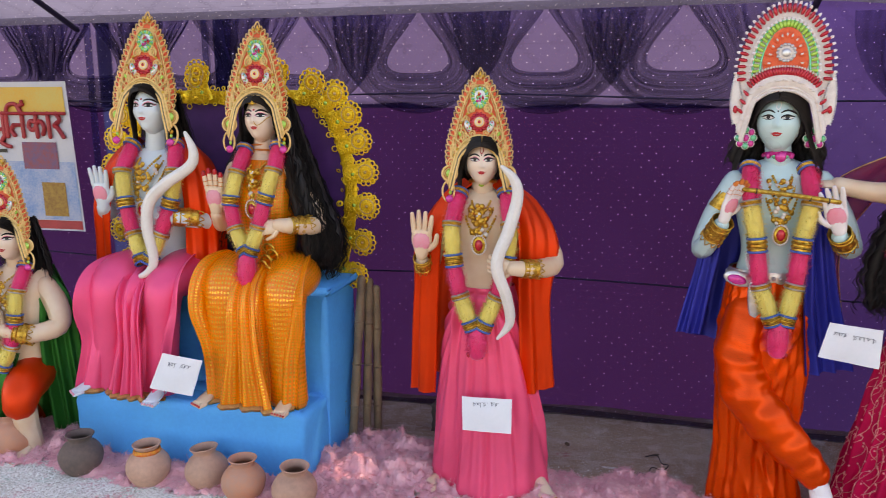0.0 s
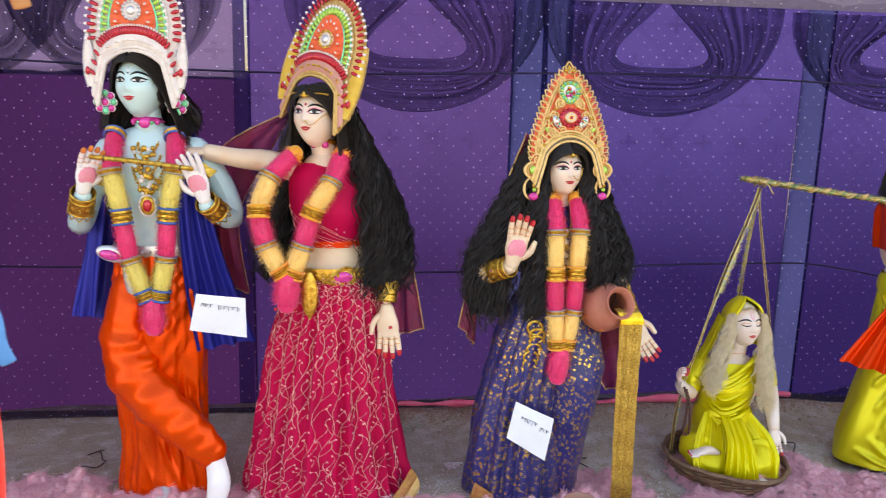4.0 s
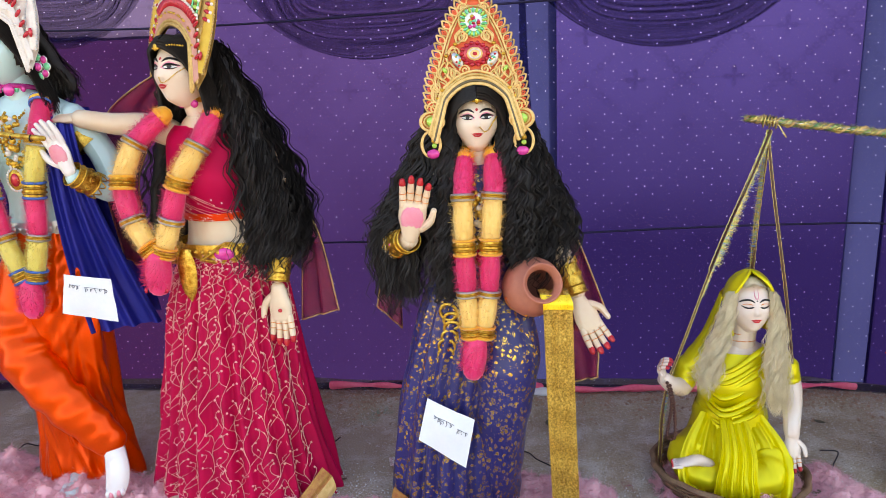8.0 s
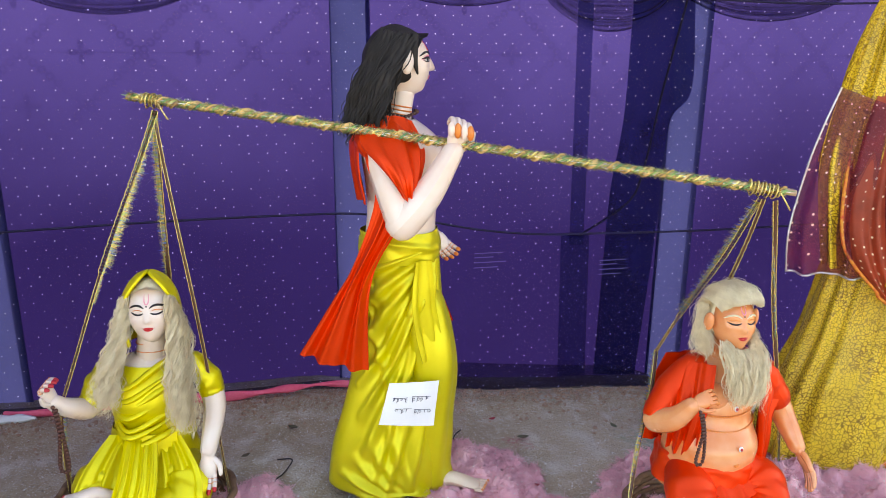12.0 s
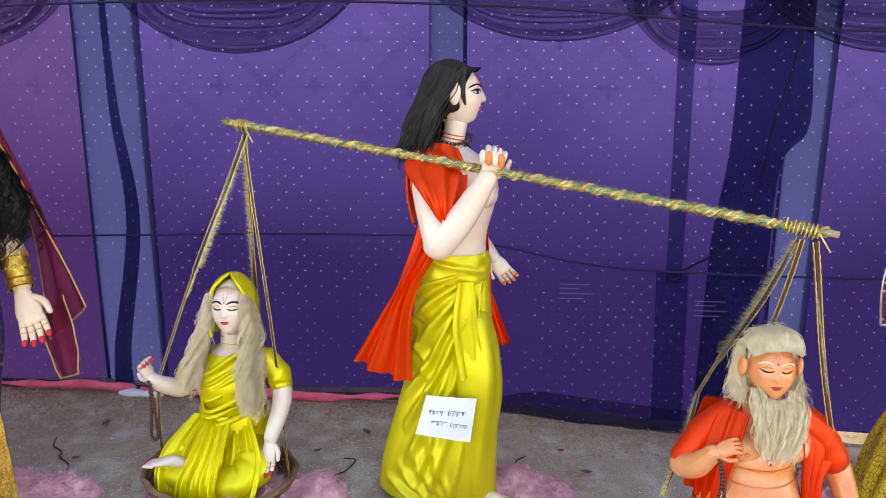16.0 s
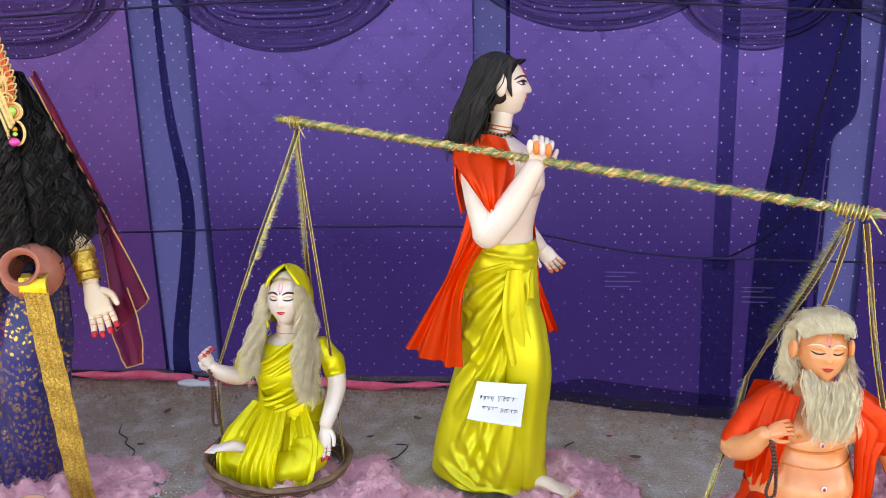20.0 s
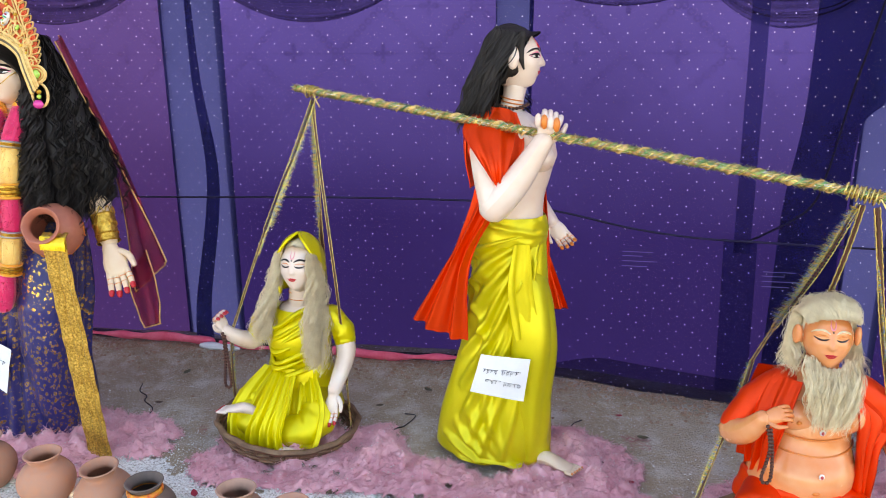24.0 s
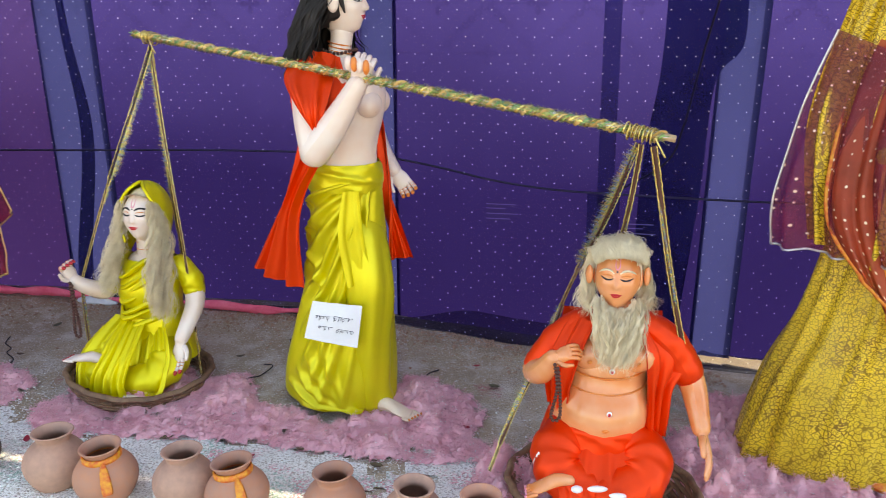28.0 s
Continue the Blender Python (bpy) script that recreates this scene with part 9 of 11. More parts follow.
s.loft([(0.155, 0.13, -0.02, 0.158, 0.155, 1), (0.12, 0.13, -0.02, 0.172, 0.165, 1), (0.05, 0.13, -0.02, 0.19, 0.175, 1)], SCARLET, 90, 18, 7, 0.008)
s.tube([(0.12, -0.03, 0.08), (0.0, -0.13, 0.08), (0.0, -0.22, 0.03), (0.08, -0.25, -0.01)], [(0.11, 0.09), (0.085, 0.075), (0.075, 0.06), (0.065, 0.05)], SCARLET, 34, 40, ripple=(5, 0.045))
s.tube([(0.14, -0.03, 0.08), (0.26, -0.13, 0.07), (0.25, -0.22, 0.02), (0.14, -0.26, -0.02)], [(0.11, 0.09), (0.085, 0.075), (0.075, 0.06), (0.065, 0.05)], SCARLET, 34, 40, ripple=(5, 0.045))
s.sheet([(0.01, -0.17, 0.115), (-0.01, -0.26, 0.06), (0.0, -0.32, 0.0), (0.0, -0.33, -0.06)], [(0.26, -0.17, 0.115), (0.27, -0.26, 0.05), (0.27, -0.32, -0.01), (0.28, -0.33, -0.06)], SCARLET, 22, 36, 4, 0.010, 0.015, seed=33)
for p, r in (((0.11, -0.315, 0.045), (0.035, 0.010, 0.011)), ((0.17, -0.32, 0.03), (0.03, 0.010, 0.008)), ((-0.07, -0.2, 0.06), (0.012, 0.02, 0.035)), ((0.05, -0.31, 0.035), (0.02, 0.012, 0.012))):
    s.blob(p, r, WHITEPAINT, pose(0, 0, 0, 20, 10, 20), 12, 6)
foot(s, (0.03, -0.28, 0.03), (-1, -0.35, -0.1), 0.15, TAN, ROSE)
statue(s, "seated_statue", m, "clay old bearded man statue in chipped scarlet robe")
bead_string(m, [(-0.03, -0.19, 0.385), (-0.02, -0.2, 0.31), (-0.035, -0.2, 0.22), (-0.022, -0.2, 0.2), (-0.008, -0.2, 0.22), (-0.012, -0.2, 0.31), (-0.022, -0.19, 0.385)], "string of dark seed beads hanging from the old man's fist")


def from_father(p):
    return to_yoke(mf[:3, :3] @ np.array(p, float) + mf[:3, 3])


hanging(knot_r, from_father((0.02, 0.13, 0.43)), -0.026, 0.0028, 0.9, 5)
hanging(from_father((0.02, 0.13, 0.43)), from_father((-0.19, -0.12, -0.04)), -0.018, 0.0022, 1.0, 6)
hanging(knot_r, from_father((0.13, 0.2, 0.05)), 0.012, 0.0022, 0.7, 7)
hanging(knot_r + ax * 0.03, from_father((0.46, 0.0, 0.02)), -0.008, 0.0026, 1.0, 8)


# wicker baskets
def basket(mx, rx, ry, h, label, seed):
    root = thing("basket", mx, label, "basket", "wicker baskets")
    n = 30
    for k in range(8):
        t = k / 7
        sc = Sculpt()
        pts = []
        for a in np.linspace(0, 6.28, 121):
            g = (0.80 + 0.20 * t ** 0.7) + 0.012 * math.sin(n / 2 * a + 3.14 * (k % 2))
            pts.append((rx * g * math.cos(a), ry * g * math.sin(a), h * t + 0.006 * math.sin(3 * a + seed + k)))
        sc.tube(pts, (0.0075 if k < 7 else 0.011), WICKER, 6, 160, cap=False)
        sc.done("rim" if k == 7 else "woven_cane", root)
    for k in range(n):
        a = 6.28 * k / n
        sc = Sculpt()
        sc.tube([(rx * g * math.cos(a), ry * g * math.sin(a), z) for g, z in ((0.72, 0.0), (0.84, 0.2 * h), (0.95, 0.6 * h), (1.0, h * 1.04))], 0.005, WICKER, 5, 8)
        sc.done("stake", root)
    sc = Sculpt()
    sc.grid([[(rx * r * math.cos(a), ry * r * math.sin(a), 0.01 + 0.004 * math.sin(23 * a + 9 * r)) for a in np.linspace(0, 6.28, 40, endpoint=False)] for r in (0.02, 0.4, 0.8)], WICKER, True, 1, 1)
    sc.done("floor", root)
    return root


basket(pose(3.555, 2.34, -0.035, 0, 4, -15), 0.262, 0.24, 0.075, "round shallow woven wicker basket", 1)
basket(pose(5.10, 1.5, -0.055, 0, 2, -12), 0.27, 0.24, 0.08, "round shallow woven wicker basket half buried in pink fibre", 2)

# standing lady in a gold brocade sari
m = pose(6.02, 1.68, 0.0, 0, 0, -15)
s = Sculpt()
s.loft([(0.86, 0.0, 0, 0.155, 0.12, 0.1), (0.76, 0.0, 0, 0.175, 0.14, 0.4), (0.6, -0.02, 0, 0.19, 0.15, 0.8), (0.4, -0.04, 0, 0.225, 0.165, 1.0), (0.2, -0.07, 0, 0.27, 0.185, 1.1), (-0.04, -0.09, -0.005, 0.31, 0.2, 1.2)], GOLDBROCADE, 170, 44, 13, 0.014, (-80, 50, 6), 41, None, 0)
torso(s, [(0.8, 0.0, 0, 0.15, 0.115), (0.95, 0.0, 0, 0.125, 0.095), (1.08, 0.0, -0.01, 0.14, 0.11), (1.2, 0.0, 0, 0.15, 0.1), (1.27, 0.0, 0.005, 0.12, 0.08), (1.31, 0, 0, 0.055, 0.055)], GOLDBROCADE)
s.tube([(0, 0, 1.28), (0, -0.02, 1.38)], 0.047, CREAM, 12)
hm = head(s, (0, -0.03, 1.46), 0.21, FACE, 0, -3)
hair_cap(s, hm, 0.21, BLACKHAIR)
s.tube([(-0.12, 0, 1.25), (-0.17, 0.0, 1.1), (-0.2, -0.02, 0.96), (-0.13, -0.13, 0.95)], [0.062, 0.06, 0.052, 0.035], GOLDBROCADE, 14)
hand(s, (-0.12, -0.145, 0.95), (0.8, -0.4, 0.2), (0, -0.5, 0.8), 0.16, CREAM, 1, 0.3, RED)
s.tube([(0.12, 0, 1.25), (0.19, 0.0, 1.1), (0.22, -0.02, 0.96), (0.2, -0.15, 1.02)], [0.062, 0.06, 0.052, 0.03], GOLDBROCADE, 14)
hand(s, (0.2, -0.16, 1.03), (0, -0.2, 1), (0, -1, 0), 0.17, CREAM, 1, 0.05, RED, ROSE)
s.sheet([(-0.05, -0.06, 1.35), (-0.1, -0.12, 1.15), (-0.14, -0.17, 0.8), (-0.02, -0.21, 0.4)], [(-0.13, 0.02, 1.36), (-0.22, -0.03, 1.1), (-0.25, -0.09, 0.78), (-0.16, -0.18, 0.62)], ORANGENET, 26, 22, 2, 0.01, 0.02, 0.003, 42, REDRIBBON, 0.006)
s.sheet([(0.0, -0.09, 1.33), (-0.03, -0.135, 1.1), (-0.05, -0.17, 0.8), (0.05, -0.22, 0.35)], [(0.14, -0.02, 1.3), (0.13, -0.12, 1.1), (0.1, -0.18, 0.8), (0.14, -0.21, 0.4)], GOLDBROCADE, 26, 22, 3, 0.012, 0.01, 0.003, 43)
for sg in (1, -1):
    s.sheet([(-0.03 * sg, 0.0, 1.72), (-0.14 * sg, 0.02, 1.59), (-0.23 * sg, 0.02, 1.35), (-0.31 * sg, 0.0, 1.03), (-0.27 * sg, -0.03, 0.68)], [(0.0, -0.03, 1.7), (-0.05 * sg, -0.07, 1.54), (-0.07 * sg, -0.13, 1.28), (-0.1 * sg, -0.165, 1.0), (-0.12 * sg, -0.19, 0.64)], GOLDBROCADE, 50, 40, 4, 0.022, 0.02, 0.003, 45 + sg)
    s.sheet([(-0.03 * sg, 0.0, 1.72), (-0.14 * sg, 0.02, 1.59), (-0.23 * sg, 0.02, 1.35), (-0.3 * sg, 0.02, 1.03)], [(0.0, 0.09, 1.7), (0.0, 0.13, 1.5), (0.0, 0.14, 1.3), (0.0, 0.14, 1.0)], GOLDBROCADE, 30, 26, 3, 0.015, 0.01, 0.003, 48 + sg)
s.sheet([(-0.26, 0.01, 1.28), (-0.3, 0.02, 1.15), (-0.335, 0.03, 1.0), (-0.37, 0.03, 0.8), (-0.36, 0.03, 0.64)], [(-0.1, -0.17, 1.2), (-0.11, -0.19, 1.1), (-0.12, -0.21, 1.0), (-0.1, -0.23, 0.8), (-0.05, -0.24, 0.66)], MAROONDOT, 40, 30, 3, 0.02, 0.01, 0.003, 44, SILVER, 0.004)
foot(s, (-0.02, -0.13, -0.075), (0.45, -1, 0), 0.2, WHITEPAINT, ROSE)
s.tube([(-0.06, -0.16, -0.02), (0.0, -0.215, -0.03), (0.07, -0.2, -0.02)], [0.014, 0.018, 0.014], REDRIBBON, 8)
statue(s, "standing_statue", m, "clay lady statue in gold brocade sari, rust shawl")

# seated archer and seated lady on the throne, kneeling devotee
m = Matrix.Translation((0, 0, 1.65)) @ Matrix.Scale(1.045, 4) @ Matrix.Translation((0, 0, -1.65)) @ pose(-1.32, 3.28, 0.0, 0, 0, -15)
s = Sculpt()
torso(s, [(0.86, 0.09, 0.02, 0.15, 0.12), (1.0, 0.09, 0, 0.128, 0.1), (1.13, 0.09, 0, 0.14, 0.105), (1.3, 0.09, 0, 0.165, 0.11), (1.4, 0.09, 0.01, 0.15, 0.09), (1.46, 0.095, 0.01, 0.065, 0.06)], ICEBLUE)
s.tube([(0.1, 0.0, 1.43), (0.115, -0.012, 1.51), (0.12, -0.02, 1.56)], [0.055, 0.047, 0.048], ICEBLUE, 14)
hm = head(s, (0.125, -0.03, 1.634), 0.236, ICEBLUE, 2, -5, mark="dot", k=0.88)
hair_cap(s, hm, 0.235, BLACKHAIR)
hair_frame(s, hm, 0.235, BLACKHAIR, 4, -0.75)
hair_locks(s, [[(0.03, 0.02, 1.68), (0.0, 0.04, 1.5), (0.0, 0.06, 1.4)], [(0.12, 0.09, 1.68), (0.12, 0.11, 1.5), (0.12, 0.11, 1.36)], [(0.21, 0.0, 1.68), (0.24, 0.02, 1.5), (0.25, 0.04, 1.4)]], 50, BLACKHAIR, 0.012, 0.004, 0.013, 50)
s.tube([(-0.05, 0, 1.39), (-0.13, 0.02, 1.29), (-0.17, 0.0, 1.18), (-0.11, -0.1, 1.21)], [0.05, 0.048, 0.044, 0.03], ICEBLUE, 12)
hand(s, (-0.105, -0.11, 1.215), (0.05, -0.15, 1), (0.1, -1, 0), 0.18, ICEBLUE, 1, 0.03, None, ROSE)
s.tube([(0.24, 0, 1.39), (0.32, 0.01, 1.28), (0.36, -0.02, 1.17), (0.27, -0.13, 1.185), (0.2, -0.16, 1.195)], [0.05, 0.048, 0.044, 0.036, 0.028], ICEBLUE, 12)
bangle(s, (0.31, -0.09, 1.178), (0.25, -0.14, 1.187), 0.04, None, 5)
hand(s, (0.22, -0.155, 1.195), (-1, -0.2, 0.05), (-0.2, 0.9, 0.1), 0.15, ICEBLUE, 1, 0.5)
for sx, kx in ((-0.03, -0.02), (0.2, 0.24)):
    s.tube([(0.09 + sx * 0.6, 0.03, 0.94), (kx + 0.02, -0.13, 0.94), (kx, -0.22, 0.89), (kx - 0.01, -0.235, 0.7), (kx - 0.03, -0.235, 0.48)], [(0.12, 0.09), (0.11, 0.085), (0.09, 0.07), (0.075, 0.06), (0.075, 0.06)], PINKSILK, 24, 30)
s.sheet([(-0.05, -0.08, 1.0), (-0.1, -0.22, 0.93), (-0.12, -0.29, 0.8), (-0.12, -0.3, 0.65), (-0.15, -0.33, 0.465)], [(0.32, -0.08, 1.01), (0.36, -0.22, 0.94), (0.36, -0.29, 0.8), (0.31, -0.3, 0.65), (0.27, -0.32, 0.465)], PINKSILK, 60, 120, 4, 0.022, 0.035, seed=51, knees=0.06, trim=BROWNHEM, trim_size=0.012, grow_trim=False)
s.sheet([(0.04, -0.13, 1.0), (0.07, -0.29, 0.88), (0.09, -0.335, 0.66), (0.05, -0.345, 0.465)], [(0.15, -0.13, 1.0), (0.18, -0.29, 0.88), (0.19, -0.33, 0.66), (0.2, -0.345, 0.465)], PINKSILK, 40, 40, 3, 0.018, 0.01, seed=52, trim=BROWNHEM, trim_size=0.012, grow_trim=False)
foot(s, (-0.07, -0.22, 0.46), (-0.35, -1, 0), 0.17, ICEBLUE, ROSE)
foot(s, (0.24, -0.24, 0.46), (0.1, -1, 0), 0.17, ICEBLUE, ROSE)
s.sheet([(0.03, -0.04, 1.485), (-0.03, -0.09, 1.4), (-0.07, -0.1, 1.25), (-0.12, -0.06, 1.05), (-0.16, -0.02, 0.92)], [(0.0, 0.06, 1.48), (-0.13, 0.04, 1.39), (-0.22, 0.0, 1.22), (-0.25, 0.04, 1.05), (-0.27, 0.06, 0.88)], REDSILK, 26, 20, 2, 0.012, 0.03, seed=53)
s.sheet([(0.19, -0.04, 1.485), (0.25, -0.09, 1.4), (0.28, -0.1, 1.25), (0.28, -0.1, 1.05), (0.3, -0.14, 0.86)], [(0.22, 0.06, 1.48), (0.34, 0.04, 1.4), (0.42, -0.01, 1.22), (0.4, 0.02, 1.05), (0.42, -0.02, 0.9)], REDSILK, 26, 20, 2, 0.014, -0.03, seed=54)
chest_jewels(s, (0.11, -0.03, 1.45), 0.085, 0.24, 0.095, 8)
statue(s, "seated_statue", m, "pale blue clay archer statue seated on a blue throne")
tall_crown(m @ pose(0.115, -0.04, 1.60, -6, 2, 8), "tall coral and gold pageant crown with a green stone", 1.0)
garland(m, [[(0.03, -0.06, 1.48), (0.02, -0.13, 1.39), (0.045, -0.16, 1.24), (0.08, -0.17, 1.12), (0.14, -0.2, 1.0)], [(0.23, -0.06, 1.48), (0.27, -0.13, 1.39), (0.26, -0.15, 1.27), (0.22, -0.17, 1.14), (0.165, -0.2, 1.0)]], FLOWERS, "pink, yellow and gold tinsel garland on the seated archer", 0.036, None, seed=91)
s = Sculpt()
s.tube([(0.355, -0.17, 1.53), (0.385, -0.17, 1.46), (0.37, -0.175, 1.4), (0.27, -0.2, 1.33), (0.2, -0.21, 1.26), (0.18, -0.215, 1.16), (0.2, -0.215, 1.03), (0.18, -0.22, 0.97), (0.1, -0.23, 0.93)], [0.008, 0.018, 0.022, 0.024, 0.024, 0.023, 0.02, 0.017, 0.006], IVORY, 12, 60)
tagged(s.done("bow", None, "", m), "white painted curved bow in the seated archer's fist", "bow")
paper_note(m, [(0.312, -0.355, 0.676), (0.484, -0.345, 0.656), (0.436, -0.36, 0.509), (0.247, -0.365, 0.526)], "white paper note with one handwritten line on the throne", [(0.24, 0.42, 0.25), (0.55, 0.78, 0.24)])

m = Matrix.Translation((0, 0, 1.65)) @ Matrix.Scale(1.045, 4) @ Matrix.Translation((0, 0, -1.65)) @ pose(-0.86, 3.16, 0.0, 0, 0, -15)
s = Sculpt()
torso(s, [(0.86, 0.13, 0.03, 0.15, 0.12), (1.0, 0.13, 0, 0.122, 0.1), (1.12, 0.125, -0.01, 0.135, 0.11), (1.25, 0.12, -0.015, 0.145, 0.115), (1.37, 0.12, 0.0, 0.14, 0.09), (1.42, 0.12, 0.01, 0.11, 0.07)], ORANGEBROCADE)
torso(s, [(1.36, 0.12, -0.02, 0.08, 0.06), (1.42, 0.122, 0, 0.075, 0.06), (1.45, 0.125, 0, 0.05, 0.05)], CREAM)
s.tube([(0.12, 0.0, 1.42), (0.14, -0.012, 1.49), (0.147, -0.02, 1.53)], [0.05, 0.044, 0.046], FACE, 14)
for z in (1.455, 1.475):
    s.ring((0.132, -0.006, z), (0, 0.15, 1), 0.048, 0.004, RUST, 22, 5)
hm = head(s, (0.15, -0.03, 1.602), 0.226, FACE, 2, -6)
hair_cap(s, hm, 0.226, BLACKHAIR)
hair_frame(s, hm, 0.226, BLACKHAIR, 5, -0.8, 0.05)
hair_locks(s, [[(0.22, 0.0, 1.66), (0.25, -0.03, 1.48), (0.28, -0.06, 1.3), (0.32, -0.07, 1.12), (0.33, -0.06, 0.98)], [(0.23, 0.03, 1.66), (0.3, 0.03, 1.45), (0.38, 0.02, 1.25), (0.45, 0.0, 1.1), (0.42, 0.0, 0.98)], [(0.15, 0.09, 1.66), (0.22, 0.13, 1.4), (0.3, 0.13, 1.1), (0.3, 0.12, 0.92)]], 170, BLACKHAIR, 0.02, 0.012, 0.0125, 55, 9)
hair_locks(s, [[(0.08, 0.0, 1.66), (0.03, 0.0, 1.48), (-0.04, 0.0, 1.3), (-0.1, 0.0, 1.12), (-0.12, 0.0, 1.0)], [(0.12, 0.09, 1.66), (0.06, 0.12, 1.4), (0.02, 0.12, 1.15)]], 80, BLACKHAIR, 0.018, 0.012, 0.0125, 56, 9)
s.tube([(0.0, 0, 1.37), (-0.05, 0.0, 1.26), (-0.06, -0.03, 1.15), (-0.03, -0.12, 1.2)], [0.045, 0.042, 0.038, 0.028], CREAM, 12)
hand(s, (-0.028, -0.13, 1.215), (0.02, -0.12, 1), (0.1, -1, 0), 0.18, CREAM, 1, 0.03, RED, ROSE)
s.tube([(0.24, 0, 1.37), (0.33, 0.0, 1.26), (0.375, -0.02, 1.165), (0.31, -0.13, 1.17), (0.26, -0.16, 1.175)], [0.046, 0.043, 0.039, 0.033, 0.026], CREAM, 12)
bangle(s, (0.335, -0.09, 1.168), (0.3, -0.14, 1.17), 0.036, None, 4)
hand(s, (0.275, -0.155, 1.175), (-1, -0.3, -0.15), (-0.2, 0.8, -0.3), 0.14, CREAM, 1, 0.45, RUST)
for kx in (0.04, 0.3):
    s.tube([(0.13 + (kx - 0.17) * 0.5, 0.03, 0.95), (kx + 0.0, -0.12, 0.96), (kx + 0.005, -0.21, 0.91), (kx + 0.01, -0.225, 0.7), (kx + 0.015, -0.225, 0.48)], [(0.12, 0.09), (0.11, 0.085), (0.09, 0.07), (0.075, 0.06), (0.075, 0.06)], ORANGEBROCADE, 24, 30)
s.sheet([(-0.02, -0.07, 1.03), (-0.06, -0.2, 0.97), (-0.07, -0.27, 0.84), (-0.03, -0.28, 0.68), (-0.01, -0.30, 0.465)], [(0.36, -0.07, 1.03), (0.41, -0.2, 0.97), (0.42, -0.27, 0.84), (0.39, -0.28, 0.68), (0.375, -0.30, 0.47)], ORANGEBROCADE, 60, 120, 3.4, 0.02, 0.035, seed=57, knees=0.06, trim=BROWNHEM, trim_size=0.012, grow_trim=False)
s.sheet([(0.1, -0.15, 1.02), (0.1, -0.285, 0.91), (0.09, -0.32, 0.68), (0.06, -0.33, 0.465)], [(0.2, -0.15, 1.02), (0.21, -0.285, 0.91), (0.24, -0.32, 0.68), (0.29, -0.33, 0.465)], ORANGEBROCADE, 40, 50, 2.5, 0.014, 0.01, seed=58, trim=BROWNHEM, trim_size=0.012, grow_trim=False)
foot(s, (0.0, -0.2, 0.46), (-0.2, -1, 0), 0.17, CREAM, RED)
foot(s, (0.32, -0.2, 0.46), (0.05, -1, 0), 0.17, CREAM, RED)
for k in range(10):
    s.ring((0.2 + 0.02 * math.sin(k * 1.7), -0.13 - 0.008 * k, 1.07 - 0.022 * k), (0.2, 1, 0.3), 0.024, 0.005, GOLD, 16, 5)
chest_jewels(s, (0.135, -0.03, 1.43), 0.06, 0.2, 0.085, 9)
brow_beads(s, hm, 0.226)
nose_ring(s, hm, 0.226)
statue(s, "seated_statue", m, "clay lady statue in orange brocade on a blue throne")
tall_crown(m @ pose(0.148, -0.04, 1.57, -5, 0, 6), "tall coral and gold pageant crown with a green stone", 0.95)
garland(m, [[(0.08, -0.06, 1.47), (0.075, -0.13, 1.38), (0.055, -0.16, 1.25), (0.085, -0.18, 1.15), (0.14, -0.2, 1.06)], [(0.225, -0.06, 1.48), (0.235, -0.13, 1.39), (0.2, -0.16, 1.25), (0.18, -0.18, 1.15), (0.15, -0.2, 1.06)]], FLOWERS, "pink, yellow and gold tinsel garland on the seated lady", 0.034, ((0.146, -0.21, 1.04), (0.146, -0.22, 0.96), PINKFLUFF), seed=111)

m = pose(-2.0, 3.35, 0.0, 0, 0, -15)
s = Sculpt()
torso(s, [(0.4, 0.08, 0.02, 0.15, 0.12), (0.55, 0.08, 0, 0.13, 0.105), (0.7, 0.08, 0, 0.15, 0.115), (0.83, 0.085, 0.0, 0.165, 0.105), (0.9, 0.09, 0.01, 0.13, 0.08), (0.94, 0.095, 0.01, 0.06, 0.06)], CREAM)
s.tube([(0.095, 0, 0.91), (0.105, -0.015, 0.98), (0.11, -0.02, 1.02)], [0.052, 0.047, 0.048], CREAM, 14)
hm = head(s, (0.11, -0.03, 1.08), 0.234, FACE, 12, -2, mark="dot")
hair_cap(s, hm, 0.235, BLACKHAIR)
hair_frame(s, hm, 0.235, BLACKHAIR, 4, -0.75)
hair_locks(s, [[(0.03, 0.02, 1.13), (0.0, 0.03, 0.98), (0.0, 0.04, 0.86)], [(0.11, 0.09, 1.13), (0.11, 0.1, 0.98), (0.11, 0.1, 0.84)], [(0.19, 0.0, 1.13), (0.225, 0.01, 0.98), (0.25, 0.02, 0.86)]], 60, BLACKHAIR, 0.014, 0.006, 0.013, 60)
s.tube([(0.22, 0.0, 0.84), (0.275, 0.0, 0.76), (0.3, -0.03, 0.67), (0.22, -0.13, 0.655), (0.14, -0.17, 0.68)], [0.05, 0.05, 0.046, 0.038, 0.03], CREAM, 12)
bangle(s, (0.22, -0.13, 0.655), (0.18, -0.15, 0.665), 0.042, None, 4)
hand(s, (0.14, -0.17, 0.68), (-0.3, -0.2, 0.9), (-1, 0, 0), 0.17, CREAM, 1, 0.05, RUST)
s.tube([(-0.05, 0.0, 0.84), (-0.1, 0.0, 0.76), (-0.12, -0.03, 0.67), (-0.03, -0.13, 0.655), (0.06, -0.17, 0.68)], [0.05, 0.05, 0.046, 0.038, 0.03], CREAM, 12)
hand(s, (0.06, -0.17, 0.68), (0.3, -0.2, 0.9), (1, 0, 0), 0.17, CREAM, -1, 0.05, RUST)
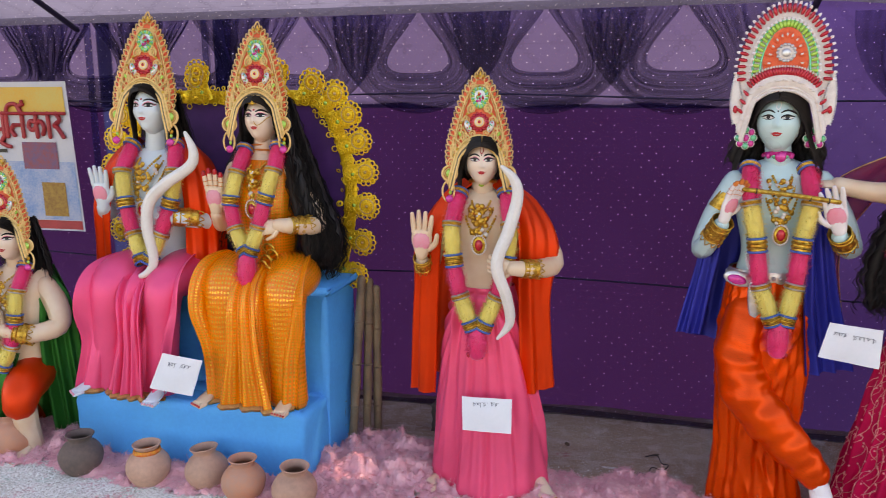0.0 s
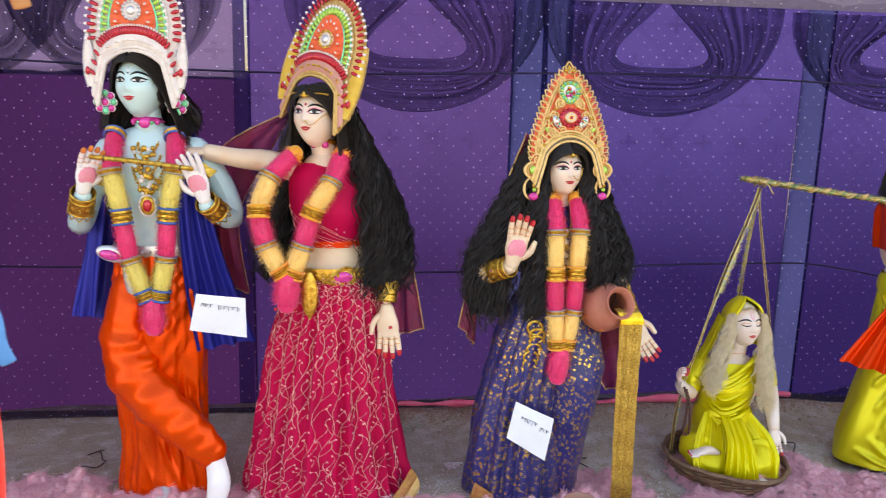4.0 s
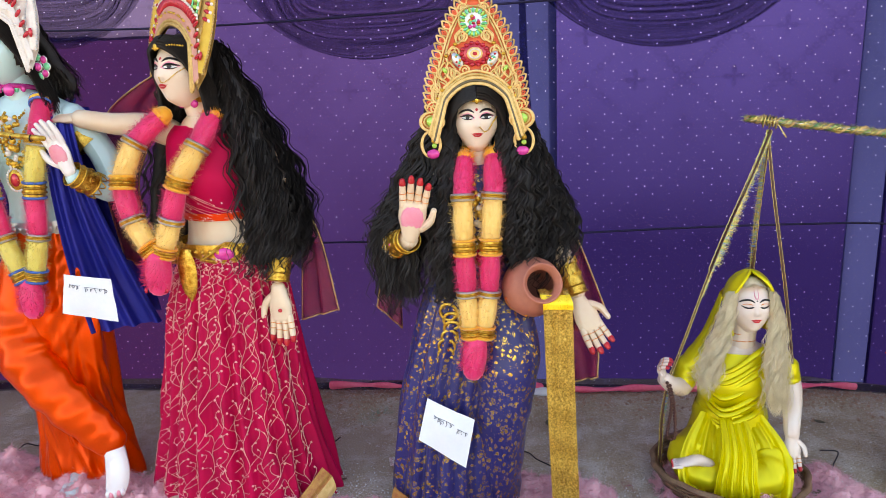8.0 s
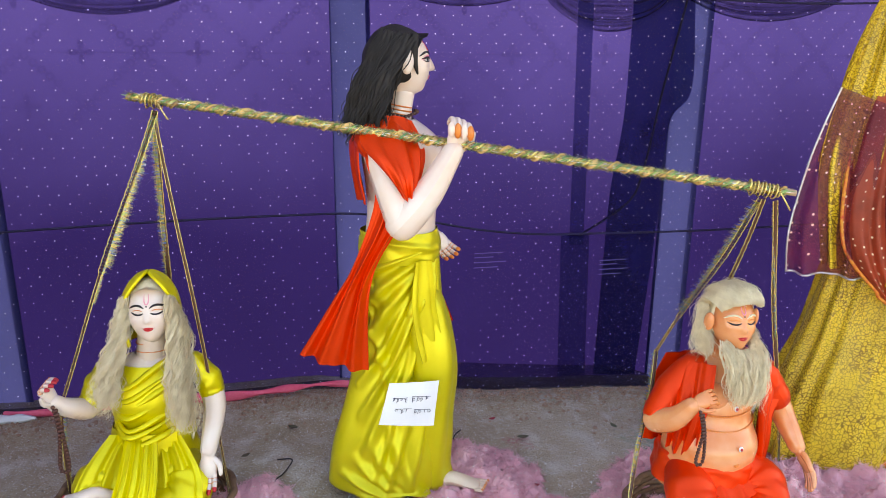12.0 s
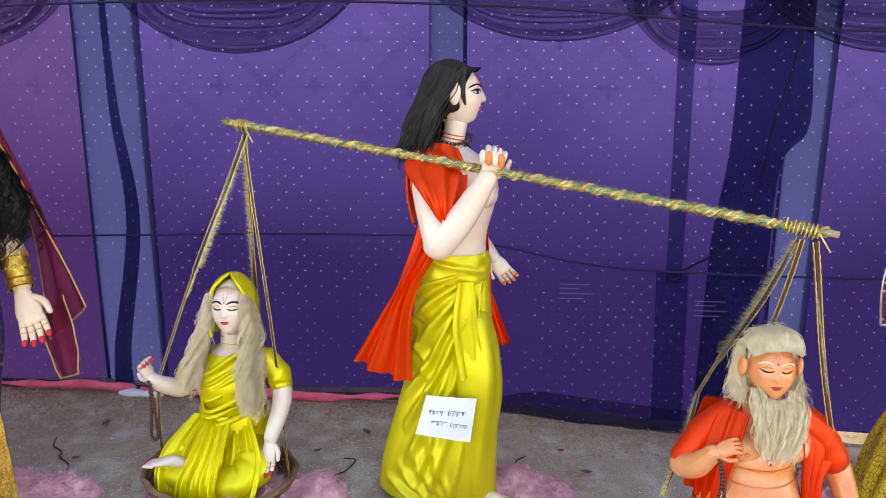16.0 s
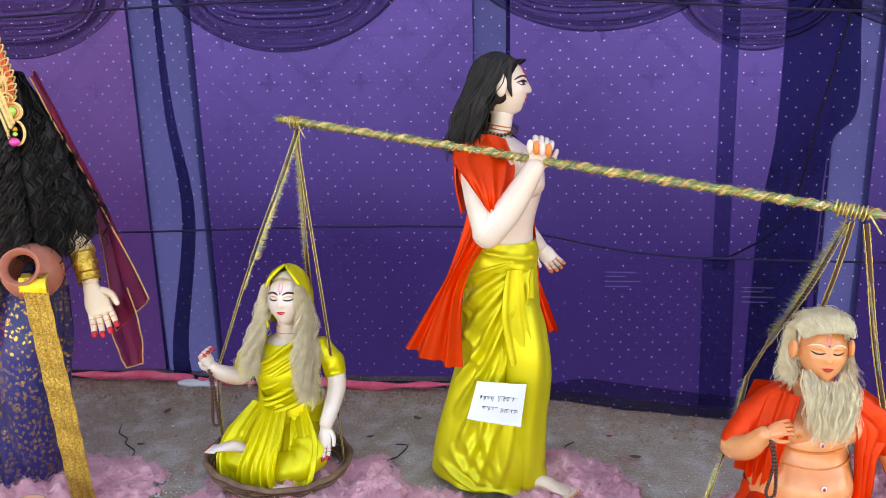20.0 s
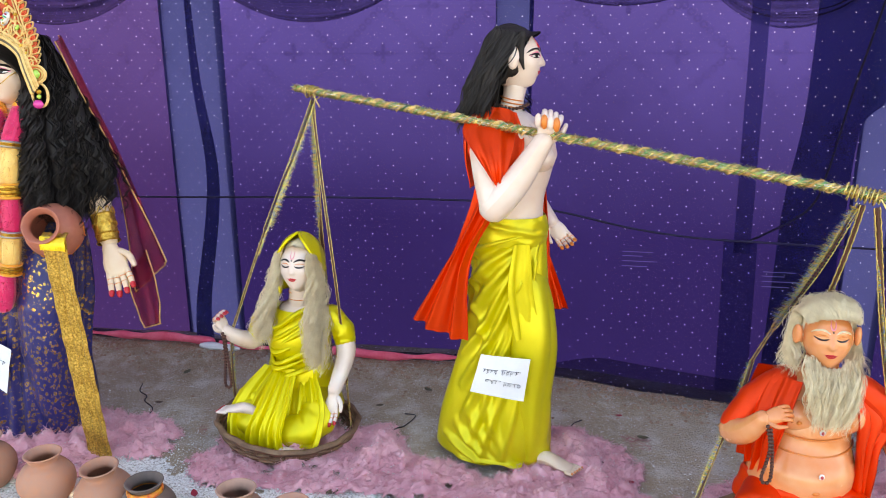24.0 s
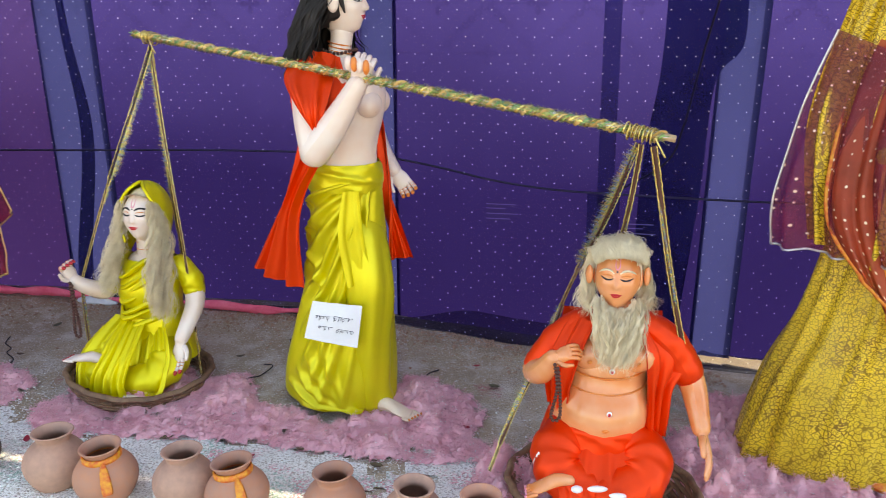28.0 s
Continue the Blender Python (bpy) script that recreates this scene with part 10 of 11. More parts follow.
s.tube([(0.12, 0.02, 0.44), (0.2, -0.15, 0.42), (0.215, -0.2, 0.36)], [0.1, 0.085, 0.07], REDSILK, 18)
s.tube([(0.213, -0.18, 0.36), (0.2, -0.16, 0.26), (0.19, -0.12, 0.12)], [0.058, 0.05, 0.042], CREAM, 14)
foot(s, (0.19, -0.1, 0.1), (0.05, -1, 0), 0.18, CREAM, RUST)
s.tube([(0.04, 0.02, 0.44), (-0.06, -0.2, 0.3), (-0.06, -0.1, 0.16), (-0.05, 0.15, 0.14)], [0.1, 0.085, 0.07, 0.06], REDSILK, 18)
s.sheet([(0.16, -0.02, 0.93), (0.23, -0.05, 0.8), (0.22, -0.06, 0.55), (0.22, -0.02, 0.13)], [(0.14, 0.07, 0.93), (0.3, 0.05, 0.8), (0.33, 0.06, 0.55), (0.36, 0.06, 0.13)], GREENSILK, 30, 24, 3, 0.016, 0.02, seed=61)
s.sheet([(0.0, 0.09, 0.92), (-0.05, 0.13, 0.6), (-0.1, 0.16, 0.13)], [(0.2, 0.09, 0.92), (0.3, 0.12, 0.6), (0.34, 0.12, 0.13)], GREENSILK, 24, 34, 5, 0.016, 0, seed=62)
s.sheet([(0.02, -0.12, 0.56), (0.03, -0.17, 0.4), (0.06, -0.18, 0.2)], [(0.16, -0.12, 0.56), (0.15, -0.18, 0.4), (0.14, -0.17, 0.2)], GREENSILK, 20, 18, 3, 0.014, 0.01, seed=63)
chest_jewels(s, (0.1, -0.03, 0.93), 0.08, 0.2, 0.1, 12)
statue(s, "kneeling_statue", m, "clay devotee statue kneeling in a green satin cape, palms joined")
tall_crown(m @ pose(0.105, -0.04, 1.045, -5, 0, 12), "tall coral and gold pageant crown with a green stone", 0.92)
garland(m, [[(0.0, -0.06, 0.95), (0.0, -0.13, 0.86), (0.03, -0.15, 0.76), (0.06, -0.16, 0.62), (0.09, -0.17, 0.5)], [(0.19, -0.06, 0.95), (0.2, -0.13, 0.86), (0.19, -0.14, 0.78), (0.17, -0.16, 0.62), (0.11, -0.17, 0.5)]], FLOWERS, "pink, yellow and gold tinsel garland on the kneeling devotee", 0.034, None, seed=131)


# ---- throne ----
mt = pose(-0.566, 2.874, 0.095, 0, 0, -15)
throne = thing("throne", mt, "sky-blue distempered stepped throne of clay and board", "throne")
s = Sculpt()
box(s, (-0.555, 0.13, 0.155), (1.11, 0.26, 0.31), THRONEBLUE, 0, 0.022, 0.006, 1)
s.done("step", throne)
s = Sculpt()
box(s, (-0.51, 0.40, 0.385), (1.04, 0.34, 0.77), THRONEBLUE, 0, 0.022, 0.006, 2)
s.done("seat_block", throne)
s = Sculpt()
box(s, (-0.51, 0.39, 0.775), (1.10, 0.38, 0.035), THRONEBLUE, 0, 0.016, 0.005, 3)
s.done("seat_slab", throne)
s = Sculpt()
rows = []
out = [(-0.46, 0.78), (-0.5, 1.15), (-0.44, 1.5), (-0.2, 1.6), (0.2, 1.6), (0.44, 1.5), (0.5, 1.15), (0.46, 0.78)]
q = spline([(x * 1.2 if x < 0 else x, z) for x, z in out], 50)
for k in (0, 0.33, 0.66, 1):
    rows.append([(-0.5 + x * (k if k else 0.02), 0.545, 1.1 + (z - 1.1) * (k if k else 0.02)) for x, z in q])
s.grid(rows, PURPLEBOARD, True, 1, 1)
s.grid([[(x, y + 0.02, z) for x, y, z in r] for r in rows], PURPLEBOARD, True, 1, 1)
s.grid([rows[-1], [(x, y + 0.02, z) for x, y, z in rows[-1]]], PURPLEBOARD, True, 1, 1)
s.done("backrest", throne, "purple cloth back board")
edge = [(-0.48, 0.82), (-0.52, 1.0), (-0.53, 1.18), (-0.51, 1.34), (-0.46, 1.47), (-0.36, 1.56), (-0.2, 1.58), (0.0, 1.57), (0.2, 1.58), (0.36, 1.56), (0.44, 1.47), (0.49, 1.34), (0.515, 1.18), (0.5, 1.0), (0.46, 0.82)]
edge = [(x * 1.2 if x < 0 else x, z) for x, z in edge]
s = Sculpt()
s.tube([(-0.5 + x, 0.533, z) for x, z in edge], [(0.03, 0.003)] * len(edge), FOIL, 10, 80, up=(0, 1, 0))
rg = np.random.default_rng(3)
for p in spline([(-0.5 + x, 0.518, z) for x, z in edge], 520):
    s.ring(p + (rg.normal(0, 0.02), 0.006, rg.normal(0, 0.02)), (0.3 * rg.normal(), 1, 0.3 * rg.normal()), rg.uniform(0.006, 0.013), 0.0026, FOIL, 10, 4)
s.done("gilt_border", throne, "pierced gold foil border")


def rosette(x, z, ang, r=0.058):
    sc = Sculpt()
    t0 = np.array((math.cos(ang), 0, math.sin(ang)))
    n0 = np.array((-math.sin(ang), 0, math.cos(ang)))
    c = np.array((-0.5 + x, 0.516, z)) + t0 * 0.085
    rows = []
    for t in np.linspace(-0.11, 0.03, 8):
        w = 0.03 + 0.022 * (t + 0.11) / 0.14
        rows.append([c + t0 * t + n0 * w * u + np.array((0, 0.006 - 0.008 * (1 - u * u), 0)) for u in np.linspace(-1, 1, 7)])
    sc.grid(rows, FOIL, False, 0.1, 0.1)
    sc.blob(c, (r * 0.8, 0.006, r * 0.8), FOIL, None, 22, 5)
    for t in np.linspace(0, 6.28, 15)[:-1]:
        d = np.array((math.cos(t), 0, math.sin(t)))
        sc.ring(c + d * r * 0.86 + (0, -0.003, 0), (0, 1, 0), 0.0115, 0.0034, FOIL, 10, 4)
        sc.tube([c + d * r * 0.3 + (0, -0.006, 0), c + d * r * 0.75 + (0, -0.005, 0)], 0.0032, FOIL, 5, 3)
    sc.ring(c + (0, -0.008, 0), (0, 1, 0), r * 0.56, 0.003, GOLDCORD, 20, 5)
    sc.ring(c + (0, -0.009, 0), (0, 1, 0), r * 0.3, 0.004, FOIL, 16, 5)
    sc.blob(c + (0, -0.01, 0), 0.008, GOLDCORD, None, 8, 5)
    for t in (-0.09, -0.07):
        for u in (-0.6, 0, 0.6):
            sc.ring(c + t0 * t + n0 * 0.03 * u + (0, -0.003, 0), (0, 1, 0), 0.009, 0.003, FOIL, 10, 4)
    sc.blob(c - t0 * 0.062 + (0, -0.004, 0), (0.009, 0.005, 0.009), LIMEGEM, None, 8, 5)
    sc.done("gilt_rosette", throne, "embossed gold foil rosette")


for k, (x, z) in enumerate(spline([e for e in edge], 19)):
    if abs(x) < 0.16 and k not in (8, 14):
        continue
    rosette(x, z, math.atan2((z - 1.12) * 0.8, x))
for x in (-0.22, 0.18):
    rosette(x, 1.6, 1.57, 0.06)

# bamboo props behind the throne
for k, (x, y, dx, dy, h) in enumerate(((-0.42, 3.27, 0.05, 0.08, 0.86), (-0.36, 3.33, 0.02, 0.05, 0.84), (-0.44, 3.38, -0.02, 0.02, 0.9), (-0.31, 3.38, 0.0, 0.02, 0.8), (-0.47, 3.25, 0.0, 0.1, 0.5))):
    s = Sculpt()
    g = ground_z(x, y) - 0.02
    pts = [(x + dx * t, y + dy * t, g + (h - g) * t) for t in np.linspace(0, 1, 9)]
    s.tube(pts, [0.02 + 0.003 * (i % 3 == 0) for i in range(9)], BAMBOO, 9, 40)
    for i in (2, 4, 6):
        s.ring(pts[i], (dx, dy, h), 0.022, 0.003, BAMBOO, 14, 5)
    tagged(s.done("bamboo_prop"), "weathered bamboo prop leaning under the throne seat", "bamboo pole", "bamboo props")

# flat stone at the wall
s = Sculpt()
box(s, (0.1, 3.62, 0.07), (0.3, 0.14, 0.18), surface("grey_stone", (0.16, 0.13, 0.11), None, 0.85, bump=0.5), -14, 0.02, 0.006, 4)
tagged(s.done("stone_block"), "rough grey-brown stone block at the foot of the cloth", "stone")

# ---- cloth-wrapped pole in the foreground ----
wp = thing("wrapped_pole", pose(0, 0, 0), "tent pole wrapped in red dotted cloth with blue and orange ribbons", "pole")
m_, t_, b_ = nodes_of("red_dotted_cloth")
t_.nodes.new("ShaderNodeTexCoord")
vo = put(t_, "ShaderNodeTexVoronoi", Scale=24.0, Randomness=0.45)
t_.links.new(t_.nodes["Texture Coordinate"].outputs["UV"], vo.inputs["Vector"])
t_.links.new(mix_colour(t_, ramp(t_, vo.outputs["Distance"], 0.15, 0.11), mix_colour(t_, ramp(t_, noise_out(t_, 6.0), 0.3, 0.7), (0.55, 0.02, 0.02), (0.76, 0.05, 0.035)), (0.88, 0.72, 0.66)), b_.inputs["Base Color"])
b_.inputs["Roughness"].default_value = 0.6
REDWRAP = m_
g0 = ground_z(0.86, 1.0)
POLE = (0.9595, 0.0412)


def pole_at(z, a=0.0, r=0.0):
    return np.array((POLE[0] + POLE[1] * z + 0.8 * r * math.cos(a), 1.0 + 0.8 * r * math.sin(a), z))


rows = []
for i in range(120):
    z = g0 - 0.02 + (2.83 - g0) * i / 119
    rows.append([pole_at(z, a, 0.040 + 0.0022 * math.sin(a * 2 + z * 14) + 0.0016 * math.sin(a - z * 27) + 0.001 * math.sin(5 * a + 9 * z)) for a in np.linspace(0, 6.28, 36, endpoint=False)])
s = Sculpt()
s.grid(rows, REDWRAP, True, 0.25, 2.8)
s.done("cloth_wrap", wp, "red cloth with white dots")
BLUERIB = surface("sky_blue_satin_ribbon", (0.05, 0.30, 0.66), (0.03, 0.2, 0.5), 0.35, bump=0.1)
TANRIB = surface("tan_orange_ribbon", (0.55, 0.24, 0.09), (0.42, 0.17, 0.06), 0.55, bump=0.2)


def ribbon(name, pts, w, mat, up=None):
    sc = Sculpt()
    sc.tube(pts, [(w, 0.0022)] * len(pts), mat, 10, len(pts) * 6, up=up)
    sc.done(name, wp)


front = -1.57
ribbon("blue_ribbon", [pole_at(1.645, front + 0.95, 0.045), pole_at(1.605, front + 0.2, 0.046), pole_at(1.565, front - 0.6, 0.047), pole_at(1.505, front - 1.3, 0.048), pole_at(1.445, front - 1.8, 0.05), pole_at(1.395, front - 1.65, 0.05), pole_at(1.362, front - 1.0, 0.049), pole_at(1.34, front - 0.2, 0.05), pole_at(1.328, front + 0.5, 0.05)], 0.011, BLUERIB, (0, 0, 1))
ribbon("blue_ribbon", [pole_at(1.33, front + 0.4, 0.053), pole_at(1.27, front + 0.45, 0.058), pole_at(1.2, front + 0.42, 0.056), pole_at(1.165, front + 0.4, 0.055)], 0.013, BLUERIB, (0, 1, 0))
ribbon("blue_ribbon", [pole_at(1.335, front + 0.45, 0.054), pole_at(1.29, front + 0.75, 0.062), pole_at(1.255, front + 0.8, 0.068), pole_at(1.23, front + 0.9, 0.078)], 0.010, BLUERIB, (0, 1, 0))
ribbon("tan_ribbon", [pole_at(1.705, front - 1.5, 0.046), pole_at(1.712, front - 0.6, 0.046), pole_at(1.712, front + 0.2, 0.047), pole_at(1.71, front + 0.9, 0.047)], 0.008, TANRIB, (0, 0, 1))
ribbon("tan_ribbon", [pole_at(1.712, front + 0.5, 0.05), pole_at(1.66, front + 0.6, 0.056), pole_at(1.56, front + 0.7, 0.058), pole_at(1.475, front + 0.72, 0.056)], 0.011, TANRIB, (0, 1, 0))
ribbon("tan_ribbon", [pole_at(1.712, front + 0.6, 0.05), pole_at(1.72, front + 0.9, 0.075), pole_at(1.675, front + 1.1, 0.1), pole_at(1.655, front + 1.15, 0.108)], 0.010, TANRIB, (0, 1, 0))
s = Sculpt()
s.blob(pole_at(1.712, front + 0.55, 0.052), (0.014, 0.012, 0.013), TANRIB, None, 10, 7)
s.done("knot", wp)
s = Sculpt()
s.blob(pole_at(1.335, front + 0.45, 0.054), (0.013, 0.012, 0.014), BLUERIB, None, 10, 7)
s.done("knot", wp)


# ---- clay pots in a row ----
def clay_pot(x, y, size, mat, ribbon_on, seed, label):
    rg = np.random.default_rng(seed)
    z = ground_z(x, y) - 0.004
    root = thing("clay_pot", pose(x, y, z, rg.normal(0, 2), rg.normal(0, 2), rg.uniform(0, 360)), label, "pot", "row of clay pots")
    prof = [(0.006, 0.0), (0.045, 0.0), (0.07, 0.025), (0.088, 0.065), (0.086, 0.1), (0.066, 0.132), (0.047, 0.146), (0.045, 0.155), (0.055, 0.172), (0.058, 0.176), (0.053, 0.178), (0.043, 0.168), (0.040, 0.15), (0.06, 0.12), (0.075, 0.08), (0.05, 0.02), (0.004, 0.012)]
    q = spline(prof, 60) * size
    sc = Sculpt()
    sc.grid([[(r * (1 + 0.008 * math.sin(2 * a + seed)) * math.cos(a), r * math.sin(a), h) for a in np.linspace(0, 6.28, 40, endpoint=False)] for r, h in q], mat, True, 0.5, 0.4)
    sc.done("body", root)
    if ribbon_on:
        sc = Sculpt()
        sc.tube([(0.05 * size * math.cos(a), 0.05 * size * math.sin(a), 0.146 * size) for a in np.linspace(0, 6.28, 24)], [(0.005, 0.013)] * 24, REDRIBBON, 8, 40, up=(0, 0, 1), cap=False)
        band = sc.done("ribbon", root, "red and gold ribbon tied round the neck")
        if ribbon_on > 1:
            sc = Sculpt()
            a = -1.2 - radians(math.degrees(root.rotation_euler.z))
            d = np.array((math.cos(a), math.sin(a), 0))
            sc.tube([d * 0.053 * size + (0, 0, 0.145 * size), d * 0.075 * size + (0, 0, 0.13 * size), d * 0.095 * size + (0, 0, 0.09 * size), d * 0.1 * size + (0, 0, 0.075 * size)], [(0.006, 0.006), (0.012, 0.002), (0.015, 0.002), (0.013, 0.002)], REDRIBBON, 8, 14)
            sc.done("ribbon_end", band, "loose ribbon end")
    return root


PLAIN, DARK, TIED = "dusty terracotta water pot standing on gravel", "smoke-darkened clay pot with a ribboned neck", "terracotta pot with a red ribbon tied at its neck"
for k, (x, y, size, mat, rib) in enumerate(((-1.93, 3.16, 1.12, TERRACOTTA, 0), (-1.54, 2.98, 1.0, POTDARK, 0), (-1.22, 2.9, 1.0, TERRADUST, 1), (-0.96, 2.86, 0.98, TERRADUST, 0), (-0.79, 2.76, 0.98, TERRACOTTA, 0), (-0.58, 2.70, 1.0, TERRADUST, 0), (2.62, 2.02, 1.0, TERRACOTTA, 0), (2.84, 1.95, 0.98, TERRACOTTA, 0), (3.05, 1.88, 1.0, TERRACOTTA, 0), (3.20, 1.80, 0.98, POTDARK, 1), (3.485, 1.725, 1.03, TERRADUST, 0), (3.665, 1.645, 1.02, TERRACOTTA, 2), (3.895, 1.60, 1.0, TERRADUST, 0), (4.065, 1.535, 1.02, TERRACOTTA, 2), (4.336, 1.485, 1.0, TERRACOTTA, 0), (4.548, 1.415, 0.98, TERRADUST, 0), (4.73, 1.35, 0.98, TERRACOTTA, 0), (5.62, 1.17, 0.95, TERRACOTTA, 0))):
    clay_pot(x, y, size, mat, rib, k, DARK if mat is POTDARK and rib else TIED if rib else PLAIN)


# ---- pink fibre heaps, grit and litter ----
FIBRE = surface("pink_dyed_fibre", (1.0, 0.58, 0.62), (0.80, 0.36, 0.42), 0.9, scale=9, fine=260, bump=0.8, dist=0.004, sheen=0.4)
GRIT = surface("white_grit", (0.86, 0.87, 0.84), (0.74, 0.76, 0.72), 0.5, bump=0.2)


def ico():
    t = (1 + 5 ** 0.5) / 2
    v = [(-1, t, 0), (1, t, 0), (-1, -t, 0), (1, -t, 0), (0, -1, t), (0, 1, t), (0, -1, -t), (0, 1, -t), (t, 0, -1), (t, 0, 1), (-t, 0, -1), (-t, 0, 1)]
    f = [(0, 11, 5), (0, 5, 1), (0, 1, 7), (0, 7, 10), (0, 10, 11), (1, 5, 9), (5, 11, 4), (11, 10, 2), (10, 7, 6), (7, 1, 8), (3, 9, 4), (3, 4, 2), (3, 2, 6), (3, 6, 8), (3, 8, 9), (4, 9, 5), (2, 4, 11), (6, 2, 10), (8, 6, 7), (9, 8, 1)]
    v = [unit(p) for p in v]
    return np.array(v), np.array(f)


ICO_V, ICO_F = ico()


def fibre_heap(areas, seed, label):
    """Matted teased fibre: a lumpy felt with loose curled ends. areas: (x, y, half length, half depth, height, share, turn)."""
    rng = np.random.default_rng(seed)
    sc = Sculpt()
    step = 0.011
    turned = [(x0, y0, a, b, h, math.cos(radians(w)), math.sin(radians(w))) for x0, y0, a, b, h, n, w in areas]

    def height(x, y):
        best = 0.0
        for x0, y0, a, b, h, c, q in turned:
            dx, dy = x - x0, y - y0
            if abs(dx) > 1.3 * max(a, b) or abs(dy) > 1.3 * max(a, b):
                continue
            rr = ((c * dx + q * dy) / a) ** 2 + ((c * dy - q * dx) / b) ** 2
            if rr < 1.5:
                lump = noise.noise((x * 9, y * 9, 7.0)) + 0.8 * noise.noise((x * 24, y * 24, 3.0)) + 0.5 * noise.noise((x * 50, y * 50, 4.0))
                best = max(best, (h * 0.5 + 0.014) * (1.1 - 0.75 * rr * rr + 0.5 * lump) * min(1.25, max(0.05, 0.8 + 0.6 * lump)))
        return best

    xs = [a[0] for a in areas]
    ys = [a[1] for a in areas]
    reach = max(max(a[2], a[3]) for a in areas) * 1.25
    gx, gy = np.arange(min(xs) - reach, max(xs) + reach, step), np.arange(min(ys) - reach, max(ys) + reach, step)
    hh = np.array([[height(x, y) for x in gx] for y in gy])
    index, verts, faces = {}, [], []
    for r in range(len(gy) - 1):
        for c in range(len(gx) - 1):
            if hh[r:r + 2, c:c + 2].min() < 0.004:
                continue
            face = []
            for dr, dc in ((0, 0), (0, 1), (1, 1), (1, 0)):
                key = (r + dr, c + dc)
                if key not in index:
                    x, y = gx[key[1]], gy[key[0]]
                    fine = 0.010 * noise.noise((x * 45, y * 45, 5.0)) + 0.006 * noise.noise((x * 110, y * 110, 9.0))
                    index[key] = len(verts)
                    verts.append((x + 0.006 * noise.noise((x * 60, y * 60, 1.0)), y + 0.006 * noise.noise((x * 60, y * 60, 2.0)), ground_z(x, y) + hh[key] + fine))
                face.append(index[key])
            faces.append(face)
    sc.raw(verts, faces, FIBRE)
    v = np.array(verts)
    n = len(v) * 7
    at = v[rng.integers(0, len(v), n)] + rng.normal(0, 0.004, (n, 3)) * (1, 1, 0.3)
    d = rng.normal(0, 1, (n, 3)) * (1, 1, 0.45)
    d[:, 2] = np.abs(d[:, 2])
    d /= np.linalg.norm(d, axis=1)[:, None]
    e = rng.normal(0, 1, (n, 3))
    ln = rng.uniform(0.005, 0.016, (n, 1))
    line = np.stack([at - d * 0.004, at + d * ln * 0.5 + e * 0.002, at + (d + 0.3 * e) * ln * 0.85, at + (d * 0.8 + 0.6 * e) * ln], 1)
    strands(sc, line, np.tile(np.array((0.0007, 0.0007, 0.0005, 0.0002)), (n, 1)), FIBRE)
    pick = v[rng.integers(0, len(v), len(v) // 5)]
    bits = np.array([(0, 0, 0.9), (1, 0, 0), (-0.4, 0.9, 0), (-0.5, -0.8, 0)])
    vs = pick[:, None, :] + bits[None] * rng.uniform(0.0012, 0.0034, (len(pick), 1, 1)) + np.array((0, 0, 0.004))
    base = np.arange(len(pick))[:, None] * 4
    sc.raw(vs.reshape(-1, 3), np.concatenate([base + np.array(f) for f in ((0, 1, 2), (0, 2, 3), (0, 3, 1))]).tolist(), GRIT)
    ob = sc.done("pink_fibre")
    return tagged(ob, label, "fibre heap", kind="stuff")


fibre_heap([(-0.25, 3.05, 0.3, 0.28, 0.09, 420, -15), (0.2, 2.95, 0.5, 0.2, 0.05, 420, -10), (0.75, 2.85, 0.35, 0.15, 0.03, 160, -15), (-1.95, 3.3, 0.5, 0.25, 0.06, 300, -15), (-1.1, 2.95, 0.9, 0.14, 0.03, 220, -15), (-0.45, 2.72, 0.4, 0.25, 0.03, 200, -15)], 1, "heaps of pink dyed fibre round the throne and the archer's feet")
fibre_heap([(1.25, 2.68, 0.55, 0.16, 0.04, 380, -15), (1.9, 2.42, 0.5, 0.14, 0.035, 300, -15), (2.5, 2.25, 0.45, 0.16, 0.04, 320, -12), (2.85, 2.35, 0.28, 0.18, 0.06, 240, -10), (0.85, 2.95, 0.22, 0.12, 0.05, 120, 0)], 2, "heaps of pink dyed fibre along the feet of the figures")
fibre_heap([(3.36, 2.12, 0.16, 0.1, 0.035, 90, -40), (3.72, 2.02, 0.22, 0.06, 0.025, 130, -15), (3.55, 2.03, 0.26, 0.05, 0.02, 130, -15), (3.86, 2.2, 0.13, 0.2, 0.045, 200, -15), (3.95, 2.05, 0.28, 0.12, 0.04, 200, -10), (4.3, 1.93, 0.38, 0.1, 0.045, 340, -15), (4.6, 2.06, 0.22, 0.24, 0.05, 320, -15), (4.62, 1.86, 0.2, 0.1, 0.04, 150, -15), (3.45, 2.36, 0.12, 0.14, 0.05, 110, 0), (3.53, 2.3, 0.24, 0.2, 0.06, 140, -15)], 3, "heaps of pink dyed fibre under the basket and the walking figure")
fibre_heap([(4.9, 1.55, 0.16, 0.22, 0.1, 260, 0), (5.05, 1.3, 0.35, 0.14, 0.06, 260, -12), (5.55, 1.62, 0.2, 0.28, 0.09, 320, 0), (5.75, 1.45, 0.3, 0.2, 0.06, 280, 0), (5.8, 1.95, 0.2, 0.25, 0.09, 240, 0), (5.2, 1.75, 0.25, 0.22, 0.06, 180, 0)], 4, "heaps of pink dyed fibre round the old man's basket")


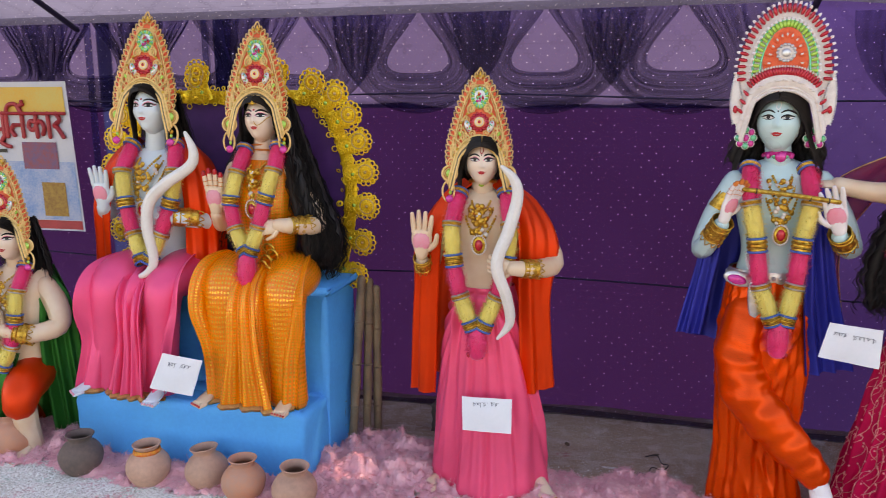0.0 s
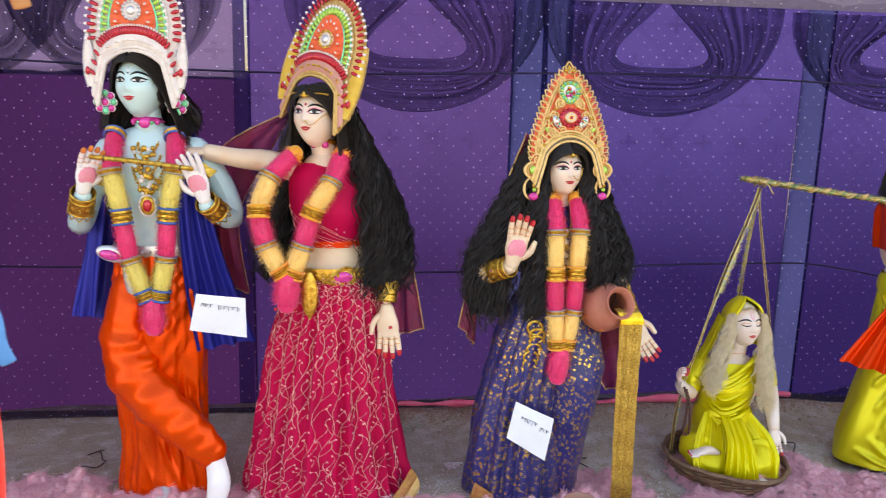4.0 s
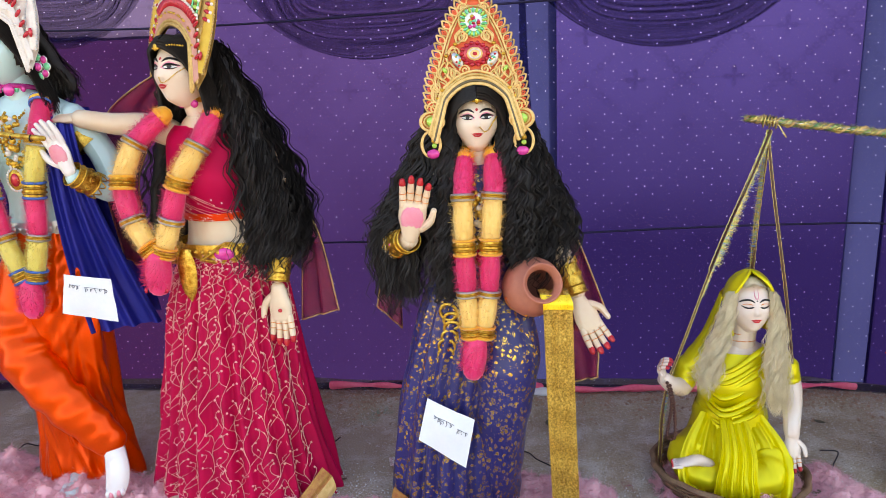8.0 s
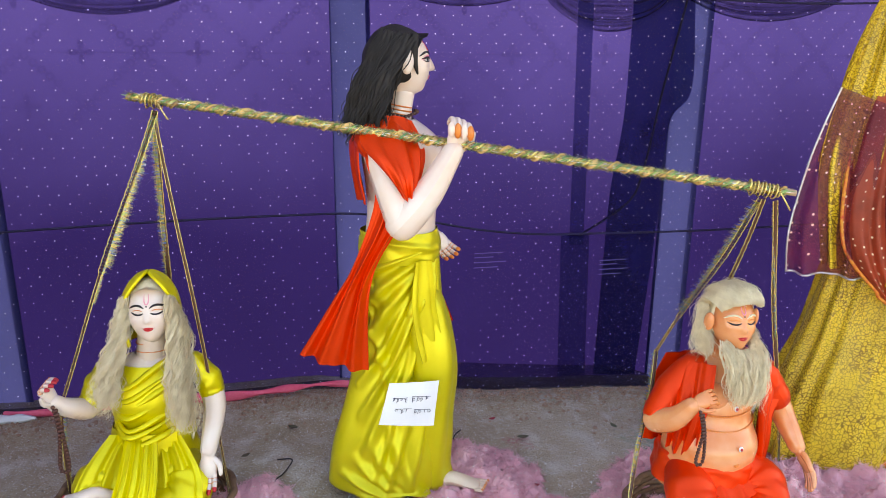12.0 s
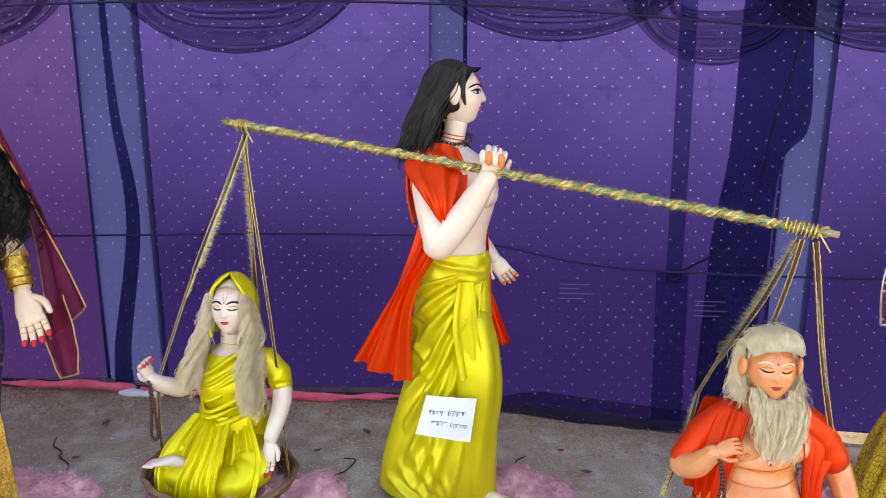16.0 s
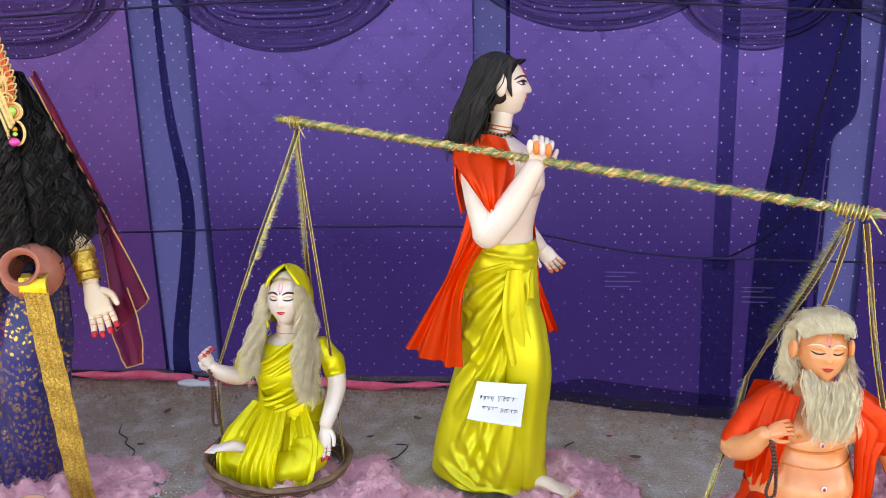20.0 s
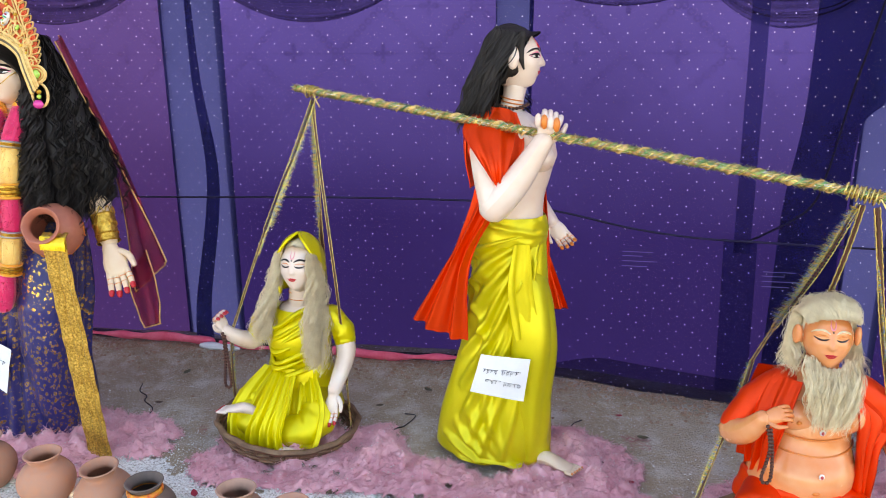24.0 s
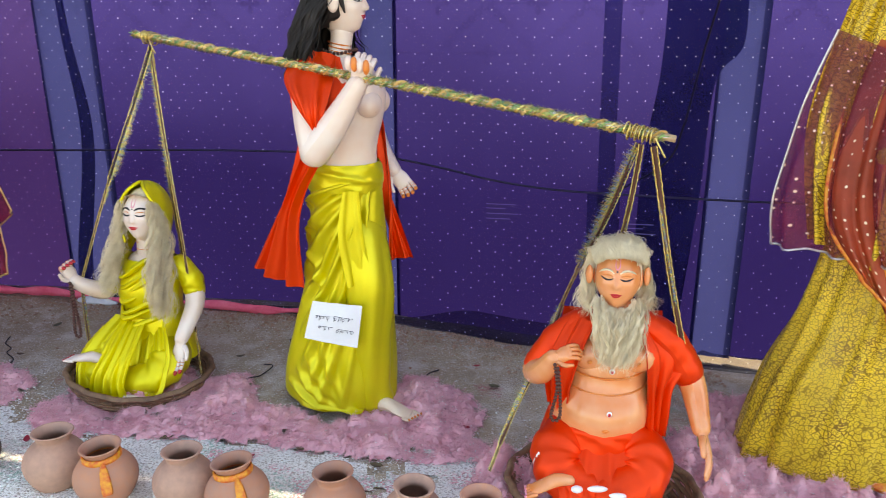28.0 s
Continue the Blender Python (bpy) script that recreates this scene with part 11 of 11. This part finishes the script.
def chips():
    """White stone dust and chips mixed with dark crumbs."""
    m, t, b = nodes_of("white_chips_on_earth")
    t.nodes.new("ShaderNodeTexCoord")
    grain, fine, broad = noise_out(t, 150.0, 3), noise_out(t, 420.0, 2), noise_out(t, 7.0, 4)
    col = mix_colour(t, ramp(t, grain, 0.36, 0.52), (0.40, 0.35, 0.29), (0.88, 0.86, 0.81))
    col = mix_colour(t, math_node(t, "MULTIPLY", ramp(t, fine, 0.60, 0.68), 0.5), col, (0.26, 0.22, 0.2))
    col = mix_colour(t, math_node(t, "MULTIPLY", ramp(t, broad, 0.52, 0.68), 0.5), col, (0.58, 0.53, 0.47))
    green = math_node(t, "MULTIPLY", ramp(t, noise_out(t, 4.1, 4), 0.52, 0.62), ramp(t, noise_out(t, 80.0, 2), 0.45, 0.58))
    col = mix_colour(t, math_node(t, "MULTIPLY", green, 0.55), col, (0.10, 0.42, 0.30))
    pink = math_node(t, "MULTIPLY", ramp(t, noise_out(t, 5.3, 4), 0.54, 0.64), ramp(t, noise_out(t, 95.0, 2), 0.45, 0.58))
    col = mix_colour(t, math_node(t, "MULTIPLY", pink, 0.6), col, (0.70, 0.14, 0.20))
    t.links.new(col, b.inputs["Base Color"])
    b.inputs["Roughness"].default_value = 0.85
    bp = put(t, "ShaderNodeBump", Strength=1.0, Distance=0.006)
    t.links.new(grain, bp.inputs["Height"])
    t.links.new(bp.outputs[0], b.inputs["Normal"])
    return m


POWDER = chips()
sc = Sculpt()
px, py = np.arange(-2.7, 6.3, 0.02), np.arange(0.0, 1.5, 0.02)
pv, pf = {}, []
for i, x in enumerate(px):
    for j, o in enumerate(py):
        y = 3.5 - 0.262 * (x + 0.6) - o
        k = noise.noise((x * 1.9, y * 1.9, 3.0)) + 0.6 * noise.noise((x * 6, y * 6, 1.0)) + 0.25 * noise.noise((x * 19, y * 19, 2.0))
        if k + 1.5 * smooth(0.12, 0.62, o) > 0.62:
            q = []
            for a, b in ((0, 0), (1, 0), (1, 1), (0, 1)):
                key = (i + a, j - b)
                if key not in pv:
                    vx, vy = x + 0.02 * a, y + 0.02 * b
                    pv[key] = (len(pv), (vx, vy, ground_z(vx, vy) + 0.007 + 0.003 * noise.noise((vx * 30, vy * 30, 5))))
                q.append(pv[key][0])
            pf.append(q)
sc.raw([p for _, p in pv.values()], pf, POWDER)
tagged(sc.done("white_powder"), "patches of white powder and chips strewn on the earth", "powder", kind="stuff")
rng = np.random.default_rng(77)
sc = Sculpt()
vs, fs = [], []
n = 44000
xx = rng.uniform(-2.6, 6.2, n)
band = np.abs(rng.normal(0, 0.33, n))
yy = 3.2 - 0.26 * (xx + 0.6) - 0.9 * rng.random(n) + band * 0.5
cube = np.array([(0, 0, 0.9), (1, 0, 0), (-0.4, 0.9, 0), (-0.5, -0.8, 0), (0, 0, -0.6)])
tet = [(0, 1, 2), (0, 2, 3), (0, 3, 1), (4, 2, 1), (4, 3, 2), (4, 1, 3)]
for k in range(n):
    r = 0.0016 + 0.0036 * rng.random() ** 2
    vs.append(cube * r * rng.uniform(0.6, 1.4, (5, 3)) + (xx[k], yy[k], ground_z(xx[k], yy[k]) + 0.008 + r * 0.3))
    fs += [[5 * k + i for i in f] for f in tet]
sc.raw(np.concatenate(vs), fs, GRIT)
tagged(sc.done("white_grit", smooth=False), "scattered white grit and glitter on the earth", "grit", kind="stuff")
sc = Sculpt()
vs, fs = [], []
n = 6000
for k in range(n):
    x, o = rng.uniform(1.9, 5.9), abs(rng.normal(0.0, 0.14)) + 0.03
    px_, py_, _ = wall_pt(x, 0, o)
    r = 0.002 + 0.006 * rng.random() ** 3
    vs.append(ICO_V * r * rng.uniform(0.6, 1.4, (12, 1)) * (1, 1, 0.7) + (px_, py_, ground_z(px_, py_) + r * 0.25))
    fs.append(ICO_F + 12 * k)
sc.raw(np.concatenate(vs), np.concatenate(fs).tolist(), REDSOIL)
tagged(sc.done("loose_soil", smooth=False), "loose reddish crumbs of soil along the cloth", "soil", kind="stuff")
LEAF = surface("dry_leaf", (0.10, 0.12, 0.06), (0.14, 0.07, 0.04), 0.7, bump=0.2)
PETAL = surface("red_petal", (0.42, 0.02, 0.04), None, 0.6, bump=0.1)
SPOTS = ((2.15, 2.9), (3.0, 2.6), (4.1, 2.6), (4.5, 2.45), (3.9, 2.5), (4.9, 2.25), (3.3, 1.95), (2.9, 2.1), (4.2, 1.85), (4.75, 1.95), (1.0, 3.3), (0.6, 3.4), (-0.1, 2.75), (1.6, 2.9), (3.1, 2.05), (4.05, 1.8), (4.45, 1.75), (3.75, 1.95), (2.45, 2.15), (4.95, 1.6), (-1.35, 3.0), (0.95, 2.85), (2.2, 2.6), (3.05, 2.85), (4.85, 2.4), (5.3, 2.2))
for k, (x, y) in enumerate(SPOTS):
    s = Sculpt()
    a = rng.uniform(0, 6.28)
    r = rng.uniform(0.014, 0.026)
    rows = []
    for t in np.linspace(-1, 1, 7):
        w = r * 0.45 * (1 - t * t) + 0.001
        rows.append([(r * t * math.cos(a) - u * w * math.sin(a), r * t * math.sin(a) + u * w * math.cos(a), 0.004 + 0.25 * abs(u) * w + 0.004 * t * t) for u in (-1, -0.4, 0.4, 1)])
    g = np.array(rows) + (x, y, ground_z(x, y) + (0.012 if k % 3 else 0.02))
    s.grid(g, PETAL if k % 3 == 0 else LEAF, False, 0.02, 0.02)
    s.grid(g - (0, 0, 0.0015), PETAL if k % 3 == 0 else LEAF, False, 0.02, 0.02)
    tagged(s.done("petal" if k % 3 == 0 else "dry_leaf"), "crumpled red flower petal on the ground" if k % 3 == 0 else "curled dry leaf on the grey earth", "petal" if k % 3 == 0 else "leaf", "litter on the ground")
WIRE = surface("black_wire", (0.015, 0.013, 0.012), None, 0.5, bump=0)
for k, (x, y, ln) in enumerate(((2.2, 2.95, 0.28), (0.95, 3.3, 0.26), (4.0, 2.45, 0.3), (4.75, 2.1, 0.25), (2.95, 2.35, 0.3), (3.95, 2.2, 0.2))):
    s = Sculpt()
    rg = np.random.default_rng(k + 40)
    p = np.array((x, y))
    a = rg.uniform(0, 6.28)
    pts = []
    for i in range(9):
        pts.append((p[0], p[1], ground_z(p[0], p[1]) + 0.006 + 0.02 * rg.random() * (i % 2)))
        a += rg.normal(0, 0.8)
        p = p + np.array((math.cos(a), math.sin(a))) * ln / 5
    s.tube(pts, 0.0024, WIRE, 6, 60)
    tagged(s.done("loose_wire"), "loose curl of black wire on the earth", "wire", "loose wires")

# faint printed lines on the cloth near its seam
PRINTGREY = surface("pale_print", (0.085, 0.07, 0.17), None, 0.8, bump=0)
for x0 in (4.93, 5.47):
    for k, (w, dz) in enumerate(((0.1, 0.0), (0.13, 0.022), (0.08, 0.044), (0.12, 0.062))):
        sc = Sculpt()
        sc.grid([[wall_pt(x, 0.50 - 0.06 * (x0 > 5.2) + dz + h, 0.047) for x in np.linspace(x0, x0 + w, 5)] for h in (0, 0.004)], PRINTGREY, False, 0.1, 0.01)
        sc.done("print_bar", wall)
